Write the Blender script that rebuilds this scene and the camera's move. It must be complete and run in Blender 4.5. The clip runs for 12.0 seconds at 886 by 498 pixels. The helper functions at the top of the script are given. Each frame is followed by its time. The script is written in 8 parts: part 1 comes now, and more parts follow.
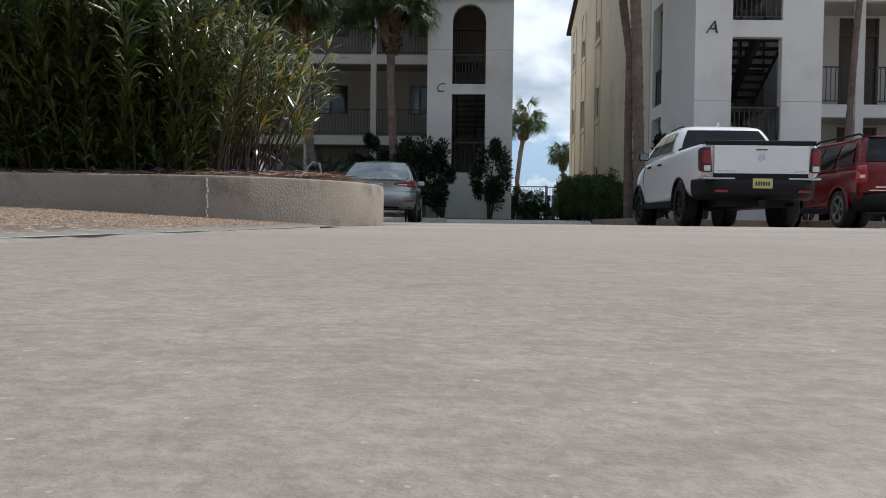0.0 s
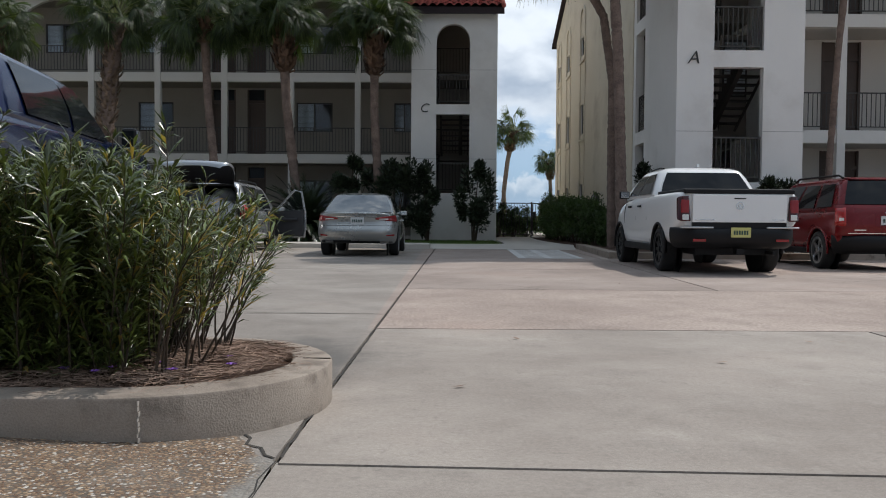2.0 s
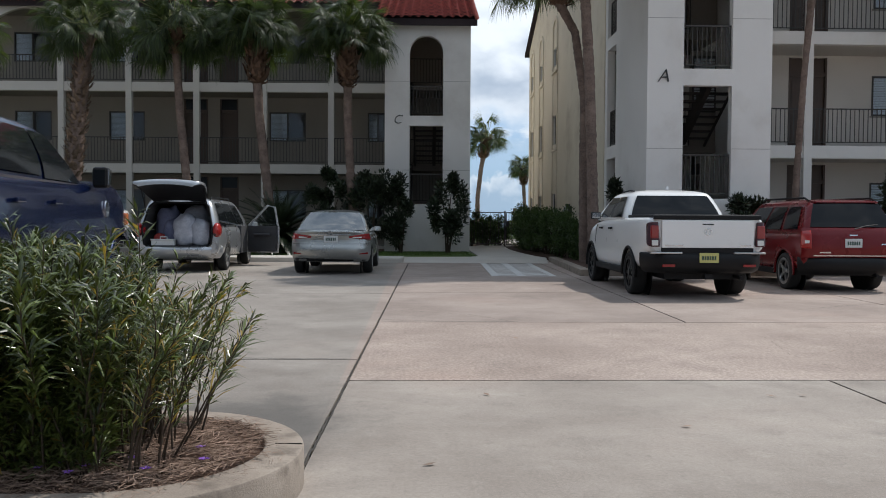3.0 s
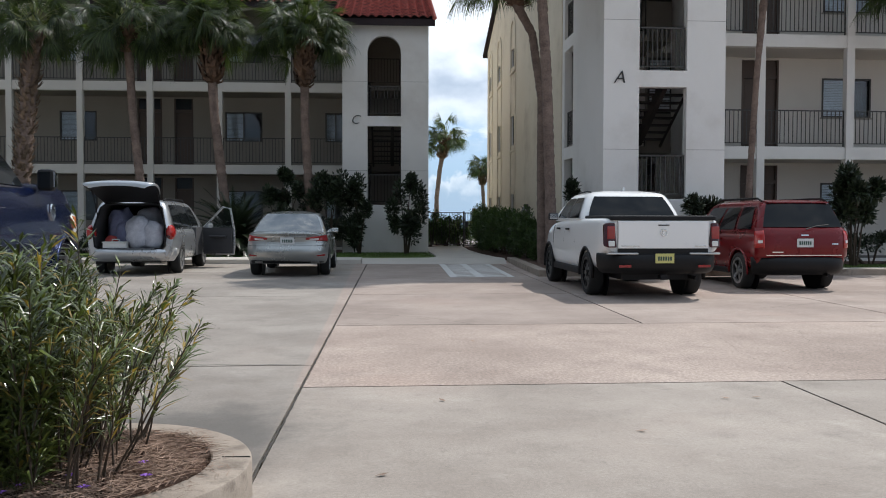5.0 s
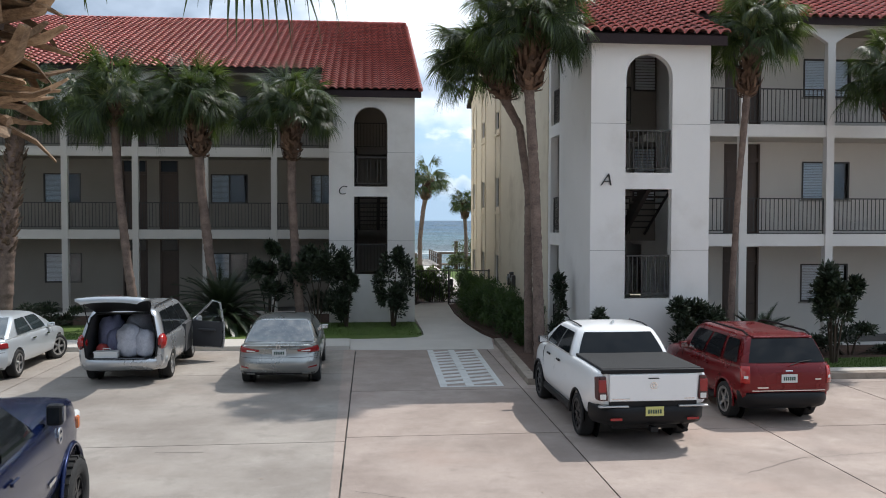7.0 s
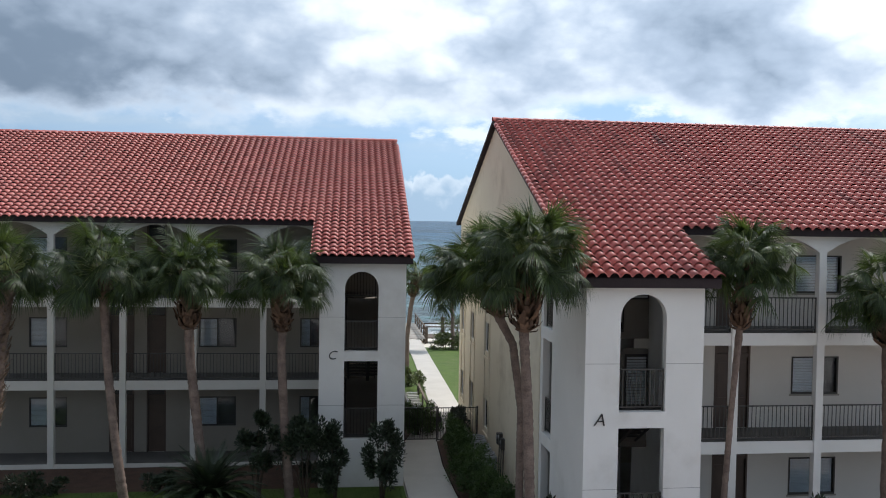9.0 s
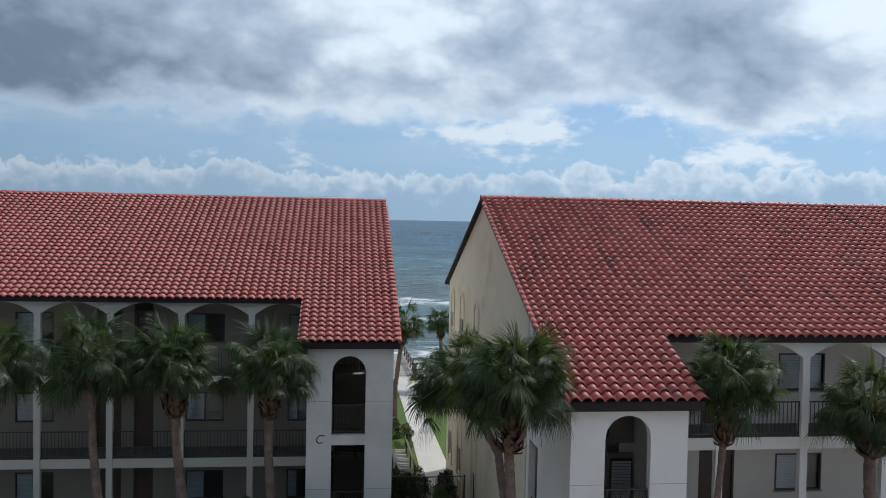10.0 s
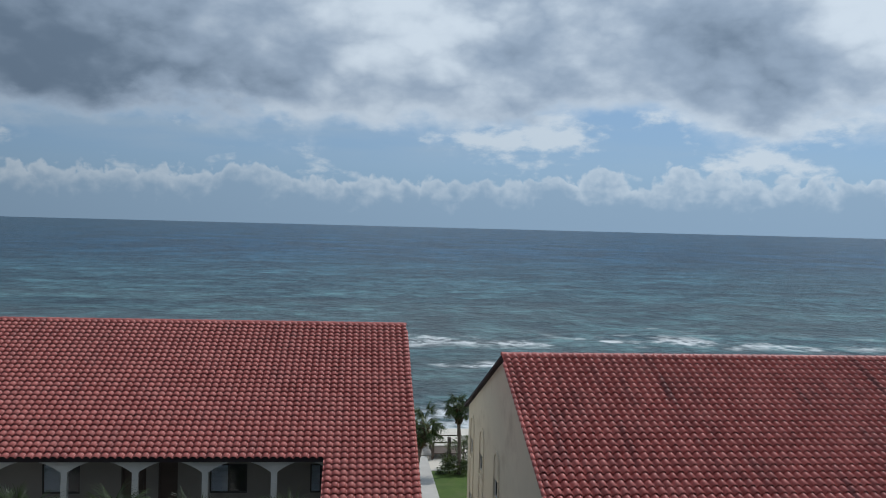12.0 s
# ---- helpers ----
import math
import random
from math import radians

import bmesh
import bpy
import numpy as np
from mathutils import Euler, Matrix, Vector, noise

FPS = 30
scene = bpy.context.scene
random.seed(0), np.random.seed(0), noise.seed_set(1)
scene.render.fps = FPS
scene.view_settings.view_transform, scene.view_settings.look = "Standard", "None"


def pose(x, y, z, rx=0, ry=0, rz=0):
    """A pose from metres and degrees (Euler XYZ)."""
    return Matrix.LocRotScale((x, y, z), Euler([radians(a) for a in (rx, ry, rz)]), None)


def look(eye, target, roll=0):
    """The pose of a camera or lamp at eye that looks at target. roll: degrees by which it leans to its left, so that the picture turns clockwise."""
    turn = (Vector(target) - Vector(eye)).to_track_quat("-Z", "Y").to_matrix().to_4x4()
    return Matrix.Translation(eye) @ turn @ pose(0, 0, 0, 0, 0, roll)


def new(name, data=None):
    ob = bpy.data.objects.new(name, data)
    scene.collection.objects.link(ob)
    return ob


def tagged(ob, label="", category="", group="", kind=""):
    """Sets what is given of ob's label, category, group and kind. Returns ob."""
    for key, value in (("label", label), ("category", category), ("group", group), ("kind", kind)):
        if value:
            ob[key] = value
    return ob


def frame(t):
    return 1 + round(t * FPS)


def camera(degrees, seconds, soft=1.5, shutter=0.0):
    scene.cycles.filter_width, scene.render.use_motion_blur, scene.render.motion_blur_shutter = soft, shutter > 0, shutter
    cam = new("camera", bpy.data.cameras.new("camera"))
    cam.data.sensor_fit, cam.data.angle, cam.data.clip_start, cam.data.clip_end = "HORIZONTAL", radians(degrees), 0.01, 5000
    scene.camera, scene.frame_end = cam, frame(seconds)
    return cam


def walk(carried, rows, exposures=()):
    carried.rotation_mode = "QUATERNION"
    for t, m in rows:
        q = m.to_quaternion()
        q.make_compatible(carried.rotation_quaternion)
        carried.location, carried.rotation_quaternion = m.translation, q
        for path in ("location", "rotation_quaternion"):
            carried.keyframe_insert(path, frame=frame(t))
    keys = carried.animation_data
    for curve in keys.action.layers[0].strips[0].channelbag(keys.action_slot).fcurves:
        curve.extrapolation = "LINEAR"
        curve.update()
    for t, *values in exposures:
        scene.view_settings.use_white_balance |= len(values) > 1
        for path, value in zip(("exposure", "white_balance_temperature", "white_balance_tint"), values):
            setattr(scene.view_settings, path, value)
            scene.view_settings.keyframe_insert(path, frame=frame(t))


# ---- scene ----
cam = camera(55.0, 12.0, soft=1.0)
PATH = [
    (0, (0.335, -0.009, 0.023), (0.311, 1.99, -0.041), 0.7),
    (0.5, (0.351, 0.02, 0.202), (0.325, 2.019, 0.14), 0.6),
    (1, (0.432, 0.064, 0.389), (0.422, 2.063, 0.326), 0.6),
    (1.5, (0.495, 0.128, 0.609), (0.488, 2.127, 0.545), 0.5),
    (2, (0.519, 0.099, 0.855), (0.518, 2.098, 0.786), 0.4),
    (2.5, (0.518, 0.055, 1.1), (0.546, 2.054, 1.03), 0.3),
    (3, (0.541, 0.025, 1.28), (0.6, 2.023, 1.21), 0.3),
    (5, (0.584, 0.104, 1.308), (0.737, 2.097, 1.238), 0.1),
    (5.5, (0.596, 0.139, 1.334), (0.765, 2.13, 1.265), 0.0),
    (6, (0.561, 0.144, 1.405), (0.735, 2.135, 1.337), -0.0),
    (6.5, (0.492, 0.078, 2.335), (0.682, 2.068, 2.265), -0.1),
    (7, (0.31, -0.02, 3.826), (0.512, 1.969, 3.757), 0.1),
    (7.5, (0.13, 0.096, 5.296), (0.345, 2.083, 5.235), 0.3),
    (9.5, (0.021, 0.284, 11.386), (0.271, 2.267, 11.314), 1.1),
    (10, (0.083, 0.292, 12.938), (0.345, 2.273, 12.866), 1.2),
    (10.5, (0.066, 0.344, 14.482), (0.325, 2.326, 14.418), 1.4),
    (11, (-0.022, 0.308, 16.088), (0.207, 2.294, 16.021), 1.6),
    (11.5, (-0.128, 0.21, 17.59), (0.09, 2.197, 17.527), 1.6),
    (12, (-0.262, 0.274, 18.96), (-0.038, 2.26, 18.901), 1.5),
]
EXPOSURES = [(0, 0.32, 6500, 10), (0.9, 0.18, 6500, 10), (2.5, 0.25, 6500, 10), (5.0, 0.55, 6500, 10), (6.5, 0.6, 6500, 10), (7.6, 0.85, 6450, 10), (9.3, 0.38, 6350, 9), (10.5, -0.08, 6100, 7), (12.0, -0.28, 6100, 7)]
walk(cam, [(t, look(eye, target, roll)) for t, eye, target, roll in PATH], EXPOSURES)

# ---------------------------------------------------------------- light
SUN = Vector((0.60, 0.36, 1.0)).normalized()
sun_elev = math.asin(SUN.z)
sun = new("sun", bpy.data.lights.new("sun", "SUN"))
sun.data.energy, sun.data.angle, sun.data.color = 2.4, radians(0.6), (1.0, 0.965, 0.925)
sun.matrix_world = look((0, 0, 60), Vector((0, 0, 60)) - SUN)


class Nodes:
    """Small helper round a node tree."""

    def __init__(self, tree):
        self.t = tree

    def add(self, kind, **values):
        n = self.t.nodes.new(kind)
        for key, v in values.items():
            n.inputs[key.replace("_", " ")].default_value = v
        return n

    def link(self, a, b):
        self.t.links.new(a, b)

    def put(self, v, socket):
        if isinstance(v, (int, float)):
            socket.default_value = v
        elif isinstance(v, tuple):
            socket.default_value = v
        else:
            self.t.links.new(v, socket)

    def math(self, op, a, b=0.0, c=0.0, clamp=False):
        n = self.t.nodes.new("ShaderNodeMath")
        n.operation, n.use_clamp = op, clamp
        for v, s in zip((a, b, c), n.inputs):
            self.put(v, s)
        return n.outputs[0]

    def mix(self, f, a, b, blend="MIX"):
        n = self.t.nodes.new("ShaderNodeMix")
        n.data_type, n.blend_type = "RGBA", blend
        self.put(f, n.inputs[0])
        self.put(a if not isinstance(a, tuple) else (*a[:3], 1.0), n.inputs[6])
        self.put(b if not isinstance(b, tuple) else (*b[:3], 1.0), n.inputs[7])
        return n.outputs[2]

    def ramp(self, v, lo, hi):
        n = self.t.nodes.new("ShaderNodeMapRange")
        n.interpolation_type = "SMOOTHSTEP"
        self.put(v, n.inputs[0])
        self.put(lo, n.inputs[1])
        self.put(hi, n.inputs[2])
        return n.outputs[0]

    def noise(self, vec, scale, detail=4.0, rough=0.55):
        n = self.t.nodes.new("ShaderNodeTexNoise")
        self.put(vec, n.inputs["Vector"])
        n.inputs["Scale"].default_value, n.inputs["Detail"].default_value = scale, detail
        n.inputs["Roughness"].default_value = rough
        return n.outputs["Fac"]

    def xyz(self, x, y, z):
        n = self.t.nodes.new("ShaderNodeCombineXYZ")
        for v, s in zip((x, y, z), n.inputs):
            self.put(v, s)
        return n.outputs[0]


def make_world():
    w = bpy.data.worlds.new("sky")
    scene.world = w
    w.use_nodes = True
    w.node_tree.nodes.clear()
    N = Nodes(w.node_tree)
    sky = w.node_tree.nodes.new("ShaderNodeTexSky")
    sky.sky_type, sky.sun_disc = "NISHITA", False
    sky.sun_elevation, sky.sun_rotation = sun_elev, math.atan2(SUN.x, SUN.y)
    sky.air_density, sky.dust_density, sky.ozone_density = 1.0, 0.6, 1.5
    d = w.node_tree.nodes.new("ShaderNodeTexCoord").outputs["Generated"]
    sep = w.node_tree.nodes.new("ShaderNodeSeparateXYZ")
    N.link(d, sep.inputs[0])
    x, y, z = sep.outputs
    el = N.math("ARCSINE", z)
    az = N.math("ARCTAN2", x, y)
    def blob(a0, e0, sa, se):
        """A soft patch of sky round a heading and a height."""
        u = N.math("DIVIDE", N.math("SUBTRACT", az, a0), sa)
        v = N.math("DIVIDE", N.math("SUBTRACT", el, e0), se)
        return N.math("EXPONENT", N.math("MULTIPLY", N.math("ADD", N.math("MULTIPLY", u, u), N.math("MULTIPLY", v, v)), -1.0))

    def total(*terms):
        s = terms[0]
        for t in terms[1:]:
            s = N.math("ADD", s, t)
        return s

    def at(fa, fe, k):
        return N.xyz(N.math("MULTIPLY", az, fa), N.math("MULTIPLY", el, fe), k)

    def puffs(fa, fe, k, scale, detail=3):
        """Rounded heaps with narrow creases between them."""
        return N.math("MULTIPLY", N.math("ABSOLUTE", N.math("SUBTRACT", N.noise(at(fa, fe, k), scale, detail, 0.45), 0.5)), 2.0)

    # broken deck: ragged, fairly level underside, closed higher up
    edge = N.noise(at(6.0, 10.0, 2.7), 1.3, 9, 0.58)
    gap = N.math("ADD", N.math("MULTIPLY", blob(0.33, 0.115, 0.07, 0.03), 0.035), N.math("MULTIPLY", blob(-0.12, 0.10, 0.3, 0.02), 0.02))
    rise = N.math("SUBTRACT", N.math("ADD", el, N.math("MULTIPLY", N.math("SUBTRACT", edge, 0.5), 0.13)), gap)
    rise = N.math("ADD", rise, N.math("MULTIPLY", puffs(9.0, 12.0, 5.5, 1.3), 0.03))
    deck = N.ramp(rise, 0.094, 0.134)
    # tones of the deck: slate bodies, lit heaps
    low = N.noise(at(3.1, 5.2, 9.4), 1.4, 3, 0.45)
    mid = N.noise(at(8.0, 13.0, 3.3), 1.6, 6, 0.50)
    heap = puffs(8.0, 12.0, 1.9, 1.7, 6)
    tone = total(N.math("MULTIPLY", N.math("SUBTRACT", low, 0.5), 1.25), N.math("MULTIPLY", N.math("SUBTRACT", mid, 0.5), 1.05), N.math("MULTIPLY", heap, -0.60), 0.50)
    tone = total(tone, N.math("MULTIPLY", blob(-0.30, 0.170, 0.17, 0.055), 0.62), N.math("MULTIPLY", blob(0.465, 0.185, 0.07, 0.05), 0.22), N.math("MULTIPLY", blob(0.06, 0.19, 0.09, 0.08), -0.34), N.math("MULTIPLY", blob(0.60, 0.21, 0.10, 0.07), -0.70), N.math("MULTIPLY", blob(0.27, 0.19, 0.1, 0.07), 0.06))
    tone = N.math("MULTIPLY", tone, N.ramp(rise, 0.09, 0.16))
    deck_col = N.mix(N.ramp(tone, -0.15, 0.55), (0.79, 0.86, 0.94), (0.39, 0.475, 0.595))
    deck_col = N.mix(N.ramp(tone, 0.40, 1.05), deck_col, (0.19, 0.253, 0.342))
    # thin veil in the clear belt
    veil = N.math("MULTIPLY", N.ramp(N.noise(at(2.4, 16.0, 8.8), 1.6, 5, 0.5), 0.38, 0.72), N.ramp(el, 0.05, 0.10))
    # row of small heaped clouds low over the sea
    top = total(0.030, N.math("MULTIPLY", puffs(13.0, 9.0, 4.2, 1.3, 2), 0.060), N.math("MULTIPLY", puffs(38.0, 34.0, 6.1, 1.4, 4), 0.024), N.math("MULTIPLY", N.noise(at(4.2, 0.0, 7.7), 1.5, 3), 0.030))
    depth = N.math("SUBTRACT", top, el)
    row = N.math("MULTIPLY", N.ramp(depth, -0.001, 0.006), 0.82)
    lumps = N.math("ADD", puffs(30.0, 40.0, 1.2, 1.3, 4), N.math("MULTIPLY", N.noise(at(9.0, 12.0, 3.2), 1.4, 3), 0.9))
    row_tone = N.ramp(N.math("SUBTRACT", depth, N.math("MULTIPLY", N.math("SUBTRACT", lumps, 0.65), 0.026)), -0.004, 0.036)
    # a few stray puffs in the clear belt
    fluff = N.noise(at(11.0, 22.0, 12.3), 1.5, 7, 0.55)
    spots = total(N.math("MULTIPLY", blob(0.205, 0.105, 0.075, 0.022), 0.62), N.math("MULTIPLY", blob(0.46, 0.118, 0.12, 0.018), 0.46), N.math("MULTIPLY", blob(0.475, 0.070, 0.085, 0.022), 0.36), N.math("MULTIPLY", blob(0.02, 0.13, 0.10, 0.02), 0.35))
    stray = N.ramp(N.math("ADD", N.math("MULTIPLY", N.math("SUBTRACT", fluff, 0.5), 1.9), spots), 0.20, 0.52)
    stray = N.math("MULTIPLY", stray, N.ramp(el, 0.045, 0.06))
    row_col = N.mix(row_tone, (0.69, 0.765, 0.845), (0.34, 0.465, 0.61))
    blue = N.mix(1.0, sky.outputs[0], (0.078, 0.096, 0.124), "MULTIPLY")
    haze = N.math("SUBTRACT", 1.0, N.ramp(el, 0.0, 0.075))
    blue = N.mix(0.6, blue, (0.25, 0.42, 0.65))
    blue = N.mix(N.math("MULTIPLY", haze, 0.9), blue, (0.27, 0.43, 0.62))
    c = N.mix(N.math("ADD", N.math("MULTIPLY", veil, 0.5), 0.34), blue, (0.44, 0.56, 0.69))
    c = N.mix(row, c, row_col)
    c = N.mix(N.math("MULTIPLY", stray, 0.85), c, (0.76, 0.82, 0.88))
    c = N.mix(deck, c, deck_col)
    # the side of the sky towards the sun is the brighter one
    dot = w.node_tree.nodes.new("ShaderNodeVectorMath")
    dot.operation = "DOT_PRODUCT"
    N.link(d, dot.inputs[0])
    dot.inputs[1].default_value = tuple(SUN)
    glow = N.math("ADD", 0.23, N.math("MULTIPLY", N.ramp(dot.outputs["Value"], -0.6, 0.65), 0.77))
    bg = N.add("ShaderNodeBackground", Strength=1.0)
    N.link(glow, bg.inputs[1])
    N.link(c, bg.inputs[0])
    out = w.node_tree.nodes.new("ShaderNodeOutputWorld")
    N.link(bg.outputs[0], out.inputs[0])


make_world()


# ---------------------------------------------------------------- materials
def surface(name, a, b, big=0.6, fine=40.0, rough=0.7, bump=0.15, metal=0.0, contrast=0.5, dirt=None, dirt_scale=0.25, coat=0.0, rand=0.0, local=False, depth=0.01, spec=0.5, thin=0.0):
    """A node material: two colours mixed by broad and fine noise, optional stains, fine relief."""
    m = bpy.data.materials.new(name)
    m.use_nodes = True
    N = Nodes(m.node_tree)
    p = m.node_tree.nodes["Principled BSDF"]
    if local:
        at = m.node_tree.nodes.new("ShaderNodeTexCoord").outputs["Object"]
    else:
        at = m.node_tree.nodes.new("ShaderNodeNewGeometry").outputs["Position"]
    n1, n2 = N.noise(at, big, 5, 0.6), N.noise(at, fine, 3, 0.6)
    f = N.math("ADD", N.math("MULTIPLY", n1, 0.6), N.math("MULTIPLY", n2, 0.4))
    f = N.ramp(f, 0.5 - contrast / 2, 0.5 + contrast / 2)
    c = N.mix(f, a, b)
    if dirt:
        s = N.ramp(N.noise(at, dirt_scale, 6, 0.65), 0.5, 0.72)
        c = N.mix(N.math("MULTIPLY", s, 0.75), c, dirt)
    if rand:
        info = m.node_tree.nodes.new("ShaderNodeObjectInfo").outputs["Random"]
        isl = m.node_tree.nodes.new("ShaderNodeNewGeometry").outputs["Random Per Island"]
        r = N.math("FRACT", N.math("ADD", info, isl))
        hsv = m.node_tree.nodes.new("ShaderNodeHueSaturation")
        N.link(c, hsv.inputs["Color"])
        N.put(N.math("ADD", 1.0 - rand, N.math("MULTIPLY", r, 2 * rand)), hsv.inputs["Value"])
        c = hsv.outputs[0]
    N.link(c, p.inputs["Base Color"])
    N.put(N.math("ADD", rough - 0.08, N.math("MULTIPLY", n1, 0.16)), p.inputs["Roughness"])
    p.inputs["Metallic"].default_value, p.inputs["Coat Weight"].default_value = metal, coat
    p.inputs["Specular IOR Level"].default_value = spec
    if thin:
        # light that comes through from the far side of a leaf
        tr = m.node_tree.nodes.new("ShaderNodeBsdfTranslucent")
        N.link(N.mix(1.0, c, (2.2, 2.2, 1.15), "MULTIPLY"), tr.inputs["Color"])
        both = m.node_tree.nodes.new("ShaderNodeMixShader")
        both.inputs[0].default_value = thin
        N.link(p.outputs[0], both.inputs[1])
        N.link(tr.outputs[0], both.inputs[2])
        N.link(both.outputs[0], m.node_tree.nodes["Material Output"].inputs["Surface"])
    if bump:
        bn = m.node_tree.nodes.new("ShaderNodeBump")
        bn.inputs["Strength"].default_value, bn.inputs["Distance"].default_value = bump, depth
        N.link(n2, bn.inputs["Height"])
        N.link(bn.outputs[0], p.inputs["Normal"])
    return m


def glass(name, tint, rough=0.02, through_=0.0):
    m = bpy.data.materials.new(name)
    m.use_nodes = True
    p = m.node_tree.nodes["Principled BSDF"]
    p.inputs["Base Color"].default_value = (*tint, 1)
    p.inputs["Roughness"].default_value, p.inputs["Transmission Weight"].default_value = rough, through_
    p.inputs["IOR"].default_value = 1.5
    return m


def concrete():
    m = bpy.data.materials.new("concrete")
    m.use_nodes = True
    N = Nodes(m.node_tree)
    p = m.node_tree.nodes["Principled BSDF"]
    at = m.node_tree.nodes.new("ShaderNodeNewGeometry").outputs["Position"]
    cloud = N.noise(at, 0.45, 8, 0.66)
    blot = N.noise(at, 1.9, 6, 0.66)
    grit = N.noise(at, 210.0, 4, 0.75)
    speck = N.noise(at, 300.0, 2, 0.6)
    fleck = N.noise(at, 11.0, 6, 0.72)
    wear = N.noise(at, 4.2, 7, 0.7)
    c = N.mix(N.ramp(cloud, 0.30, 0.70), (0.263, 0.222, 0.197), (0.394, 0.345, 0.311))
    c = N.mix(N.math("MULTIPLY", N.ramp(blot, 0.50, 0.72), 0.55), c, (0.235, 0.205, 0.185))
    c = N.mix(N.math("MULTIPLY", N.ramp(N.noise(at, 0.21, 5, 0.6), 0.52, 0.70), 0.55), c, (0.39, 0.305, 0.262))
    c = N.mix(N.math("MULTIPLY", N.ramp(N.noise(at, 0.9, 7, 0.7), 0.60, 0.74), 0.28), c, (0.52, 0.475, 0.43))
    c = N.mix(N.math("MULTIPLY", N.ramp(grit, 0.36, 0.66), 0.85), N.mix(1.0, c, (0.86, 0.85, 0.84), "MULTIPLY"), N.mix(1.0, c, (1.14, 1.14, 1.14), "MULTIPLY"))
    c = N.mix(N.math("MULTIPLY", N.ramp(speck, 0.68, 0.76), 0.6), c, (0.62, 0.60, 0.57))
    c = N.mix(N.math("MULTIPLY", N.ramp(fleck, 0.54, 0.70), 0.42), c, (0.195, 0.168, 0.15))
    c = N.mix(N.math("MULTIPLY", N.ramp(wear, 0.54, 0.70), 0.16), c, (0.50, 0.455, 0.415))
    sandy = N.noise(at, 48.0, 5, 0.8)
    c = N.mix(N.ramp(sandy, 0.34, 0.66), N.mix(1.0, c, (0.89, 0.885, 0.875), "MULTIPLY"), N.mix(1.0, c, (1.12, 1.11, 1.09), "MULTIPLY"))
    # one old damp stain behind the island's nose
    spot = m.node_tree.nodes.new("ShaderNodeVectorMath")
    spot.operation = "DISTANCE"
    N.link(at, spot.inputs[0])
    spot.inputs[1].default_value = (-0.62, 5.25, 0.0)
    c = N.mix(N.math("MULTIPLY", N.ramp(N.math("ADD", spot.outputs["Value"], N.math("MULTIPLY", N.math("SUBTRACT", blot, 0.5), 1.6)), 1.15, 0.35), 0.72), c, (0.085, 0.078, 0.072))
    info = m.node_tree.nodes.new("ShaderNodeObjectInfo").outputs["Random"]
    pos = m.node_tree.nodes.new("ShaderNodeSeparateXYZ")
    N.link(at, pos.inputs[0])
    # the bays beyond the first joint were cast from a pinker mix
    c = N.mix(1.0, c, N.mix(N.math("MULTIPLY", N.ramp(pos.outputs[1], 6.73, 6.75), N.ramp(pos.outputs[0], -0.09, -0.05)), (0.985, 1.0, 0.978), (1.045, 0.99, 0.965)), "MULTIPLY")
    # and those across the long joint from a greyer one
    c = N.mix(1.0, c, N.mix(N.ramp(pos.outputs[0], -0.075, -0.06), (0.915, 0.935, 0.95), (1.0, 1.0, 1.0)), "MULTIPLY")
    # one bay worn down to its gravel
    bay = N.math("MULTIPLY", N.math("MULTIPLY", N.ramp(pos.outputs[1], 6.74, 6.76), N.ramp(pos.outputs[1], 10.60, 10.56)), N.ramp(pos.outputs[0], -0.02, 0.02))
    gravel = N.noise(at, 34.0, 4, 0.7)
    c = N.mix(N.math("MULTIPLY", bay, 0.85), c, N.mix(N.ramp(gravel, 0.38, 0.62), N.mix(1.0, c, (0.78, 0.765, 0.75), "MULTIPLY"), N.mix(1.0, c, (1.22, 1.205, 1.185), "MULTIPLY")))
    hsv = m.node_tree.nodes.new("ShaderNodeHueSaturation")
    N.link(c, hsv.inputs["Color"])
    N.put(N.math("ADD", 0.92, N.math("MULTIPLY", info, 0.16)), hsv.inputs["Value"])
    N.link(hsv.outputs[0], p.inputs["Base Color"])
    N.put(N.math("ADD", 0.74, N.math("MULTIPLY", blot, 0.2)), p.inputs["Roughness"])
    b = m.node_tree.nodes.new("ShaderNodeBump")
    b.inputs["Strength"].default_value, b.inputs["Distance"].default_value = 0.30, 0.003
    N.link(N.math("ADD", grit, N.math("MULTIPLY", speck, 0.5)), b.inputs["Height"])
    N.link(b.outputs[0], p.inputs["Normal"])
    return m


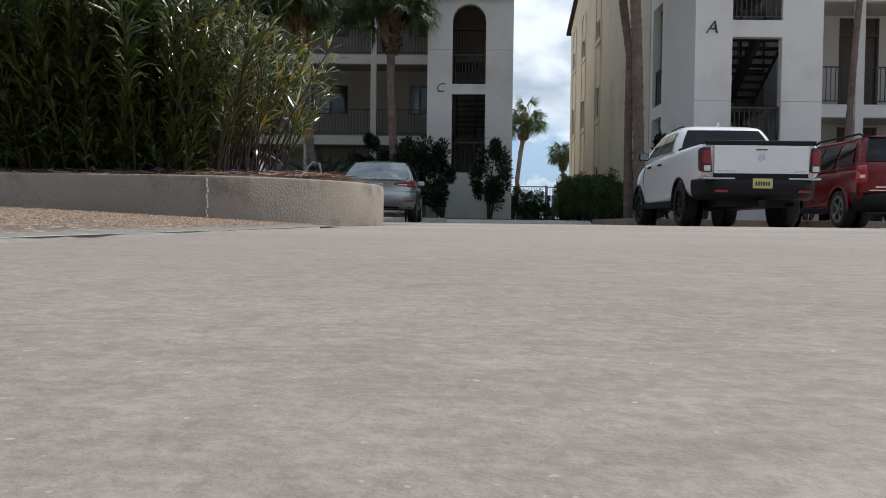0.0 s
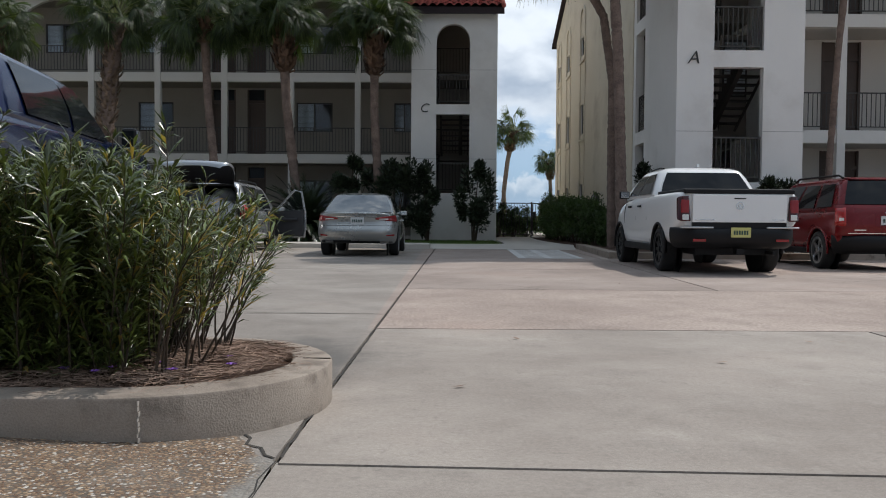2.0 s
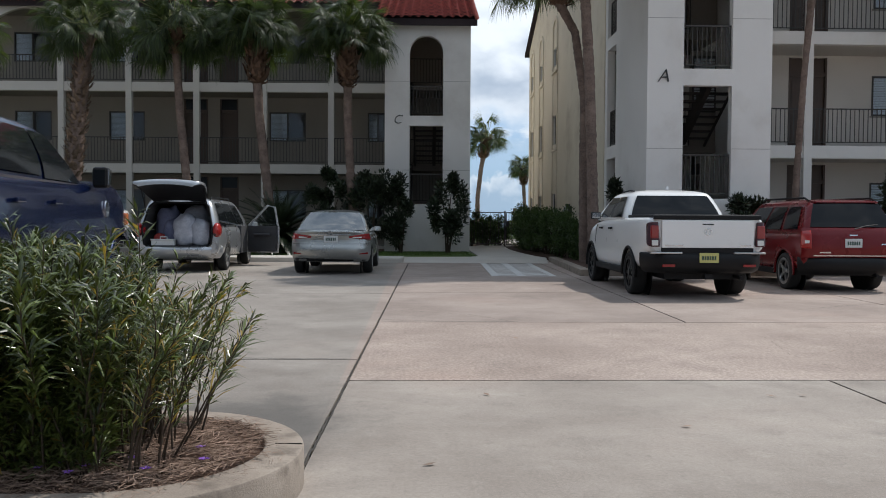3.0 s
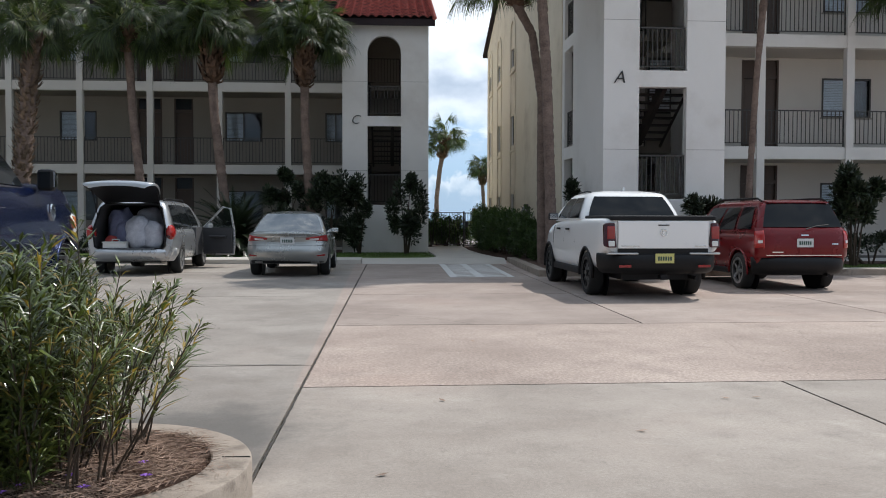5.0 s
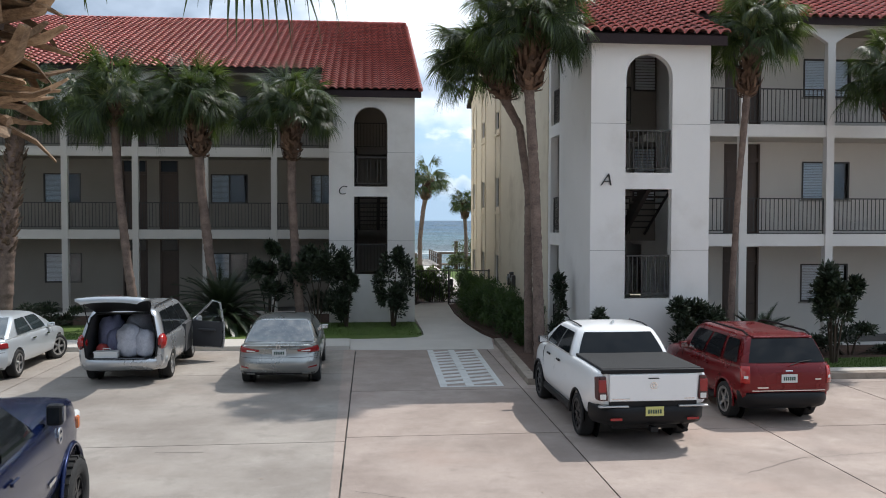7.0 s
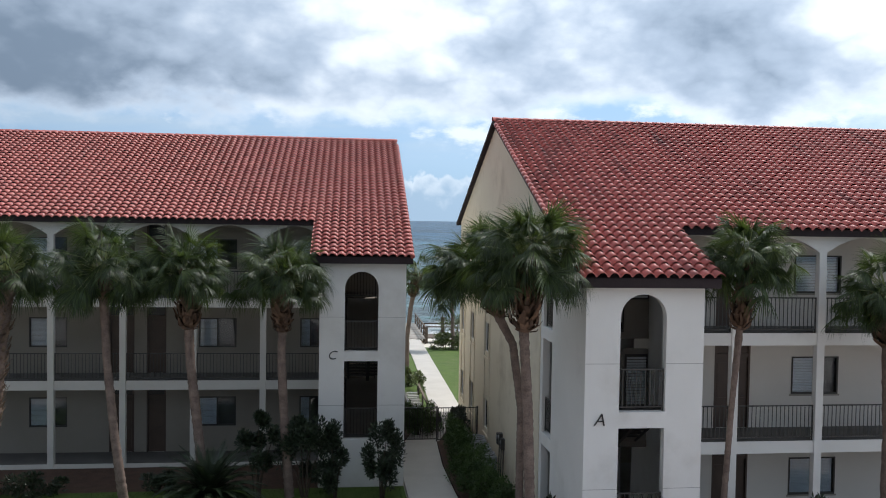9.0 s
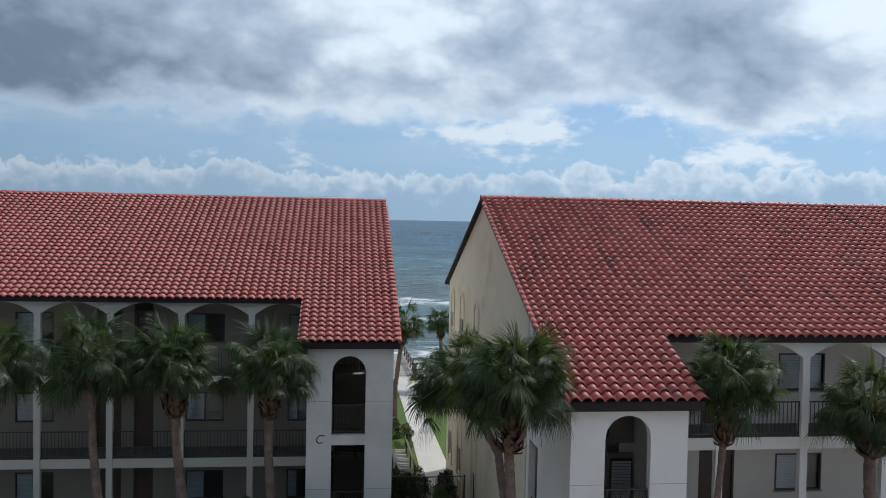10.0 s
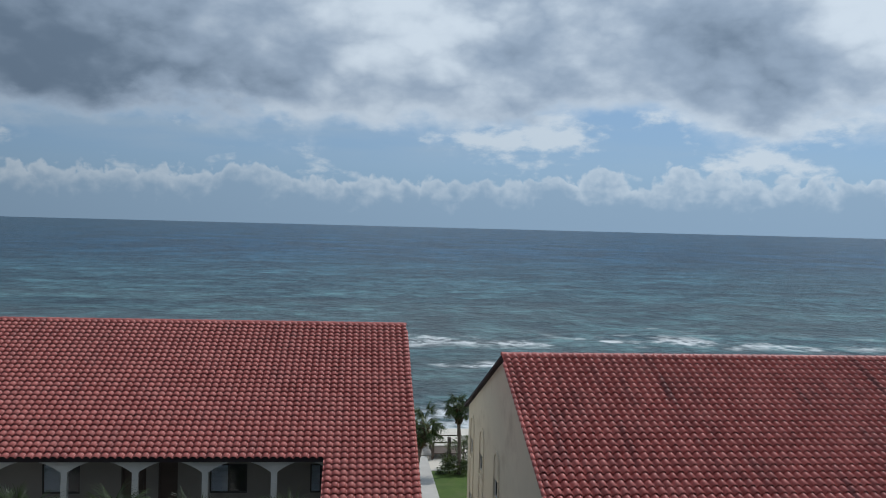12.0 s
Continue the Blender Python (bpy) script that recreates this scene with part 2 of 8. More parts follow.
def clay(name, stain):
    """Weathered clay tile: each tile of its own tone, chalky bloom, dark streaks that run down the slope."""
    m = bpy.data.materials.new(name)
    m.use_nodes = True
    N = Nodes(m.node_tree)
    p = m.node_tree.nodes["Principled BSDF"]
    geo = m.node_tree.nodes.new("ShaderNodeNewGeometry")
    at = geo.outputs["Position"]
    sep = m.node_tree.nodes.new("ShaderNodeSeparateXYZ")
    N.link(at, sep.inputs[0])
    x, y, z = sep.outputs
    info = m.node_tree.nodes.new("ShaderNodeObjectInfo").outputs["Random"]
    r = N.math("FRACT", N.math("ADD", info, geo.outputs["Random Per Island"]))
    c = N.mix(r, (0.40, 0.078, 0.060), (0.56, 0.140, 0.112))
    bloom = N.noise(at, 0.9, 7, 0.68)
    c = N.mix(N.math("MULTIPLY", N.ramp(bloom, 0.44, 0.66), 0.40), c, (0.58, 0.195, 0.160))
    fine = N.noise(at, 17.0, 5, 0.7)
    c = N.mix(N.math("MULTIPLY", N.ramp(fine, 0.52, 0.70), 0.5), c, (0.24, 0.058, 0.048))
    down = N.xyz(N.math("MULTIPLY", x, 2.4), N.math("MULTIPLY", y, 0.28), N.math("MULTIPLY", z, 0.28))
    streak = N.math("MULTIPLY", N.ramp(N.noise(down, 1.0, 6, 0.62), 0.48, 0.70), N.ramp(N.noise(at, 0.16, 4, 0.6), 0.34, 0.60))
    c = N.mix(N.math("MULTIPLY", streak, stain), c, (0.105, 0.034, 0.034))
    N.link(c, p.inputs["Base Color"])
    N.put(N.math("ADD", 0.40, N.math("MULTIPLY", bloom, 0.22)), p.inputs["Roughness"])
    p.inputs["Specular IOR Level"].default_value = 0.6
    p.inputs["Sheen Weight"].default_value, p.inputs["Sheen Roughness"].default_value = 0.22, 0.4
    b = m.node_tree.nodes.new("ShaderNodeBump")
    b.inputs["Strength"].default_value, b.inputs["Distance"].default_value = 0.25, 0.01
    N.link(fine, b.inputs["Height"])
    N.link(b.outputs[0], p.inputs["Normal"])
    return m


M = {
    "concrete": concrete(),
    "joint": surface("joint", (0.03, 0.028, 0.025), (0.08, 0.07, 0.06), 3, 60, 0.95, 0.4),
    "kerb": surface("kerb", (0.225, 0.182, 0.145), (0.375, 0.318, 0.262), 2.6, 120, 0.92, 0.5, dirt=(0.12, 0.095, 0.075), dirt_scale=4.5, depth=0.006, contrast=0.52),
    "stucco": surface("stucco", (0.745, 0.72, 0.685), (0.815, 0.79, 0.755), 0.5, 90, 0.9, 0.25, dirt=(0.63, 0.595, 0.55), dirt_scale=0.3),
    # the shade of block C's galleries is worked into this cream
    "stucco_cream_shaded": surface("stucco_cream_shaded", (0.25, 0.226, 0.194), (0.31, 0.28, 0.242), 0.5, 90, 0.9, 0.2),
    # lit copy of the cream for A's galleries, shaded white for C's trim
    "stucco_half_shade": surface("stucco_half_shade", (0.575, 0.545, 0.50), (0.65, 0.615, 0.565), 0.5, 90, 0.9, 0.2),
    "stucco_tan": surface("stucco_tan", (0.64, 0.565, 0.435), (0.71, 0.63, 0.495), 0.5, 90, 0.9, 0.2, dirt=(0.50, 0.42, 0.31), dirt_scale=0.4),
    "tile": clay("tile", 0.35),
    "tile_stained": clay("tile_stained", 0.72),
    "fascia": surface("fascia", (0.028, 0.02, 0.022), (0.05, 0.036, 0.038), 1, 30, 0.85, 0.1, spec=0.25),
    "rail": surface("rail", (0.040, 0.036, 0.033), (0.065, 0.058, 0.052), 2, 40, 0.5, 0.1),
    "frame": surface("frame", (0.03, 0.028, 0.026), (0.05, 0.045, 0.04), 2, 40, 0.45, 0.05),
    "door": surface("door", (0.055, 0.035, 0.026), (0.09, 0.06, 0.045), 1.5, 30, 0.5, 0.1),
    "blind": surface("blind", (0.62, 0.66, 0.69), (0.74, 0.78, 0.80), 1.5, 30, 0.7, 0.1),
    "pane": surface("pane", (0.018, 0.02, 0.022), (0.028, 0.03, 0.032), 3, 40, 0.12, 0.0, spec=0.25),
    "grass": surface("grass", (0.045, 0.082, 0.009), (0.095, 0.148, 0.020), 1.2, 60, 0.9, 0.6, dirt=(0.10, 0.11, 0.04), dirt_scale=0.6),
    "mulch": surface("mulch", (0.045, 0.022, 0.014), (0.11, 0.06, 0.04), 3, 60, 0.95, 0.8),
    "sand": surface("sand", (0.62, 0.56, 0.47), (0.74, 0.69, 0.60), 0.2, 20, 0.95, 0.3),
    "path": surface("path", (0.46, 0.425, 0.38), (0.56, 0.525, 0.475), 0.8, 60, 0.88, 0.2),
    "paint": surface("paint", (0.54, 0.53, 0.51), (0.66, 0.65, 0.62), 2, 60, 0.8, 0.1, dirt=(0.38, 0.35, 0.32), dirt_scale=2.6),
    "letter": surface("letter", (0.015, 0.014, 0.013), (0.03, 0.028, 0.026), 3, 40, 0.4, 0.0),
    "wood": surface("wood", (0.085, 0.062, 0.048), (0.17, 0.13, 0.10), 2, 50, 0.85, 0.4),
    "bark": surface("bark", (0.090, 0.062, 0.050), (0.27, 0.195, 0.160), 4, 26, 0.95, 1.0, local=True),
    "boot": surface("boot", (0.055, 0.030, 0.020), (0.19, 0.108, 0.064), 4, 30, 0.85, 0.4, rand=0.35, local=True),
    "frond": surface("frond", (0.017, 0.032, 0.011), (0.072, 0.098, 0.034), 1.5, 25, 0.40, 0.1, rand=0.5, spec=0.4, thin=0.36),
    "dead_frond": surface("dead_frond", (0.20, 0.13, 0.07), (0.34, 0.24, 0.14), 2, 30, 0.8, 0.2, rand=0.3),
    "leaf": surface("leaf", (0.034, 0.056, 0.011), (0.118, 0.142, 0.036), 2, 30, 0.30, 0.1, rand=0.65, spec=0.75, thin=0.10),
    "dark_leaf": surface("dark_leaf", (0.013, 0.024, 0.011), (0.034, 0.048, 0.020), 2, 30, 0.38, 0.1, rand=0.45),
    "mortar": surface("mortar", (0.27, 0.245, 0.215), (0.37, 0.335, 0.295), 3, 60, 0.9, 0.3),
    "straw": surface("straw", (0.14, 0.085, 0.060), (0.40, 0.28, 0.21), 4, 60, 0.9, 0.0, rand=0.35),
    "petal": surface("petal", (0.26, 0.09, 0.52), (0.38, 0.18, 0.66), 8, 60, 0.6, 0.0),
    "pebble": surface("pebble", (0.125, 0.060, 0.032), (0.37, 0.235, 0.135), 30, 90, 0.6, 0.0, rand=0.4, contrast=0.35),
    "blade": surface("blade", (0.045, 0.085, 0.012), (0.09, 0.15, 0.026), 2, 40, 0.7, 0.0, rand=0.3),
    "old_stalk": surface("old_stalk", (0.16, 0.12, 0.035), (0.34, 0.27, 0.09), 6, 40, 0.7, 0.2),
    "stalk": surface("stalk", (0.16, 0.19, 0.06), (0.27, 0.29, 0.11), 3, 40, 0.5, 0.0),
    "hedge_leaf": surface("hedge_leaf", (0.022, 0.05, 0.012), (0.058, 0.095, 0.024), 2, 30, 0.5, 0.0, rand=0.35, thin=0.25),
    "old_leaf": surface("old_leaf", (0.17, 0.12, 0.03), (0.30, 0.22, 0.07), 3, 40, 0.6, 0.0, rand=0.3, thin=0.3),
    "unit": surface("unit", (0.25, 0.26, 0.26), (0.34, 0.35, 0.35), 3, 40, 0.6, 0.05),
    # tan ceiling colour darkened for the shade under C's slabs
    "ceiling_shaded": surface("ceiling_shaded", (0.25, 0.225, 0.19), (0.31, 0.28, 0.24), 0.8, 60, 0.9, 0.1),
    "old_boot": surface("old_boot", (0.06, 0.038, 0.026), (0.30, 0.205, 0.14), 5, 40, 0.85, 0.5, rand=0.4, local=True),
    "pale_boot": surface("pale_boot", (0.09, 0.050, 0.027), (0.46, 0.315, 0.195), 6, 40, 0.8, 0.5, rand=0.35, local=True),
    "crate_white": surface("crate_white", (0.60, 0.60, 0.58), (0.70, 0.70, 0.68), 4, 40, 0.6, 0.1),
    "plank": surface("plank", (0.24, 0.21, 0.18), (0.40, 0.365, 0.32), 2, 50, 0.85, 0.4, rand=0.15),
    "edge_mortar": surface("edge_mortar", (0.36, 0.34, 0.31), (0.56, 0.54, 0.50), 9, 90, 0.9, 0.4),
    "gallery_floor": surface("gallery_floor", (0.085, 0.08, 0.075), (0.14, 0.13, 0.12), 1.5, 40, 0.85, 0.2),
    "stem": surface("stem", (0.032, 0.021, 0.014), (0.08, 0.056, 0.036), 4, 60, 0.8, 0.2),
}


# ---------------------------------------------------------------- mesh helpers
class Shape:
    """Collects vertices and faces for one mesh."""

    def __init__(self):
        self.v, self.f = [], []

    def face(self, *pts):
        i = len(self.v)
        self.v += [tuple(p) for p in pts]
        self.f.append(tuple(range(i, i + len(pts))))
        return self

    def box(self, x0, x1, y0, y1, z0, z1):
        i = len(self.v)
        self.v += [(x, y, z) for z in (z0, z1) for y in (y0, y1) for x in (x0, x1)]
        self.f += [tuple(i + k for k in q) for q in ((0, 2, 3, 1), (4, 5, 7, 6), (0, 1, 5, 4), (2, 6, 7, 3), (0, 4, 6, 2), (1, 3, 7, 5))]
        return self

    def prism(self, pts, a, b, axis="z"):
        """A polygon pushed from a to b along an axis; pts are the two other coordinates in order."""
        def at(p, h):
            return {"x": (h, p[0], p[1]), "y": (p[0], h, p[1]), "z": (p[0], p[1], h)}[axis]
        i, n = len(self.v), len(pts)
        self.v += [at(p, a) for p in pts] + [at(p, b) for p in pts]
        self.f += [tuple(range(i + n - 1, i - 1, -1)), tuple(range(i + n, i + 2 * n))]
        self.f += [(i + k, i + (k + 1) % n, i + n + (k + 1) % n, i + n + k) for k in range(n)]
        return self

    def rings(self, rings, closed=True, caps=True):
        """Skin over rings of equal count."""
        i, n = len(self.v), len(rings[0])
        for r in rings:
            self.v += [tuple(p) for p in r]
        for k in range(len(rings) - 1):
            for j in range(n if closed else n - 1):
                a, b = i + k * n + j, i + k * n + (j + 1) % n
                self.f.append((a, b, b + n, a + n))
        if caps:
            self.f.append(tuple(range(i + n - 1, i - 1, -1)))
            last = i + (len(rings) - 1) * n
            self.f.append(tuple(range(last, last + n)))
        return self

    def tube(self, pts, radii, n=8, caps=True):
        pts = [Vector(p) for p in pts]
        rings = []
        for k, p in enumerate(pts):
            d = (pts[min(k + 1, len(pts) - 1)] - pts[max(k - 1, 0)]).normalized()
            s = d.cross(Vector((0.13, 0.97, 0.21)) if abs(d.y) < 0.9 else Vector((1, 0, 0))).normalized()
            u = d.cross(s)
            r = radii[k] if isinstance(radii, (list, tuple)) else radii
            rings.append([p + (s * math.cos(2 * math.pi * j / n) + u * math.sin(2 * math.pi * j / n)) * r for j in range(n)])
        return self.rings(rings, True, caps)

    def disc(self, c, r0, r1, n=24, axis="x", depth=0.02):
        """A flat ring or disc with thickness along an axis."""
        def at(r, a, h):
            p, q = r * math.cos(a), r * math.sin(a)
            o = {"x": (h, p, q), "y": (p, h, q), "z": (p, q, h)}[axis]
            return (c[0] + o[0], c[1] + o[1], c[2] + o[2])
        ring = [2 * math.pi * k / n for k in range(n)]
        if r0 <= 0:
            return self.rings([[at(r1, a, -depth / 2) for a in ring], [at(r1, a, depth / 2) for a in ring]])
        sec = [(r1, -depth / 2), (r1, depth / 2), (r0, depth / 2), (r0, -depth / 2), (r1, -depth / 2)]
        return self.rings([[at(r, a, h) for a in ring] for r, h in sec], True, False)

    def mesh(self, name, mat=None, smooth=False):
        me = bpy.data.meshes.new(name)
        me.from_pydata(self.v, [], self.f)
        bm = bmesh.new()
        bm.from_mesh(me)
        if smooth:
            bmesh.ops.remove_doubles(bm, verts=bm.verts, dist=0.0004)
        bmesh.ops.recalc_face_normals(bm, faces=bm.faces)
        bm.to_mesh(me)
        bm.free()
        if smooth:
            for p in me.polygons:
                p.use_smooth = True
        if mat:
            me.materials.append(mat)
        return me


def part(name, shape, mat, parent=None, label="", smooth=False, bevel=0.0, raw=False, kind=""):
    """One mesh object under a thing or part. raw: leave the faces as they were made."""
    if isinstance(shape, bpy.types.Mesh):
        me = shape
    elif raw:
        me = bpy.data.meshes.new(name)
        me.from_pydata(shape.v, [], shape.f)
        me.materials.append(mat)
        if smooth:
            me.shade_smooth()
    else:
        me = shape.mesh(name, mat, smooth)
    ob = new(name, me)
    ob.parent = parent
    if bevel:
        mod = ob.modifiers.new("edge", "BEVEL")
        mod.width, mod.segments, mod.limit_method, mod.angle_limit = bevel, 2, "ANGLE", radians(35)
    return tagged(ob, label, kind=kind)


def thing(name, label, category, m=None, group="", kind=""):
    ob = tagged(new(name), label, category, group, kind)
    ob.empty_display_size = 0.2
    if m is not None:
        ob.matrix_basis = m
    return ob


def wall_cells(s, x0, x1, z0, z1, y0, y1, holes, axis="y"):
    """A wall slab with rectangular holes (xa, xb, za, zb) cut through it, as one welded skin."""
    xs = sorted({x0, x1, *[v for h in holes for v in h[:2]]})
    zs = sorted({z0, z1, *[v for h in holes for v in h[2:4]]})
    nx, nz = len(xs) - 1, len(zs) - 1
    ids = {}

    def vert(i, k, y):
        if (i, k, y) not in ids:
            ids[i, k, y] = len(s.v)
            s.v.append((xs[i], y, zs[k]) if axis == "y" else (y, xs[i], zs[k]))
        return ids[i, k, y]

    def solid(i, k):
        if not (0 <= i < nx and 0 <= k < nz):
            return False
        cx, cz = (xs[i] + xs[i + 1]) / 2, (zs[k] + zs[k + 1]) / 2
        return x0 < cx < x1 and z0 < cz < z1 and not any(h[0] < cx < h[1] and h[2] < cz < h[3] for h in holes)

    for i in range(nx):
        for k in range(nz):
            if not solid(i, k):
                continue
            for y in (y0, y1):
                s.f.append((vert(i, k, y), vert(i + 1, k, y), vert(i + 1, k + 1, y), vert(i, k + 1, y)))
            for (a, c, p, q) in ((i - 1, k, (i, k), (i, k + 1)), (i + 1, k, (i + 1, k), (i + 1, k + 1)), (i, k - 1, (i, k), (i + 1, k)), (i, k + 1, (i, k + 1), (i + 1, k + 1))):
                if not solid(a, c):
                    s.f.append((vert(*p, y0), vert(*q, y0), vert(*q, y1), vert(*p, y1)))
    return s


def arch_fill(s, xa, xb, spring, top, y0, y1, n=18, crown=None, foot=None, side=0.0, axis="y"):
    """Masonry above an arch that springs between xa and xb, with optional jambs of width side down to foot."""
    crown = top - 0.02 if crown is None else crown
    c, h = (xa + xb) / 2, (xb - xa) / 2
    arc = [(c + h * math.cos(math.pi * k / n), spring + (crown - spring) * (math.sin(math.pi * k / n) ** 0.9 if not side else 1 - math.cos(math.pi * k / n) ** 2)) for k in range(n + 1)]
    pts = [(xa - side, top), (xb + side, top)]
    if side:
        pts += [(xb + side, foot), (xb, foot)]
    pts += arc
    if side:
        pts += [(xa, foot), (xa - side, foot)]
    return s.prism(pts, y0, y1, axis)


# ---------------------------------------------------------------- ground
sea = Shape()
sea.face((-5000, 78, -2.0), (5000, 78, -2.0), (5000, 4700, -2.0), (-5000, 4700, -2.0))
def water():
    m = bpy.data.materials.new("water")
    m.use_nodes = True
    N = Nodes(m.node_tree)
    p = m.node_tree.nodes["Principled BSDF"]
    at = m.node_tree.nodes.new("ShaderNodeNewGeometry").outputs["Position"]
    sep = m.node_tree.nodes.new("ShaderNodeSeparateXYZ")
    N.link(at, sep.inputs[0])
    x, y, z = sep.outputs
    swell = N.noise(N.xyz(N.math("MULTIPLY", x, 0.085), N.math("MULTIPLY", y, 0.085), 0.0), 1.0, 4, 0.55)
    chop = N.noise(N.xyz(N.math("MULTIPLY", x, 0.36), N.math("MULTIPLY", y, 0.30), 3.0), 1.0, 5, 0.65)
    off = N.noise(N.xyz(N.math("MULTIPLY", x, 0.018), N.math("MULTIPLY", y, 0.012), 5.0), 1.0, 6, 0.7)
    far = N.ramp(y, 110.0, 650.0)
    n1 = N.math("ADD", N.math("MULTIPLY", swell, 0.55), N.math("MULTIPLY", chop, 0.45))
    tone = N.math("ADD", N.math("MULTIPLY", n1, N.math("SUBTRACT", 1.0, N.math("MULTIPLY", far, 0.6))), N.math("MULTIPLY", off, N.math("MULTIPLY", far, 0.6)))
    n2 = N.noise(N.xyz(N.math("MULTIPLY", x, 0.006), N.math("MULTIPLY", y, 0.012), 0.0), 1.0, 4, 0.5)
    near_col = N.mix(n2, (0.030, 0.069, 0.082), (0.050, 0.090, 0.098))
    far_col = N.mix(n2, (0.004, 0.028, 0.066), (0.010, 0.048, 0.092))
    c = N.mix(far, near_col, far_col)
    # wave light and shade painted in: dark troughs, pale crests
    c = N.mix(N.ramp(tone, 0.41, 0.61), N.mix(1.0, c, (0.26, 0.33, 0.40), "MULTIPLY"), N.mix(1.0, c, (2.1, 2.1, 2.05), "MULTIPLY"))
    # long swell lines painted light and dark, sand stirred up inshore, and a duller stretch painted as shade to the
    # west
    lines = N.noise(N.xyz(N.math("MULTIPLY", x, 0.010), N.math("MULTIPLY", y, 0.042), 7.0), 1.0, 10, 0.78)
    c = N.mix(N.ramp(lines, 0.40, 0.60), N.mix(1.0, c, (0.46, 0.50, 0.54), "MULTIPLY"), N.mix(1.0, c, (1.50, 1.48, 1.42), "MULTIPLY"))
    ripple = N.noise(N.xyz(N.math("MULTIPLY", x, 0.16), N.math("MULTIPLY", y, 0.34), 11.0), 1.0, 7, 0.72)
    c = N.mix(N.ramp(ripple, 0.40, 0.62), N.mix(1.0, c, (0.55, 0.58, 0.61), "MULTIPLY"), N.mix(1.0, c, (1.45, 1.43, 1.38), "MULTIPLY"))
    # shaded wave faces painted as dark ridges, nearer water only
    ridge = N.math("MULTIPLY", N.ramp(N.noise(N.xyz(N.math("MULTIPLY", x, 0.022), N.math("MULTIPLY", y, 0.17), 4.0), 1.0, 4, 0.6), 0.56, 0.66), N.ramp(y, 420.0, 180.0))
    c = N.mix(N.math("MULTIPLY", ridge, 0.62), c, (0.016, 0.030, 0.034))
    stirred = N.math("MULTIPLY", N.ramp(y, 330.0, 120.0), N.ramp(N.noise(N.xyz(N.math("MULTIPLY", x, 0.008), N.math("MULTIPLY", y, 0.02), 1.5), 1.0, 5, 0.6), 0.34, 0.62))
    c = N.mix(N.math("MULTIPLY", stirred, 0.42), c, (0.115, 0.120, 0.110))
    c = N.mix(N.math("MULTIPLY", N.ramp(N.math("ADD", x, N.math("MULTIPLY", y, 0.10)), 60.0, -320.0), 0.45), c, (0.022, 0.046, 0.066))
    # surf: ragged white lines that gather near the shore
    wob = N.math("MULTIPLY", N.noise(N.xyz(N.math("MULTIPLY", x, 0.014), N.math("MULTIPLY", y, 0.01), 2.2), 1.6, 4), 60.0)
    line = N.math("PINGPONG", N.math("ADD", y, wob), 13.0)
    crest = N.ramp(line, 5.0, 0.6)
    gather = N.ramp(y, 230.0, 84.0)
    ragged = N.noise(N.xyz(N.math("MULTIPLY", x, 0.05), N.math("MULTIPLY", y, 0.09), 3.0), 1.0, 7, 0.66)
    limit = N.math("SUBTRACT", 0.645, N.math("MULTIPLY", gather, 0.16))
    patch = N.ramp(ragged, limit, N.math("ADD", limit, 0.07))
    foam = N.math("MULTIPLY", crest, patch)
    wash = N.math("MULTIPLY", N.ramp(y, 100.0, 84.0), N.ramp(N.noise(N.xyz(N.math("MULTIPLY", x, 0.25), N.math("MULTIPLY", y, 0.5), 1.0), 1.0, 6, 0.7), 0.40, 0.56))
    foam = N.math("MAXIMUM", foam, wash)
    # the outer bar, where the swell breaks
    bar = N.math("ADD", y, N.math("MULTIPLY", N.math("SUBTRACT", N.noise(N.xyz(N.math("MULTIPLY", x, 0.035), 0.4, 6.0), 1.0, 4), 0.5), 34.0))
    bar = N.math("MULTIPLY", N.ramp(bar, 168.0, 150.0), N.ramp(bar, 138.0, 147.0))
    bar = N.math("MULTIPLY", bar, N.ramp(N.noise(N.xyz(N.math("MULTIPLY", x, 0.055), N.math("MULTIPLY", y, 0.05), 9.0), 1.0, 6, 0.66), 0.50, 0.60))
    foam = N.math("MAXIMUM", foam, N.math("MULTIPLY", bar, N.ramp(chop, 0.36, 0.56)))
    # brightened base and a flat grey blue stand in for reflected sky
    c = N.mix(0.30, N.mix(1.0, c, (1.60, 1.58, 1.50), "MULTIPLY"), (0.058, 0.096, 0.122))
    c = N.mix(foam, c, (0.72, 0.74, 0.74))
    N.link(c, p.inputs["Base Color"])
    N.put(N.math("ADD", 0.30, N.math("MULTIPLY", foam, 0.5)), p.inputs["Roughness"])
    p.inputs["Specular IOR Level"].default_value = 0.03
    b = m.node_tree.nodes.new("ShaderNodeBump")
    b.inputs["Strength"].default_value, b.inputs["Distance"].default_value = 0.9, 2.2
    N.link(n1, b.inputs["Height"])
    N.link(b.outputs[0], p.inputs["Normal"])
    return m


M["water"] = water()
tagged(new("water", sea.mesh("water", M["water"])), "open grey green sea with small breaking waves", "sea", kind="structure")


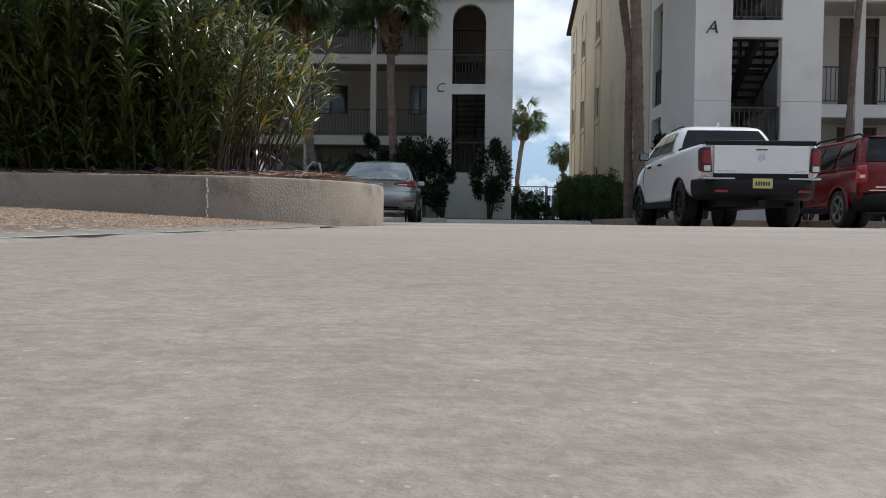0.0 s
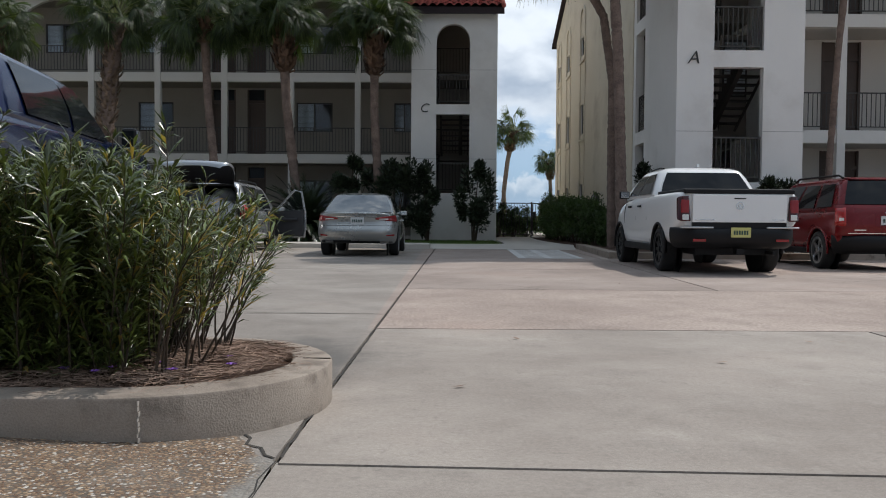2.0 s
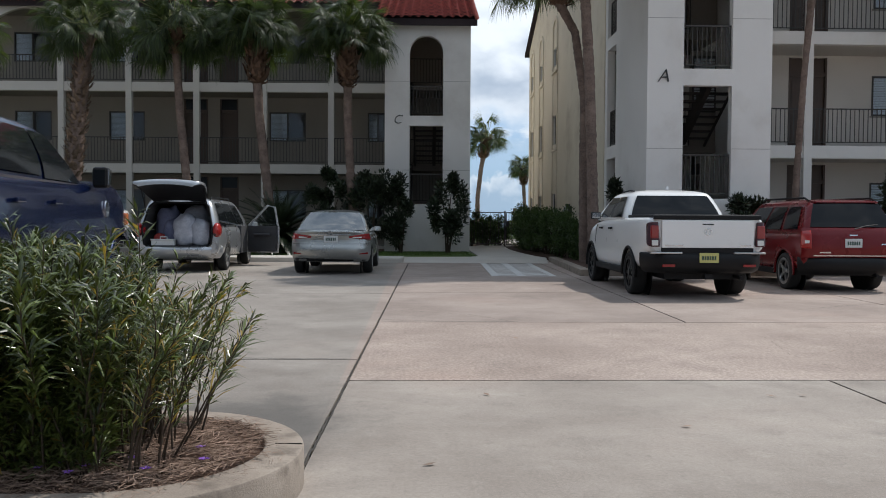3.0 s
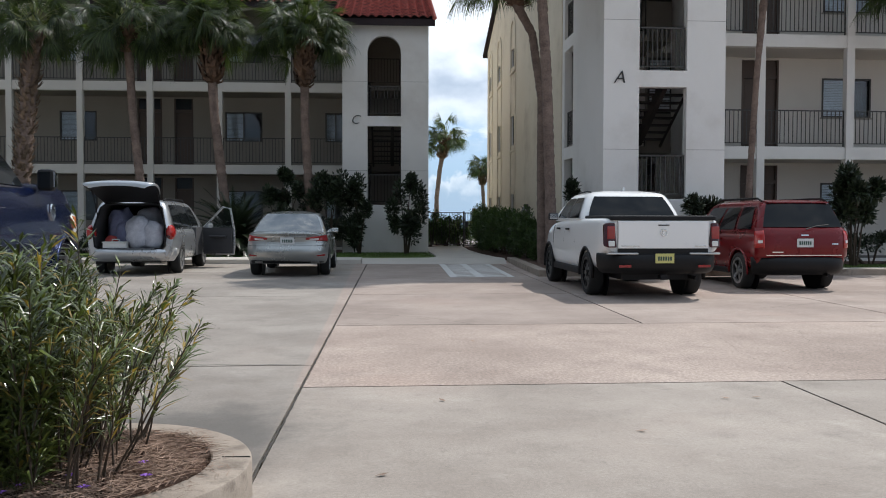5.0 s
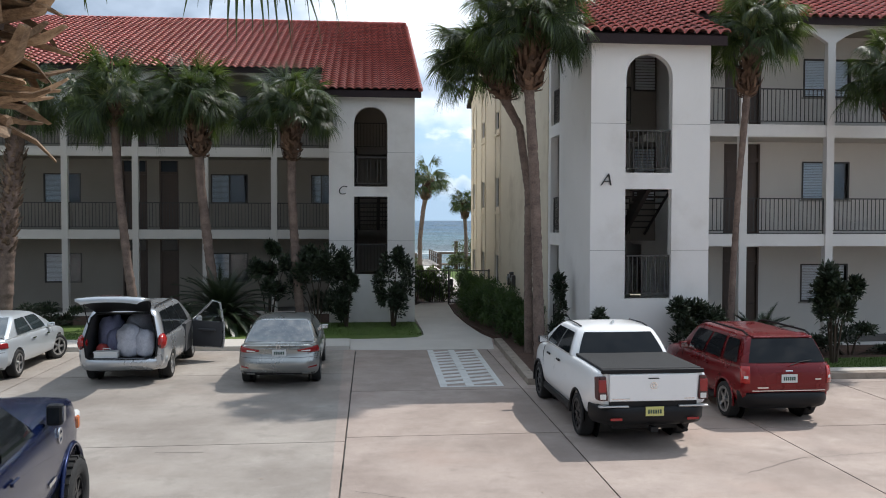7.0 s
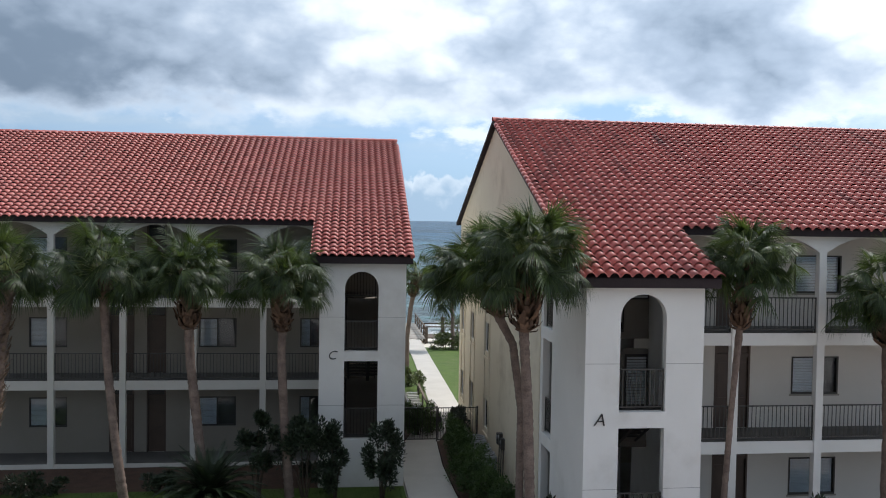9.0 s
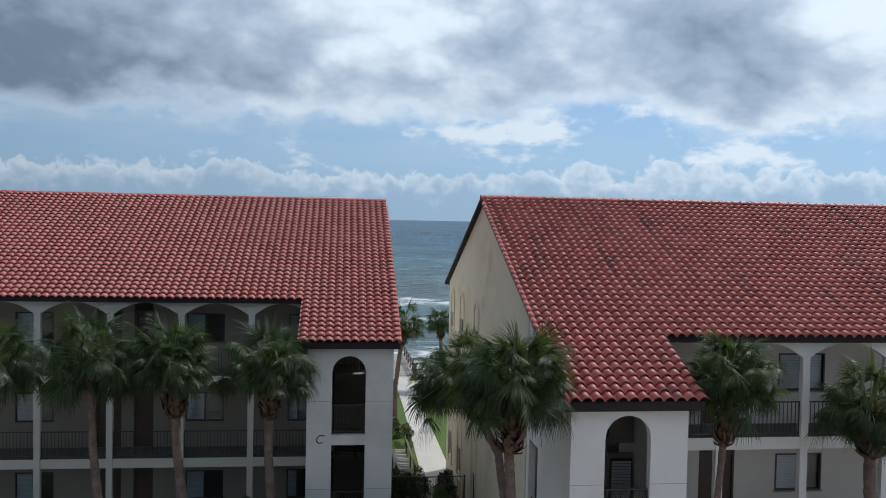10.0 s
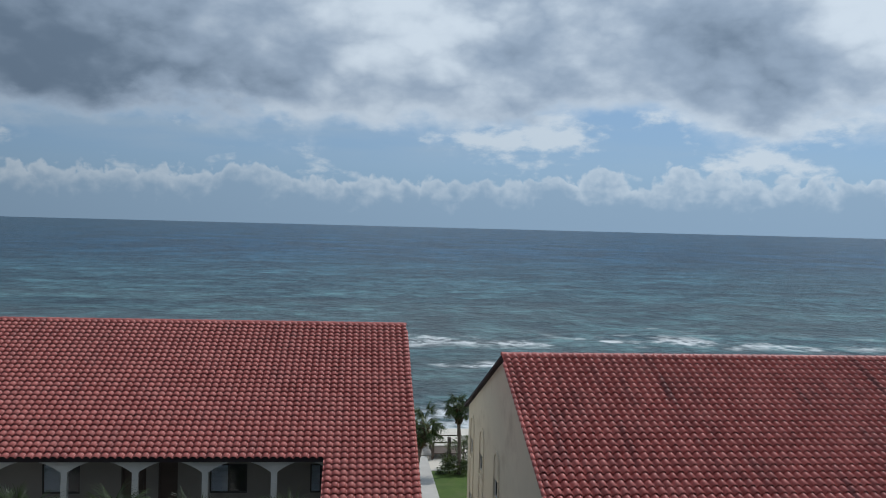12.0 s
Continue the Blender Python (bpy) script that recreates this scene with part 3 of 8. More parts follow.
def aggregate():
    m = bpy.data.materials.new("aggregate")
    m.use_nodes = True
    N = Nodes(m.node_tree)
    p = m.node_tree.nodes["Principled BSDF"]
    at = m.node_tree.nodes.new("ShaderNodeNewGeometry").outputs["Position"]
    v = m.node_tree.nodes.new("ShaderNodeTexVoronoi")
    v.inputs["Scale"].default_value = 75
    N.link(at, v.inputs["Vector"])
    r = m.node_tree.nodes.new("ShaderNodeSeparateColor")
    N.link(v.outputs["Color"], r.inputs[0])
    c = N.mix(r.outputs[0], (0.105, 0.052, 0.028), (0.42, 0.29, 0.175))
    c = N.mix(N.ramp(r.outputs[1], 0.80, 0.88), c, (0.56, 0.52, 0.46))
    c = N.mix(N.ramp(v.outputs["Distance"], 0.32, 0.70), c, (0.12, 0.094, 0.072))
    c = N.mix(N.math("MULTIPLY", N.ramp(N.noise(at, 1.4, 5, 0.6), 0.48, 0.75), 0.4), c, (0.36, 0.32, 0.27))
    # worn smooth towards the lane
    sep = m.node_tree.nodes.new("ShaderNodeSeparateXYZ")
    N.link(at, sep.inputs[0])
    worn = N.math("ADD", sep.outputs[0], N.math("MULTIPLY", N.math("SUBTRACT", N.noise(at, 6.0, 6, 0.65), 0.5), 0.22))
    c = N.mix(N.math("MULTIPLY", N.ramp(worn, -0.175, -0.105), 0.85), c, N.mix(N.noise(at, 14.0, 5, 0.65), (0.12, 0.11, 0.097), (0.36, 0.34, 0.305)))
    N.link(c, p.inputs["Base Color"])
    p.inputs["Roughness"].default_value = 0.85
    b = m.node_tree.nodes.new("ShaderNodeBump")
    b.inputs["Strength"].default_value, b.inputs["Distance"].default_value = 0.8, 0.006
    N.link(N.math("SUBTRACT", 1.0, v.outputs["Distance"]), b.inputs["Height"])
    N.link(b.outputs[0], p.inputs["Normal"])
    return m


M["aggregate"] = aggregate()

# land: one sheet that slopes down to the water
land = Shape()
profile = [(-160, -0.09), (46, -0.09), (70, -0.3), (80, -1.6), (110, -3.5), (160, -6)]
for (ya, za), (yb, zb) in zip(profile, profile[1:]):
    land.face((-1500, ya, za), (1500, ya, za), (1500, yb, zb), (-1500, yb, zb))
ground = tagged(new("ground", land.mesh("ground", M["sand"], True)), "pale beach sand and soil under the site", "ground", kind="structure")

# parking lot: joint bed and cast concrete slabs
road = tagged(new("road", Shape().box(-60, 60, -45, 27.4, -0.085, -0.05).mesh("road", M["joint"])), "concrete parking lot with dark open joints", "parking lot", kind="structure")


def slab(pts, z=0.0):
    s = Shape().prism(pts, -0.048, z)
    part("slab", s, M["concrete"], road)


def seam(y):
    """The long joint drifts slightly sideways."""
    return max(-0.067, -0.115 + 0.0156 * y)


def skew(y, x):
    """The joint nearest the island runs slightly aslant across the lane."""
    return 3.035 - 0.045 * min(x, 7.62) if y == 3.08 and x >= 0 else y


GAP = 0.013
rows_r = [-45, -28, -16, -8.2, -4.4, -0.7, 3.08, 6.74, 10.58, 14.9, 18.9, 27.3]
cols_r = [0, 3.86, 7.62, 11.4, 15.2, 19, 26, 40, 60]
rows_l = [-45, -28, -16, -8.2, -4.4, -0.7, 3.08, 7.75, 14.62, 21.2, 27.3]
cols_l = [0, -7.7, -11.5, -15.3, -19, -26, -40, -60]
for rows, cols in ((rows_r, cols_r), (rows_l, cols_l)):
    for ya, yb in zip(rows, rows[1:]):
        use = [c for c in cols if c not in (3.86, 11.4)] if ya == 6.74 else cols
        for ca, cb in zip(use, use[1:]):
            lo, hi = sorted((ca, cb))
            g = GAP if (ya, lo) != (3.25, 0) else 0.02
            pts = [(seam(ya) + lo + g, skew(ya, lo) + GAP), (seam(ya) + hi - g, skew(ya, hi) + GAP), (seam(yb) + hi - g, skew(yb, hi) - GAP), (seam(yb) + lo + g, skew(yb, lo) - GAP)]
            if cols is cols_l and (ya, ca) in ((-4.4, 0), (-0.7, 0)):
                continue
            slab(pts)

# raised pebble-dash apron beside the island
apron = Shape()
edge = [(-0.062, -4.35), (-0.062, -0.7), (-0.062, 1.2), (-0.062, 2.0), (-0.062, 2.7), (-0.07, 3.06), (-0.15, 3.14), (-0.22, 3.3), (-0.30, 3.45)]
for (xa, ya), (xb, yb) in zip(edge, edge[1:]):
    for k in range(8):
        p, q = (k / 8) ** 1.5, ((k + 1) / 8) ** 1.5
        rise = lambda w, y: 0.003 + 0.062 * min(1.0, w * 3.3)
        apron.face((xa - 4.5 * p, ya, rise(p, ya)), (xb - 4.5 * p, yb, rise(p, yb)), (xb - 4.5 * q, yb, rise(q, yb)), (xa - 4.5 * q, ya, rise(q, ya)))
    apron.face((xa - 4.5, ya, 0.065), (xb - 4.5, yb, 0.065), (-7.7, yb, 0.065), (-7.7, ya, 0.065))
pavement = tagged(new("pavement", apron.mesh("pavement", M["aggregate"], True)), "tan exposed aggregate paving with small pebbles", "pavement", kind="structure")

# ---------------------------------------------------------------- apartment buildings
FLOORS = (0.2, 3.42, 6.63)
PITCH = 0.425


def roof_z(v):
    """Height of the tile bed at distance v behind the tower front."""
    return 8.45 + PITCH * (v + 0.28) if v < 12.7 else 8.45 + PITCH * (12.98 - (v - 12.7))


def tile_mesh(name, roll):
    """One S-shaped clay tile: a rounded roll beside a shallow pan, open underneath, thick lower lip."""
    s = Shape()
    w, l, t = 0.315, 0.43, 0.016
    sec = [(-0.155, 0.002), (-0.125, -0.022), (-0.088, -0.014), (-0.055, 0.034), (-0.005, 0.066), (0.065, 0.070), (0.125, 0.042), (0.158, 0.004)]
    sec = [(u, h * roll) for u, h in sec]
    lo = [(u, -0.03, h + 0.092) for u, h in sec]
    hi = [(u * 0.95, l, h) for u, h in sec]
    lip = [(u, -0.03, h + 0.092 - 0.028) for u, h in sec]
    s.rings([lip, lo, hi], False, False)
    return s


def window(parent, x0, x1, z0, z1, y, split=True, blind=0.5, rng=random):
    """A sliding window set into a wall whose face is at y."""
    w = part("window", Shape().box(x0, x1, y + 0.10, y + 0.13, z0, z1), M["frame"], parent, "dark framed sliding window")
    f = Shape()
    for a, b, c, d in ((x0, x0 + 0.05, z0, z1), (x1 - 0.05, x1, z0, z1), (x0 + 0.05, x1 - 0.05, z0, z0 + 0.05), (x0 + 0.05, x1 - 0.05, z1 - 0.05, z1)):
        f.box(a, b, y - 0.015, y + 0.09, c, d)
    if split:
        f.box((x0 + x1) / 2 - 0.03, (x0 + x1) / 2 + 0.03, y, y + 0.085, z0 + 0.05, z1 - 0.05)
    part("window_frame", f, M["frame"], w)
    part("pane", Shape().box(x0 + 0.05, x1 - 0.05, y + 0.045, y + 0.05, z0 + 0.05, z1 - 0.05), M["window_glass"], w)
    if blind:
        b, k = Shape(), 0
        x_end = x0 + (x1 - x0) * blind
        zz = z0 + 0.06
        while zz < z1 - 0.06:
            b.box(x0 + 0.05, x_end, y + 0.065, y + 0.09, zz, zz + 0.04)
            zz += 0.05
        part("blind", b, M["blind"], w, "half drawn pale slatted blind")
    part("window_sill", Shape().box(x0 - 0.05, x1 + 0.05, y - 0.03, y, z0 - 0.05, z0), M["stucco_cream_shaded"], w)
    return w


BARS = {}


def railing(parent, x0, x1, y, z, h=1.06, axis="y", label=""):
    """Top and bottom rail with separate upright bars."""
    s = Shape()
    put = (lambda a, b, c, d, e, f: s.box(a, b, c, d, e, f)) if axis == "y" else (lambda a, b, c, d, e, f: s.box(c, d, a, b, e, f))
    put(x0, x1, y - 0.02, y + 0.02, z + h - 0.035, z + h)
    put(x0, x0 + 0.03, y - 0.016, y + 0.016, z, z + h - 0.035)
    put(x1 - 0.03, x1, y - 0.016, y + 0.016, z, z + h - 0.035)
    put(x0 + 0.03, x1 - 0.03, y - 0.015, y + 0.015, z + 0.09, z + 0.115)
    r = part("railing", s, M["rail"], parent, label)
    if h not in BARS:
        BARS[h] = Shape().box(-0.0095, 0.0095, -0.0095, 0.0095, 0.115, h - 0.035).mesh("bar", M["rail"])
    n = max(2, round((x1 - x0) / 0.125))
    for k in range(1, n):
        c = x0 + (x1 - x0) * k / n
        ob = new("bar", BARS[h])
        ob.parent = r
        ob.location = (c, y, z) if axis == "y" else (y, c, z)
    return r


def letter(parent, ch, x, y, z, size):
    cu = bpy.data.curves.new("letter", "FONT")
    cu.body, cu.size, cu.extrude, cu.bevel_depth, cu.shear, cu.align_x = ch, size, 0.02, 0.003, 0.24, "CENTER"
    cu.offset = -0.009
    tmp = new("letter_source", cu)
    me = bpy.data.meshes.new_from_object(tmp.evaluated_get(bpy.context.evaluated_depsgraph_get()))
    bpy.data.objects.remove(tmp)
    me.materials.clear()
    me.materials.append(M["letter"])
    ob = new("letter", me)
    ob.parent, ob.matrix_basis = parent, pose(x, y, z, 90, 0, 0)
    return tagged(ob, "black raised letter on the tower")


def condo(tx, ty, sgn, length, ch, units, letter_x, wall_mat, head, crown, spring, turn=0.0):
    """A three-storey block: stair tower at one end, galleries running away from it along sgn."""
    b = thing("apartment_building", "white stucco three storey apartment block with red tile roof", "building", pose(tx, ty, 0, 0, 0, turn))
    # block C's white trim is coloured darker to stand for its shade
    trim = "stucco" if sgn > 0 else "stucco_half_shade"
    W = 3.10                                     # the tower is W wide, in local x 0..W
    xa, xb = (W, W + length) if sgn > 0 else (-length, 0.0)
    inner = W if sgn > 0 else 0.0                # tower side that touches the galleries
    gable = 0.0 if sgn > 0 else W                # outer side
    # tower front with two tall openings, the upper arched
    s = Shape()
    o0, o1 = 0.90, 2.11
    wall_cells(s, 0, W, 0, 8.30, 0, 0.25, [(o0, o1, 1.82, head), (o0, o1, 5.02, crown + 0.02)])
    arch_fill(s, o0, o1, spring, crown + 0.02, 0.0, 0.25)
    tower = part("tower_wall", s, M["stucco"], b, "white stucco stair tower front")
    for zj in (3.05, 6.25):
        part("groove", Shape().box(0.0, o0, -0.004, 0.002, zj, zj + 0.012), M["groove"], tower)
        part("groove", Shape().box(o1, W, -0.004, 0.002, zj, zj + 0.012), M["groove"], tower)
    # tower flank on the gallery side
    part("tower_wall", Shape().prism([(0.25, 0), (4.6, 0), (4.6, roof_z(4.6) - 0.16), (0.25, roof_z(0.25) - 0.16)], inner - 0.2 if sgn > 0 else inner, inner if sgn > 0 else inner + 0.2, "x"), M["stucco"], b)
    # gable wall with slot openings beside the stair and windows further back
    g0, g1 = (0.0, 0.22) if sgn > 0 else (W - 0.22, W)
    holes = [(3.35, 4.45, z + 0.02, z + 2.88) for z in FLOORS[:2]] + [(3.35, 4.45, 6.65, 9.0)]
    gw = [(13.5, 14.5), (17.4, 18.4), (20.4, 21.3)] if sgn > 0 else []
    for va, vb in gw:
        holes += [(va, vb, z + 0.95, z + 2.15) for z in FLOORS]
    s = Shape()
    wall_cells(s, 0.25, 22.2, 0, 8.3, g0, g1, holes, axis="x")
    if sgn > 0:
        part("arch", arch_fill(Shape(), 3.35, 4.45, 8.45, 9.0, g0, g1, axis="x"), M["stucco"], b, "arched head of the stair opening")
    gv = (0.25, 3.35, 4.45, 7.0, 7.6, 12.7, 22.2)
    for va, vb in zip(gv, gv[1:]):
        lo = {3.35: 9.0, 7.0: 9.15 if sgn > 0 else 8.3}.get(va, 8.3)
        top = [(va, lo), (vb, lo), (vb, roof_z(vb) - 0.06), (va, roof_z(va) - 0.06)]
        if lo > 8.3:
            part("lintel", Shape().prism(top, g0, g1, "x"), M["stucco"], b)
        else:
            s.prism(top, g0, g1, "x")
    part("gable_wall", s, M["stucco"], b, "plain white stucco gable wall")
    if sgn > 0:
        # cream painted wall behind the stair, with flat raised bands round the windows
        s = Shape()
        wall_cells(s, 4.75, 22.23, 0, 8.3, -0.03, -0.002, [h for h in holes if h[0] > 12], axis="x")
        for va, vb in ((4.75, 7.0), (7.6, 12.7), (12.7, 22.23)):
            s.prism([(va, 8.3), (vb, 8.3), (vb, roof_z(min(vb, 22.2)) - 0.08), (va, roof_z(va) - 0.08)], -0.03, -0.002, "x")
        tan = part("painted_wall", s, M["stucco_tan"], b, "cream painted gable wall behind the stair")
        part("lintel", Shape().prism([(7.0, 9.15), (7.6, 9.15), (7.6, roof_z(7.6) - 0.08), (7.0, roof_z(7.0) - 0.08)], -0.03, -0.002, "x"), M["stucco_tan"], tan)
        w = part("window", Shape().box(0.14, 0.17, 7.0, 7.6, 8.3, 9.15), M["frame"], b, "dark narrow gable window")
        part("pane", Shape().box(0.08, 0.085, 7.0, 7.6, 8.3, 9.15), M["window_glass"], w)
        f = Shape().box(-0.075, -0.03, 6.86, 7.0, 8.2, 9.15).box(-0.075, -0.03, 7.6, 7.74, 8.2, 9.15).box(-0.09, -0.03, 6.82, 7.78, 8.12, 8.2)
        for k in range(10):
            a, e = math.pi * k / 10, math.pi * (k + 1) / 10
            f.prism([(7.3 + r * math.cos(t), 9.15 + r * math.sin(t)) for r, t in ((0.44, a), (0.44, e), (0.30, e), (0.30, a))], -0.075, -0.03, "x")
        part("surround", f, M["stucco_tan"], tan)
        for va, vb in gw:
            for z in FLOORS[:2]:
                for e in (va - 0.16, vb + 0.02):
                    part("band", Shape().box(-0.06, -0.03, e, e + 0.14, z + 2.3, z + 3.84), M["stucco_tan"], tan)
            for z in FLOORS:
                f = Shape()
                f.box(-0.075, -0.03, va - 0.16, va, z + 0.75, z + 2.3).box(-0.075, -0.03, vb, vb + 0.16, z + 0.75, z + 2.3)
                f.box(-0.09, -0.03, va - 0.2, vb + 0.2, z + 0.66, z + 0.75)
                if z < 6:
                    part("surround", f, M["stucco_tan"], tan)
            n = 12
            c, h = (va + vb) / 2, (vb - va) / 2 + 0.16
            for k in range(n):
                a, e = math.pi * k / n, math.pi * (k + 1) / n
                q = [(c + r * math.cos(t), 8.93 + r * math.sin(t)) for r, t in ((h, a), (h, e), (h - 0.16, e), (h - 0.16, a))]
                f.prism(q, -0.075, -0.03, "x")
            part("surround", f, M["stucco_tan"], tan)
            for z in FLOORS:
                w = part("window", Shape().box(0.14, 0.17, va, vb, z + 0.95, z + 2.15), M["frame"], b, "dark narrow gable window")
                part("pane", Shape().box(0.08, 0.085, va, vb, z + 0.95, z + 2.15), M["window_glass"], w)
                f = Shape().box(0.05, 0.11, va, va + 0.06, z + 0.95, z + 2.15).box(0.05, 0.11, vb - 0.06, vb, z + 0.95, z + 2.15)
                f.box(0.05, 0.11, va + 0.06, vb - 0.06, z + 0.95, z + 1.01).box(0.05, 0.11, va + 0.06, vb - 0.06, z + 2.09, z + 2.15).box(0.06, 0.10, (va + vb) / 2 - 0.02, (va + vb) / 2 + 0.02, z + 1.01, z + 2.09)
                part("window_frame", f, M["frame"], w)
    for z in FLOORS:
        railing(b, 3.35, 4.45, (g0 + g1) / 2, z + 0.02, axis="x")
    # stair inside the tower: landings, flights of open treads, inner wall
    # C's wall takes the darkened cream so its stairwell reads as shaded
    part("stair_wall", Shape().box(g1 if sgn > 0 else 0.2, W - 0.2 if sgn > 0 else g0, 5.6, 5.75, 0, 9.4), M["stucco" if sgn > 0 else "stucco_cream_shaded"], b, "plain wall behind the stairs")
    for z in FLOORS:
        part("landing", Shape().box(0.22, W - 0.22, 3.3, 5.6, z - 0.2, z), M["stucco_cream_shaded"], b)
        if z > 6:
            continue
        part("landing", Shape().box(0.22, W - 0.22, 0.28, 0.75, z + 1.45, z + 1.58), M["stair"], b)
        railing(b, o0 + 0.005, o1 - 0.005, 0.12, 5.03 if z > 1 else 1.85, 1.08)
        # up to the half landing by the front wall, then back over the same well
        for sa, sb, ya, yb, za, zb in ((1.05, 2.55, 3.3, 0.75, z, z + 1.52), (0.26, 0.94, 0.75, 3.3, z + 1.58, z + 3.22)):
            flight = part("stair_flight", Shape().tube([(sa, ya, za), (sa, yb, zb)], 0.04, 6), M["stair"], b, "dark open stair flight")
            part("stringer", Shape().tube([(sb, ya, za), (sb, yb, zb)], 0.04, 6), M["stair"], flight)
            # saw-toothed spine under the treads
            spine, dy, dz = [], (yb - ya) / 9, (zb - za) / 9
            for k in range(9):
                spine += [(ya + dy * k, za + dz * k), (ya + dy * k, za + dz * (k + 1))]
            spine += [(yb, zb), (yb, zb - 0.30), (ya + dy * 1.6, za - 0.02)]
            c = (sa + sb) / 2
            part("stringer", Shape().prism(spine, c - 0.06, c + 0.06, "x"), M["stair"], flight)
            for k in range(9):
                y, zz = ya + dy * (k + 0.5), za + dz * (k + 1)
                part("tread", Shape().box(sa, sb, y - 0.13, y + 0.13, zz, zz + 0.045), M["stair"], flight)
    # partition beside the flights with a pale louvred shutter on each floor
    for z in FLOORS[1:]:
        railing(b, 0.25, 2.10, 3.28, z, 1.06)
        part("stair_wall", Shape().box(2.14, 2.88, 3.34, 3.44, z, z + 2.7), M["stucco_cream_shaded"], b)
        lv = part("shutter", Shape().box(2.18, 2.86, 3.30, 3.337, z + 0.95, z + 2.55), M["frame"], b, "pale louvred shutter in a dark frame")
        for k in range(18):
            zz = z + 1.0 + 0.083 * k
            part("slat", Shape().box(2.23, 2.81, 3.262, 3.298, zz, zz + 0.06), M["blind"], lv)
    # gallery slabs, back wall, posts, railings
    WALL = 4.60
    for z in FLOORS:
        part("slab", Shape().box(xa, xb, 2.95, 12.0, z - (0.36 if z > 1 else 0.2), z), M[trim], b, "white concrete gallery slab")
        # thin dark sheet over the pale slab, added to cut bounce onto the walls
        part("gallery_floor", Shape().box(xa, xb, 2.98, WALL, z + 0.001, z + 0.006), M["gallery_floor"], b, "dark grey gallery floor")
        if z > 1:
            # darker colour in C stands for the deeper shade there
            part("gallery_ceiling", Shape().box(xa, xb, 3.16, WALL, z - 0.366, z - 0.361), M["ceiling_shaded" if sgn < 0 else "stucco_half_shade"], b, "gallery ceiling, the block's shade in its colour")
    part("slab", Shape().box(xa, xb, 2.95, 12.0, 9.56, 9.72), M["stucco_cream_shaded"], b)
    wins, doors = [], []
    for kind, ua, ub in units:
        x0, x1 = sorted((inner + sgn * ua, inner + sgn * ub))
        (wins if kind == "w" else doors).append((x0, x1))
    for i, z in enumerate(FLOORS):
        top = (FLOORS + (9.92,))[i + 1] - 0.36
        holes = [(x0, x1, z + 1.05, z + 2.25) for x0, x1 in wins] + [(x0 - 0.02, x1 + 0.02, z, z + 2.78) for x0, x1 in doors]
        # one cream, darker in C for gallery shade, lighter in A
        part("gallery_wall", wall_cells(Shape(), xa + (0.0 if sgn < 0 else 0.0), xb, z, top, WALL, WALL + 0.2, holes), M[wall_mat], b, "cream stucco gallery wall, coloured for how lit its block is")
        for k, (x0, x1) in enumerate(wins):
            window(b, x0, x1, z + 1.05, z + 2.25, WALL, True, (0.5, 0.48, 0.52)[(k + i) % 3] if sgn < 0 else (0.95, 0.6)[(k + i) % 2])
        for x0, x1 in doors:
            d = part("door", Shape().box(x0, x1, WALL + 0.07, WALL + 0.12, z, z + 2.22), M["door"], b, "dark brown entrance door with a transom")
            dp = Shape()
            for pz0, pz1 in ((0.18, 0.95), (1.12, 2.05)):
                dp.box(x0 + 0.1, x1 - 0.1, WALL + 0.055, WALL + 0.07, z + pz0, z + pz1)
            part("panel", dp, M["door"], d)
            fr = Shape().box(x0 - 0.02, x0 + 0.04, WALL - 0.01, WALL + 0.07, z, z + 2.78).box(x1 - 0.04, x1 + 0.02, WALL - 0.01, WALL + 0.07, z, z + 2.78)
            fr.box(x0 + 0.04, x1 - 0.04, WALL + 0.0, WALL + 0.12, z + 2.22, z + 2.34)
            part("door_frame", fr, M["door"], d)
            part("transom", Shape().box(x0 + 0.04, x1 - 0.04, WALL + 0.06, WALL + 0.065, z + 2.34, z + 2.78), M["pane" if sgn < 0 else "door"], d)
            part("door_handle", Shape().tube([(x1 - 0.12, WALL + 0.055, z + 1.02), (x1 - 0.12, WALL + 0.02, z + 1.02), (x1 - 0.24, WALL + 0.02, z + 1.02)], 0.012, 6), M["rail"], d)
    posts = []
    u = 2.28
    while u < length - 0.3:
        posts.append(inner + sgn * u)
        u += 2.655
    for c in posts:
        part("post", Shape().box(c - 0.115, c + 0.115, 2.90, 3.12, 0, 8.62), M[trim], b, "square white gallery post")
    stops = sorted([inner] + posts + [inner + sgn * length])
    for a, c in zip(stops, stops[1:]):
        a2, c2 = a + (0.115 if a in posts else 0), c - (0.115 if c in posts else 0)
        for z in FLOORS[1:]:
            railing(b, a2, c2, 3.03, z)
        # flat arches under the roof edge
        s = arch_fill(Shape(), a2, c2, 9.02, 9.62, 2.92, 3.10, 18, 9.47, 8.62, 0.115)
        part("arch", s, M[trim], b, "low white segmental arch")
    # end wall, rear wall
    e0, e1 = (xb - 0.2, xb) if sgn > 0 else (xa, xa + 0.2)
    part("end_wall", Shape().box(e0, e1, 4.8, 22.0, 0, 9.5), M["stucco"], b)
    part("rear_wall", Shape().box(min(xa, 0), max(xb, W), 22.0, 22.2, 0, 9.6), M["stucco"], b)
    # roof bed: a sheet with thickness, stepped forward over the tower
    over = 0.22
    gx = gable - sgn * over
    step = inner + sgn * 0.30
    far_x = inner + sgn * (length + 0.3)
    s = Shape()
    for p, q, va, vb in ((gx, step, -0.28, 2.72), (gx, far_x, 2.72, 12.7), (gx, far_x, 12.7, 22.7)):
        lo, hi = sorted((p, q))
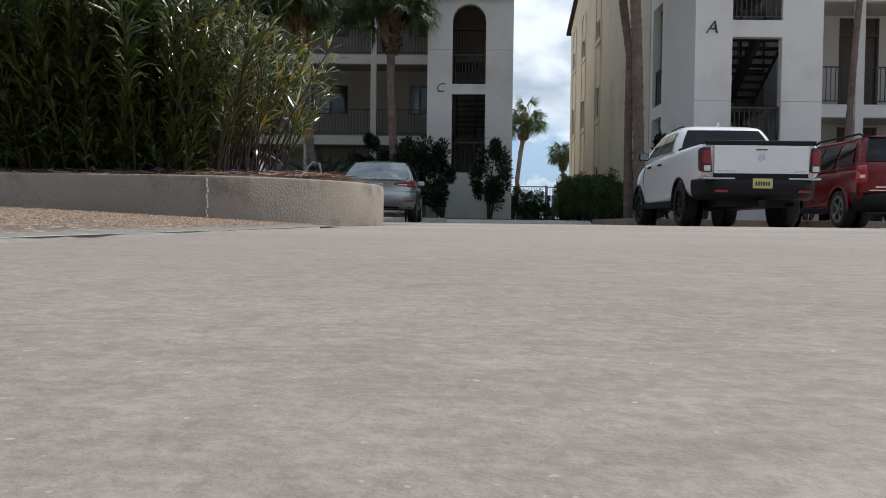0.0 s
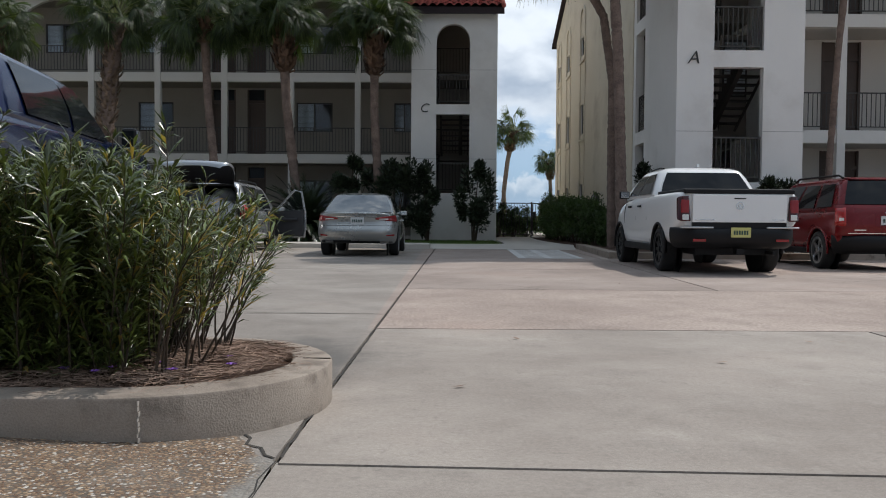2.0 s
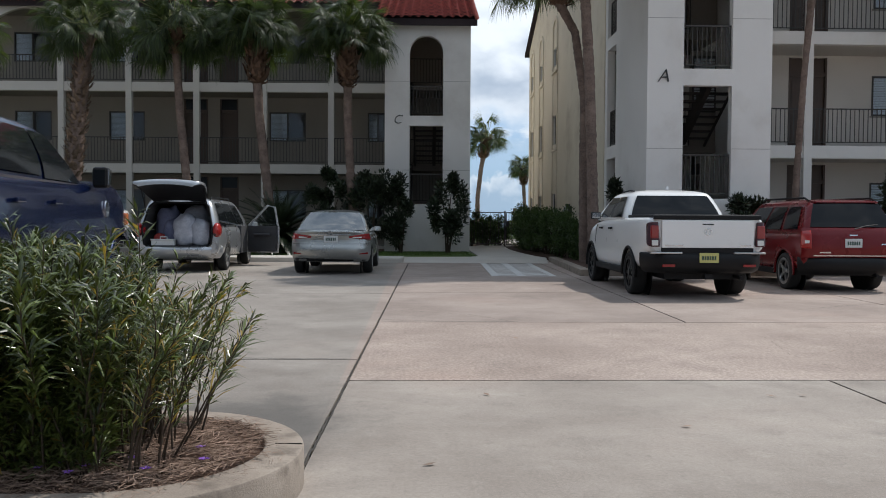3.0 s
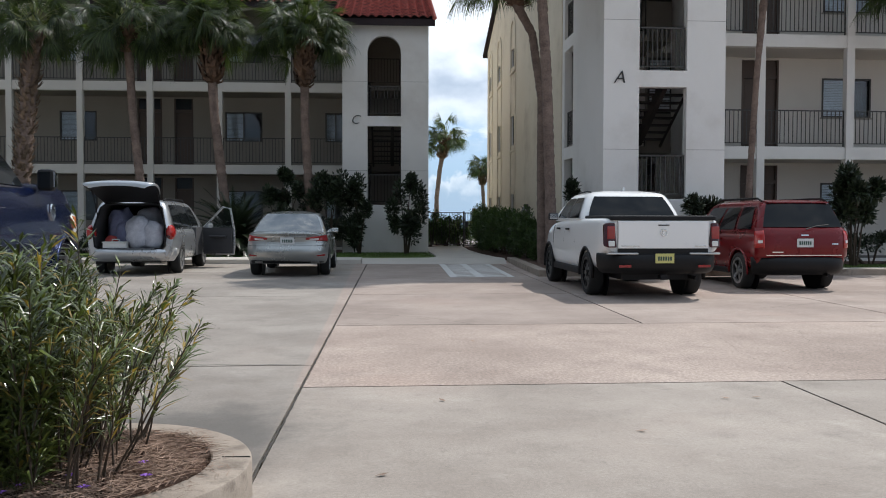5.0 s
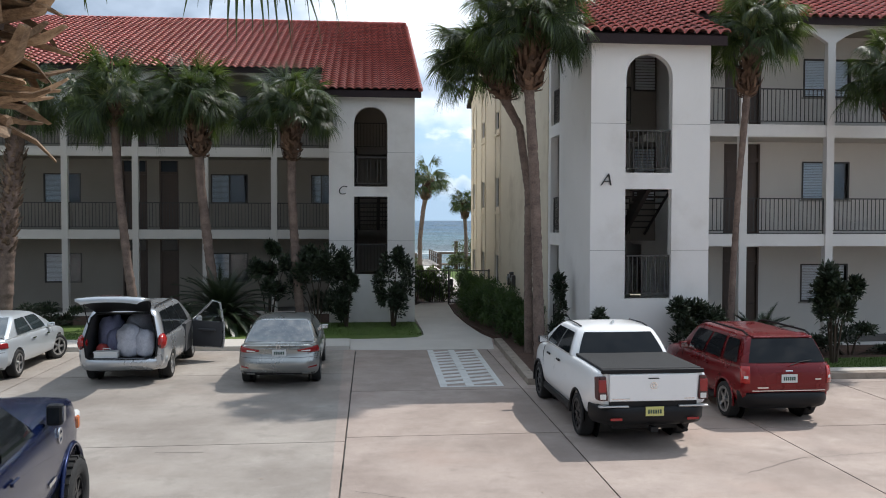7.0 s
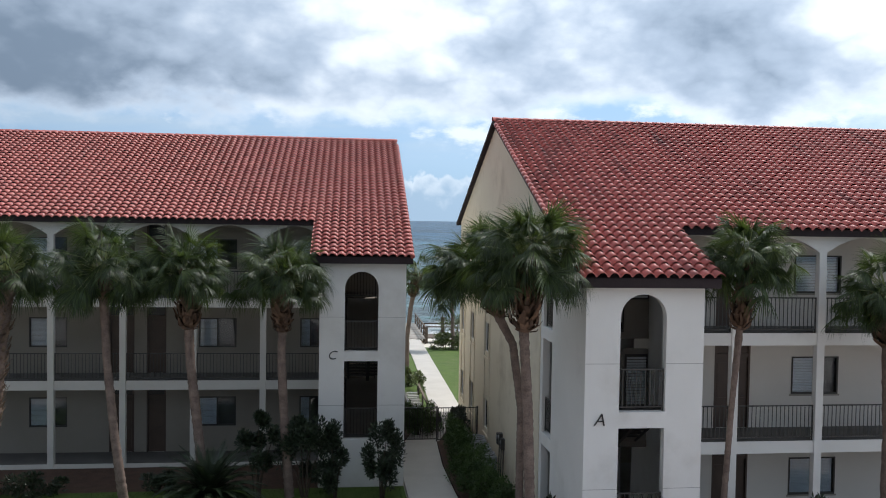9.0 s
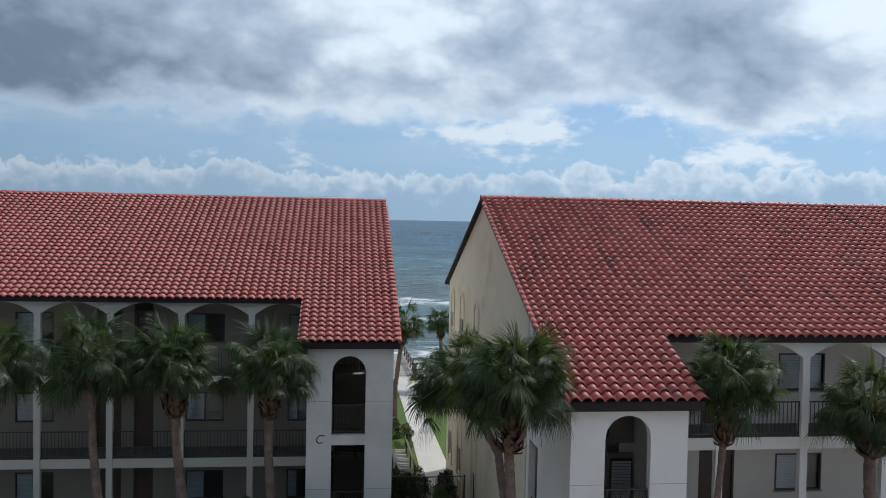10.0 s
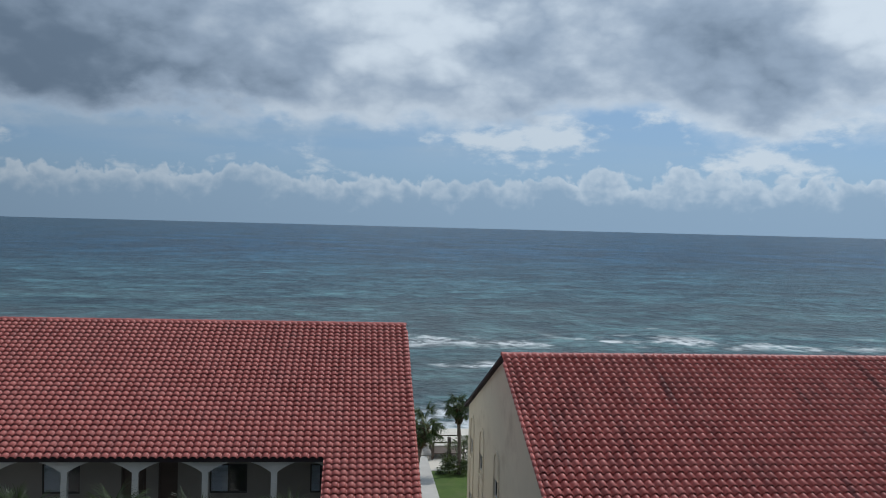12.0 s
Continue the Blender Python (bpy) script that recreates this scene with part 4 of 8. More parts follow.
        s.prism([(va, roof_z(va) - 0.14), (vb, roof_z(vb) - 0.14), (vb, roof_z(vb)), (va, roof_z(va))], lo, hi, "x")
    roof = part("roof", s, M["fascia"], b, "dark timber roof edge under red clay tiles")
    fa = Shape()
    lo, hi = sorted((gx, step))
    fa.box(lo, hi, -0.30, -0.26, 8.20, 8.43)
    lo, hi = sorted((step, far_x))
    fa.box(lo, hi, 2.66, 2.70, 9.50, 9.72)
    part("fascia", fa, M["fascia"], roof, "dark brown fascia board")
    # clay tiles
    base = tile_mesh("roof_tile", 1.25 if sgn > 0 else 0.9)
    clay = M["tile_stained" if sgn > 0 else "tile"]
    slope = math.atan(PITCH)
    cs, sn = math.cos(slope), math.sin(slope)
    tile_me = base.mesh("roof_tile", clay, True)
    rest = Shape()
    run = 0.352
    rng = random.Random(5)
    lo_x, hi_x = sorted((gx, far_x))
    ncols = int((hi_x - lo_x) / 0.305)
    count = 0
    for r in range(40):
        v = -0.33 + r * run * cs
        if v > 12.6:
            break
        for c in range(ncols):
            x = (gx + sgn * (0.16 + c * 0.305))
            if v < 2.55 and sgn * (x - step) > -0.09:
                continue
            z = roof_z(max(v, -0.33)) + 0.012 + rng.uniform(-0.004, 0.006)
            tw = rng.uniform(-0.012, 0.012)
            if sgn * (x - step) < 0 and v < 5.6 and count < 300:
                count += 1
                ob = new("tile", tile_me)
                ob.parent, ob.matrix_basis = roof, pose(x, v, z, math.degrees(slope), 0, math.degrees(tw))
            else:
                i = len(rest.v)
                ct, st = math.cos(tw), math.sin(tw)
                for px, py, pz in base.v:
                    y1, z1 = py * cs - pz * sn, py * sn + pz * cs
                    rest.v.append((x + px * ct - y1 * st, v + px * st + y1 * ct, z + z1))
                rest.f += [tuple(i + k for k in f) for f in base.f]
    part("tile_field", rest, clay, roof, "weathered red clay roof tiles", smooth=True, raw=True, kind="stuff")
    # ridge and verge rolls
    rr = Shape()
    for k in range(int((hi_x - lo_x) / 0.42)):
        x = lo_x + k * 0.42
        a = [[(x + dx, 12.7 + rad * math.cos(t), roof_z(12.7) - 0.02 + rad * math.sin(t) * 1.05) for t in [math.pi * j / 6 for j in range(7)]] for dx, rad in ((0, 0.14), (0.46, 0.12))]
        rr.rings(a, False, False)
    part("ridge_tile", rr, clay, roof, smooth=True, raw=True, kind="stuff")
    vr = Shape()
    for k in range(38):
        v = -0.33 + k * run * cs
        if v > 12.5:
            break
        vr.tube([(gx + sgn * 0.02, v, roof_z(v) + 0.055), (gx + sgn * 0.02, v + run * cs * 1.12, roof_z(v + run * cs) + 0.035)], [0.085, 0.07], 8)
    part("verge_tile", vr, clay, roof, smooth=True, raw=True, kind="stuff")
    letter(b, ch, letter_x, -0.015, 4.69 if sgn > 0 else 4.73, 0.45 if sgn > 0 else 0.46)
    return b


M["groove"] = surface("groove", (0.30, 0.28, 0.26), (0.38, 0.36, 0.33), 2, 40, 0.9, 0.0)
M["window_glass"] = glass("window_glass", (0.9, 0.95, 1.0), 0.02, 1.0)
M["stair"] = surface("stair", (0.045, 0.038, 0.034), (0.075, 0.065, 0.06), 2, 40, 0.6, 0.1)

# the block lettered C runs to the west of its tower, the block lettered A to the east
units_c = [("w", 0.1, 0.95), ("w", 3.52, 5.02), ("d", 6.33, 7.05), ("d", 7.58, 8.52), ("w", 10.17, 11.63), ("w", 14.0, 15.5), ("w", 18.0, 19.5), ("d", 21.0, 21.8), ("d", 22.8, 23.6), ("w", 25.4, 26.9)]
units_a = [("d", 2.45, 3.58), ("w", 4.98, 6.56), ("w", 9.2, 10.7), ("w", 12.4, 13.9), ("d", 15.2, 15.9), ("d", 16.9, 17.6), ("w", 19.0, 20.5), ("w", 23.0, 24.5)]
PITCH = 0.408
condo(-0.68, 31.02, -1, 30.0, "C", units_c, 0.46, "stucco_cream_shaded", 4.66, 7.90, 7.25, -0.85)
PITCH = 0.411
condo(6.17, 20.95, 1, 30.0, "A", units_a, 0.39, "stucco_half_shade", 4.61, 8.02, 7.38)

# ---------------------------------------------------------------- island, kerbs, lawns, path
def outline_island(inset, z=0.0):
    """Outline of the planted island: a straight strip with a round nose towards the lane."""
    r = 0.83 - inset
    pts = [(-6.4, 4.03 - r)]
    for k in range(25):
        a = -math.pi / 2 + math.pi * k / 24
        pts.append((-0.83 + r * math.cos(a), 4.03 + r * math.sin(a)))
    pts.append((-6.4, 4.03 + r))
    return pts


island = thing("planter_island", "low concrete kerbed island with a rounded nose", "planter")
s = Shape()
secs = [(0.0, 0.0), (0.0, 0.178), (0.004, 0.186), (0.012, 0.190), (0.178, 0.194), (0.186, 0.188), (0.19, 0.10)]
n_out = 27
for (ia, za), (ib, zb) in zip(secs, secs[1:]):
    A, B = outline_island(ia), outline_island(ib)
    for k in range(n_out - 1):
        s.face((*A[k], za), (*A[k + 1], za), (*B[k + 1], zb), (*B[k], zb))
kerb_ob = part("kerb", s, M["kerb"], island, "weathered rounded concrete kerb", smooth=True)
kerb_ob.data.shade_smooth()
kerb_ob.data.set_sharp_from_angle(angle=radians(28))
jx = Shape()
for k in range(9):
    o, q = 0.0025 * math.sin(k * 2.3), 0.0008 + 0.0012 * abs(math.sin(k * 1.7))
    jx.box(-0.601 + o - q, -0.601 + o + q, 3.1992, 3.22, 0.006 + 0.0195 * k, 0.006 + 0.0195 * k + 0.016)
part("kerb_joint", jx, M["mortar"], kerb_ob, "pale mortar joint in the kerb")
part("kerb_joint", Shape().box(-0.145, -0.014, 4.118, 4.122, 0.1, 0.1962), M["joint"], kerb_ob, "thin dark joint across the kerb")
soil = Shape()
A = outline_island(0.18)
cx = [(-6.3 + 0.28 * i) for i in range(22)]
soil.prism(A, 0.0, 0.15)
part("soil", soil, M["mulch"], island, "brown pine straw mulch")
rng = random.Random(11)
straw = Shape()
for k in range(15000):
    x = rng.uniform(-2.6, -0.19)
    y = 4.03 + rng.uniform(-0.66, 0.66)
    if x > -0.83 and (x + 0.83) ** 2 + (y - 4.03) ** 2 > 0.655 ** 2:
        continue
    h = 0.165 + 0.05 * max(0, 1 - ((y - 4.03) / 0.7) ** 2) + rng.uniform(0, 0.02)
    a, l = rng.uniform(0, 6.28), rng.uniform(0.07, 0.19)
    dx, dy, w = math.cos(a) * l / 2, math.sin(a) * l / 2, 0.0016
    t1, t2 = rng.uniform(-0.014, 0.018), rng.uniform(-0.014, 0.018)
    nx, ny = -math.sin(a) * w, math.cos(a) * w
    straw.face((x - dx - nx, y - dy - ny, h + t1), (x + dx, y + dy, h + t2), (x - dx + nx, y - dy + ny, h + t1 + 0.002))
for k in range(160):
    a = rng.uniform(-2.2, 1.2)
    q = 0.83 - rng.uniform(0.03, 0.19)
    x, y = (-0.83 + q * math.cos(a), 4.03 + q * math.sin(a)) if a > -1.57 else (-0.83 - 2.2 * (-1.57 - a), 4.03 - q)
    b, l = rng.uniform(0, 6.28), rng.uniform(0.05, 0.13)
    dx, dy, nx, ny = math.cos(b) * l / 2, math.sin(b) * l / 2, -math.sin(b) * 0.0014, math.cos(b) * 0.0014
    straw.face((x - dx - nx, y - dy - ny, 0.197), (x + dx, y + dy, 0.199), (x - dx + nx, y - dy + ny, 0.198))
part("pine_straw", straw, M["straw"], island, "loose brown pine needles", raw=True, kind="stuff")
for k in range(14):
    x, y = rng.uniform(-1.3, -0.32), rng.uniform(3.45, 3.8) + 0.25 * rng.random()
    p = Shape()
    for j in range(5):
        a = 1.2566 * j + rng.random()
        p.face((x, y, 0.225), (x + 0.012 * math.cos(a - 0.5), y + 0.016 * math.sin(a - 0.5), 0.234), (x + 0.028 * math.cos(a), y + 0.028 * math.sin(a), 0.231), (x + 0.012 * math.cos(a + 0.5), y + 0.016 * math.sin(a + 0.5), 0.234))
    tagged(new("fallen_flower", p.mesh("fallen_flower", M["petal"])), "small fallen purple flower on the mulch", "flower", "fallen flowers")

# pebbles lying proud in the apron
peb = Shape()
for k in range(9000):
    x, y = -0.19 - abs(rng.gauss(0, 0.75)), rng.uniform(0.35, 3.15)
    w = (-(x + 0.09)) / 4.5
    z = 0.003 + 0.062 * min(1.0, max(0, w) * 3.3)
    r = rng.uniform(0.0022, 0.0055)
    i = len(peb.v)
    ex, ey = r * rng.uniform(0.8, 1.5), r * rng.uniform(0.8, 1.5)
    peb.v += [(x + ex, y, z), (x, y + ey, z), (x - ex, y, z), (x, y - ey, z), (x + ex * 0.2, y, z + r * 0.8)]
    peb.f += [(i, i + 1, i + 4), (i + 1, i + 2, i + 4), (i + 2, i + 3, i + 4), (i + 3, i, i + 4)]
part("pebble", peb, M["pebble"], pavement, "small tan and white pebbles", raw=True, kind="stuff")

# ragged edge strip between apron and slab, spalled corner, hairline cracks
strip, lip = Shape(), Shape()
for k in range(150):
    y0, y1 = -2 + k * 0.03, -2 + (k + 1) * 0.03
    fade = lambda y: min(1.0, max(0.0, (2.6 - y) / 0.5))
    wd = lambda y: max(0.0, 0.0055 + 0.009 * noise.noise((0.3, y * 6, 0)) + 0.006 * noise.noise((2.3, y * 31, 0))) * fade(y)
    nick = lambda y: 0.0022 * noise.noise((5.1, y * 17, 0))
    lip.face((-0.0596 + nick(y0), y0, 0.0036), (-0.0562, y0, -0.003), (-0.0562, y1, -0.003), (-0.0596 + nick(y1), y1, 0.0036))
    lip.face((-0.064, y0, 0.0039), (-0.0596 + nick(y0), y0, 0.0036), (-0.0596 + nick(y1), y1, 0.0036), (-0.064, y1, 0.0039))
    if max(wd(y0), wd(y1)) > 0:
        strip.face((-0.0600 - wd(y0), y0, 0.0045), (-0.0600 + 0.3 * wd(y0), y0, 0.0044), (-0.0600 + 0.3 * wd(y1), y1, 0.0044), (-0.0600 - wd(y1), y1, 0.0045))
part("edge_lip", lip, M["mortar"], pavement, "worn mortar lip beside the slab")
part("edge_filler", Shape().box(-0.0615, -0.0545, -4.3, 3.06, -0.046, -0.002), M["mortar"], pavement, "pale filler beside the slab")
part("edge_strip", strip, M["edge_mortar"], pavement, "worn pale mortar edge")


def crack(pts, width, seed, name="crack", wander=0.018):
    r = random.Random(seed)
    c = Shape()
    fine = []
    for (x0, y0), (x1, y1) in zip(pts, pts[1:]):
        n = max(2, int(math.hypot(x1 - x0, y1 - y0) / 0.09))
        for k in range(n):
            u = k / n
            fine.append((x0 + (x1 - x0) * u + r.uniform(-1, 1) * wander, y0 + (y1 - y0) * u + r.uniform(-1, 1) * wander))
    fine.append(pts[-1])
    for (x0, y0), (x1, y1) in zip(fine, fine[1:]):
        d = max(1e-5, math.hypot(x1 - x0, y1 - y0))
        nx, ny = -(y1 - y0) / d * width / 2, (x1 - x0) / d * width / 2
        c.face((x0 - nx, y0 - ny, 0.0042), (x1 - nx, y1 - ny, 0.0042), (x1 + nx, y1 + ny, 0.0042), (x0 + nx, y0 + ny, 0.0042))
    part(name, c, M["joint"], road, "hairline crack in the concrete")


crack([(-0.06, 3.08), (-0.12, 3.14), (-0.2, 3.3), (-0.28, 3.46)], 0.012, 1, "crack", 0.024)
crack([(-0.06, 3.05), (-0.075, 2.85), (-0.07, 2.5), (-0.064, 2.2)], 0.006, 8, "crack", 0.008)
crack([(4.25, 6.9), (4.1, 8.0), (4.35, 9.2), (4.2, 10.4)], 0.0022, 2)
crack([(5.2, 7.1), (5.1, 8.6), (5.5, 9.7), (5.3, 10.4)], 0.002, 3)
crack([(0.3, 11.9), (1.2, 11.4), (1.75, 10.6)], 0.008, 4)
crack([(0.1, 10.8), (0.9, 10.62), (1.8, 10.6)], 0.009, 5)
crack([(-3.0, 14.2), (-2.2, 14.15)], 0.01, 6)
crack([(-1.6, 7.84), (-0.1, 7.76)], 0.012, 7)
crack([(6.2, 12.2), (7.4, 12.9), (9.0, 13.1)], 0.008, 9)
# tar-like filler in the long joint
crack([(seam(y) + 0.006, y) for y in [3.1 + 2.4 * j for j in range(10)]], 0.013, 20, "joint_filler", 0.008)

for x, y in ((3.12, 6.1), (3.35, 6.12), (1.05, 6.16), (2.2, 5.2), (4.6, 8.2), (-1.3, 10.4), (-1.0, 10.7), (-1.1, 12.6), (1.6, 9.1), (5.9, 9.4), (0.6, 4.4), (2.9, 11.6)):
    q = Shape()
    a = rng.uniform(0, 6.28)
    ca, sa = math.cos(a), math.sin(a)
    rim = [(0.045, 0.0, 0.012), (0.012, 0.015, 0.007), (-0.035, 0.004, 0.003), (0.008, -0.016, 0.008)]
    q.face(*[(x + u * ca - v * sa, y + u * sa + v * ca, z + 0.004) for u, v, z in rim])
    tagged(new("fallen_leaf", q.mesh("fallen_leaf", M["straw"])), "small dry brown leaf lying on the concrete", "leaf", "fallen leaves")

# kerb and lawn before the block lettered C
kerb_c = thing("kerb", "pale concrete kerb along the parking bays", "kerb", kind="structure")
part("kerb_stone", Shape().prism([(-40, 27.1), (0.1, 24.96), (0.1, 26.5), (-40, 28.65)], -0.08, 0.13), M["path"], kerb_c, bevel=0.015)
lawn = Shape()
tip = [(-40, 28.65), (0.1, 26.5), (1.6, 26.62)] + [(1.95 + 0.5 * math.sin(a), 27.2 - 0.55 * math.cos(a)) for a in [math.pi * k / 8 for k in range(1, 7)]] + [(2.45, 28.0), (2.42, 30.9), (-40, 30.9)]
lawn_ob = tagged(new("lawn", lawn.prism(tip, -0.08, 0.10).mesh("lawn", M["grass"])), "mown green lawn strip beside the path", "lawn", kind="structure")
tagged(new("bed", Shape().box(-40, -0.66, 30.9, 33.9, -0.08, 0.09).mesh("bed", M["mulch"])), "dark mulched planting bed by the wall", "planting bed", kind="structure")
path = Shape()
path.prism([(0.1, 26.05), (4.45, 25.75), (4.52, 26.4), (4.35, 27.4), (4.2, 30.0), (4.15, 33.4), (4.32, 37.0), (2.5, 37.0), (2.5, 28.0), (2.46, 27.3), (2.2, 26.75), (1.6, 26.6), (0.1, 26.5)], -0.08, 0.105)
path_ob = tagged(new("path", path.mesh("path", M["path"])), "pale concrete garden path through the gate", "path", kind="structure")
# the path dips to the paving in a flared ramp
foot = [(0.11, 24.98), (0.8, 24.88), (1.5, 24.78), (4.35, 24.74)]
brow = [(0.11, 26.05), (0.8, 26.0), (1.5, 25.95), (4.44, 25.75)]
dip = Shape()
for (ax, ay), (bx, by), (cx, cy), (dx, dy) in zip(foot, foot[1:], brow[1:], brow):
    dip.face((ax, ay, 0.008), (bx, by, 0.008), (cx, cy, 0.106), (dx, dy, 0.106))
    dip.face((ax, ay, 0.008), (ax, ay, -0.05), (bx, by, -0.05), (bx, by, 0.008))
dip.face((0.11, 24.98, 0.008), (0.11, 26.05, 0.106), (0.11, 26.05, -0.05), (0.11, 24.98, -0.05))
dip.face((4.35, 24.74, 0.008), (4.35, 24.74, -0.05), (4.44, 25.75, -0.05), (4.44, 25.75, 0.106))
part("ramp", dip, M["path"], path_ob, "flared concrete ramp at the foot of the path")
path2 = Shape().prism([(2.9, 37.0), (4.4, 37.0), (6.33, 43.5), (6.45, 58), (6.55, 68.5), (5.25, 68.5), (5.15, 58), (4.8, 43.5)], -0.08, 0.10)
part("path_run", path2, M["path"], path_ob)
tagged(new("lawn", Shape().box(-40, 60, 43.4, 64.5, -0.085, 0.06).mesh("lawn", M["grass"])), "bright green lawn behind the buildings", "lawn", kind="structure")
tagged(new("bed", Shape().box(2.5, 6.15, 37.0, 43.4, -0.085, 0.05).mesh("bed", M["mulch"])), "shaded planting bed beyond the gate", "planting bed", kind="structure")

# painted ramp pad with a ladder of dark slots
ramp = thing("crosswalk", "white painted ramp pad with ladder-like dark slots", "road marking", kind="structure")
padx0, padx1, pady0, pady1 = 2.21, 3.68, 19.2, 24.72
lad = Shape()
bars = [(padx0, padx0 + 0.17), (padx0 + 0.60, padx1 - 0.68), (padx1 - 0.14, padx1)]
for a, c in bars:
    lad.prism([(a, pady0), (c, pady0), (c + 0.15, pady1), (a + 0.15, pady1)], 0.0, 0.006)
step = (pady1 - pady0) / 12
for left, right, rise in ((padx0 + 0.17, padx0 + 0.60, 0.14), (padx1 - 0.68, padx1 - 0.14, 0.18)):
    for k in range(13):
        y, sh = pady0 + step * k, 0.15 * k / 12
        lo, hi = (y, y + 0.24) if k else (y, y + 0.12)
        drop = rise if k < 12 else 0.0
        lad.prism([(left + sh, lo - (drop if k else 0)), (right + sh, lo), (right + sh, min(hi, pady1)), (left + sh, min(hi, pady1) - drop * (k > 0))], 0.0, 0.006)
part("stripe", lad, M["paint"], ramp)

# kerb and bed before the block lettered A
kerb_a = thing("kerb", "pale concrete kerb round the planting bed", "kerb", kind="structure")
part("kerb_stone", Shape().prism([(4.25, 19.3), (4.55, 26.0), (4.8, 26.0), (4.52, 19.62), (40, 19.62), (40, 19.3)], -0.08, 0.15), M["kerb"], kerb_a, bevel=0.015)
part("kerb_stone", Shape().box(9.8, 40, 19.62, 20.1, -0.08, 0.14), M["path"], kerb_a)
tagged(new("bed", Shape().prism([(4.52, 19.62), (9.8, 19.62), (9.8, 20.1), (40, 20.1), (40, 24.0), (9.3, 24.0), (9.3, 20.9), (6.15, 20.9), (6.15, 37.0), (4.35, 37.0), (4.2, 33.4), (4.25, 30), (4.8, 26)], -0.08, 0.11).mesh("bed", M["mulch"])), "brown mulched bed round the tower", "planting bed", kind="structure")
lawn_a = tagged(new("lawn", Shape().box(11.2, 40, 20.1, 21.6, -0.08, 0.125).mesh("lawn", M["grass"])), "mown green lawn strip behind the kerb", "lawn", kind="structure")


# grass blades on the lawns that show
def blades(name, x0, x1, y0, y1, z, n, seed, parent):
    r = random.Random(seed)
    s = Shape()
    for k in range(n):
        x, y = r.uniform(x0, x1), r.uniform(y0, y1)
        a, h, w = r.uniform(0, 3.14), r.uniform(0.03, 0.07), 0.012
        dx, dy = math.cos(a) * w, math.sin(a) * w
        s.face((x - dx, y - dy, z), (x + dx, y + dy, z), (x + r.uniform(-0.03, 0.03), y + r.uniform(-0.03, 0.03), z + h))
    part(name, s, M["blade"], parent, "short grass blades", raw=True, kind="stuff")


blades("grass", -9, 2.3, 27.3, 30.8, 0.09, 9000, 3, lawn_ob)
blades("grass", 11.3, 20, 20.15, 21.5, 0.12, 4500, 4, lawn_a)

# iron fence and gate between the blocks
fence = thing("fence", "black iron fence with a latched gate", "fence", pose(0, 37.0, 0.1))
for x in (2.55, 4.32, 5.0, 6.1):
    part("post", Shape().box(x - 0.03, x + 0.03, -0.03, 0.03, 0, 1.55), M["rail"], fence)
for a, c, nm in ((2.58, 4.29, "panel"), (5.03, 6.07, "panel")):
    f = part("fence_rail", Shape().box(a, c, -0.015, 0.015, 1.47, 1.51), M["rail"], fence)
    part("fence_rail", Shape().box(a, c, -0.015, 0.015, 0.1, 0.14), M["rail"], fence)
    k = a + 0.08
    while k < c - 0.03:
        part("bar", Shape().box(k - 0.008, k + 0.008, -0.008, 0.008, 0.14, 1.47), M["rail"], f)
        k += 0.115
gate = part("gate", Shape().box(4.36, 4.40, -0.02, 0.02, 0.06, 1.5).box(4.93, 4.97, -0.02, 0.02, 0.06, 1.5).box(4.40, 4.93, -0.02, 0.02, 1.46, 1.5).box(4.40, 4.93, -0.02, 0.02, 0.06, 0.1), M["rail"], fence, "narrow iron gate")
for k in range(4):
    part("bar", Shape().box(4.50 + 0.11 * k - 0.008, 4.50 + 0.11 * k + 0.008, -0.008, 0.008, 0.1, 1.46), M["rail"], gate)
part("latch", Shape().box(4.38, 4.52, -0.035, -0.02, 0.86, 1.12), M["rail"], gate)

# ---------------------------------------------------------------- plants
def leaf_fan(s, hub, out, up, blade, n, droop, r, width=0.030, segs=5, spread=2.2, fold=0.45):
    """A fan leaf: narrow folded segments round a hub, tips bending down."""
    out, up = out.normalized(), up.normalized()
    side = out.cross(up).normalized()
    up = side.cross(out)
    for k in range(n):
        a = spread * (2 * (k + 0.5) / n - 1)
        d = (out * math.cos(a) + side * math.sin(a)).normalized()
        l = blade * (0.66 + 0.34 * math.cos(a * 0.6)) * r.uniform(0.8, 1.1)
        w = (side * math.cos(a) - out * math.sin(a))
        p, base = Vector(hub), len(s.v)
        dirn = (d + up * (0.30 * math.cos(a) - 0.10 - fold * abs(math.sin(a)))).normalized()
        dd = droop * r.uniform(0.5, 1.6)
        for j in range(segs + 1):
            u = j / segs
            ww = width * (0.35 + 1.1 * u if u < 0.45 else 1.1 * (1 - u) / 0.55 + 0.05)
            lift = up * (0.010 * (1 - u))
            s.v += [tuple(p - w * ww * 0.5), tuple(p + lift), tuple(p + w * ww * 0.5)]
            p = p + dirn * (l / segs)
            dirn = (dirn + Vector((0, 0, -1)) * dd * (0.15 + u * u * 1.5)).normalized()
        for j in range(segs):
            i = base + 3 * j
            s.f += [(i, i + 1, i + 4, i + 3), (i + 1, i + 2, i + 5, i + 4)]


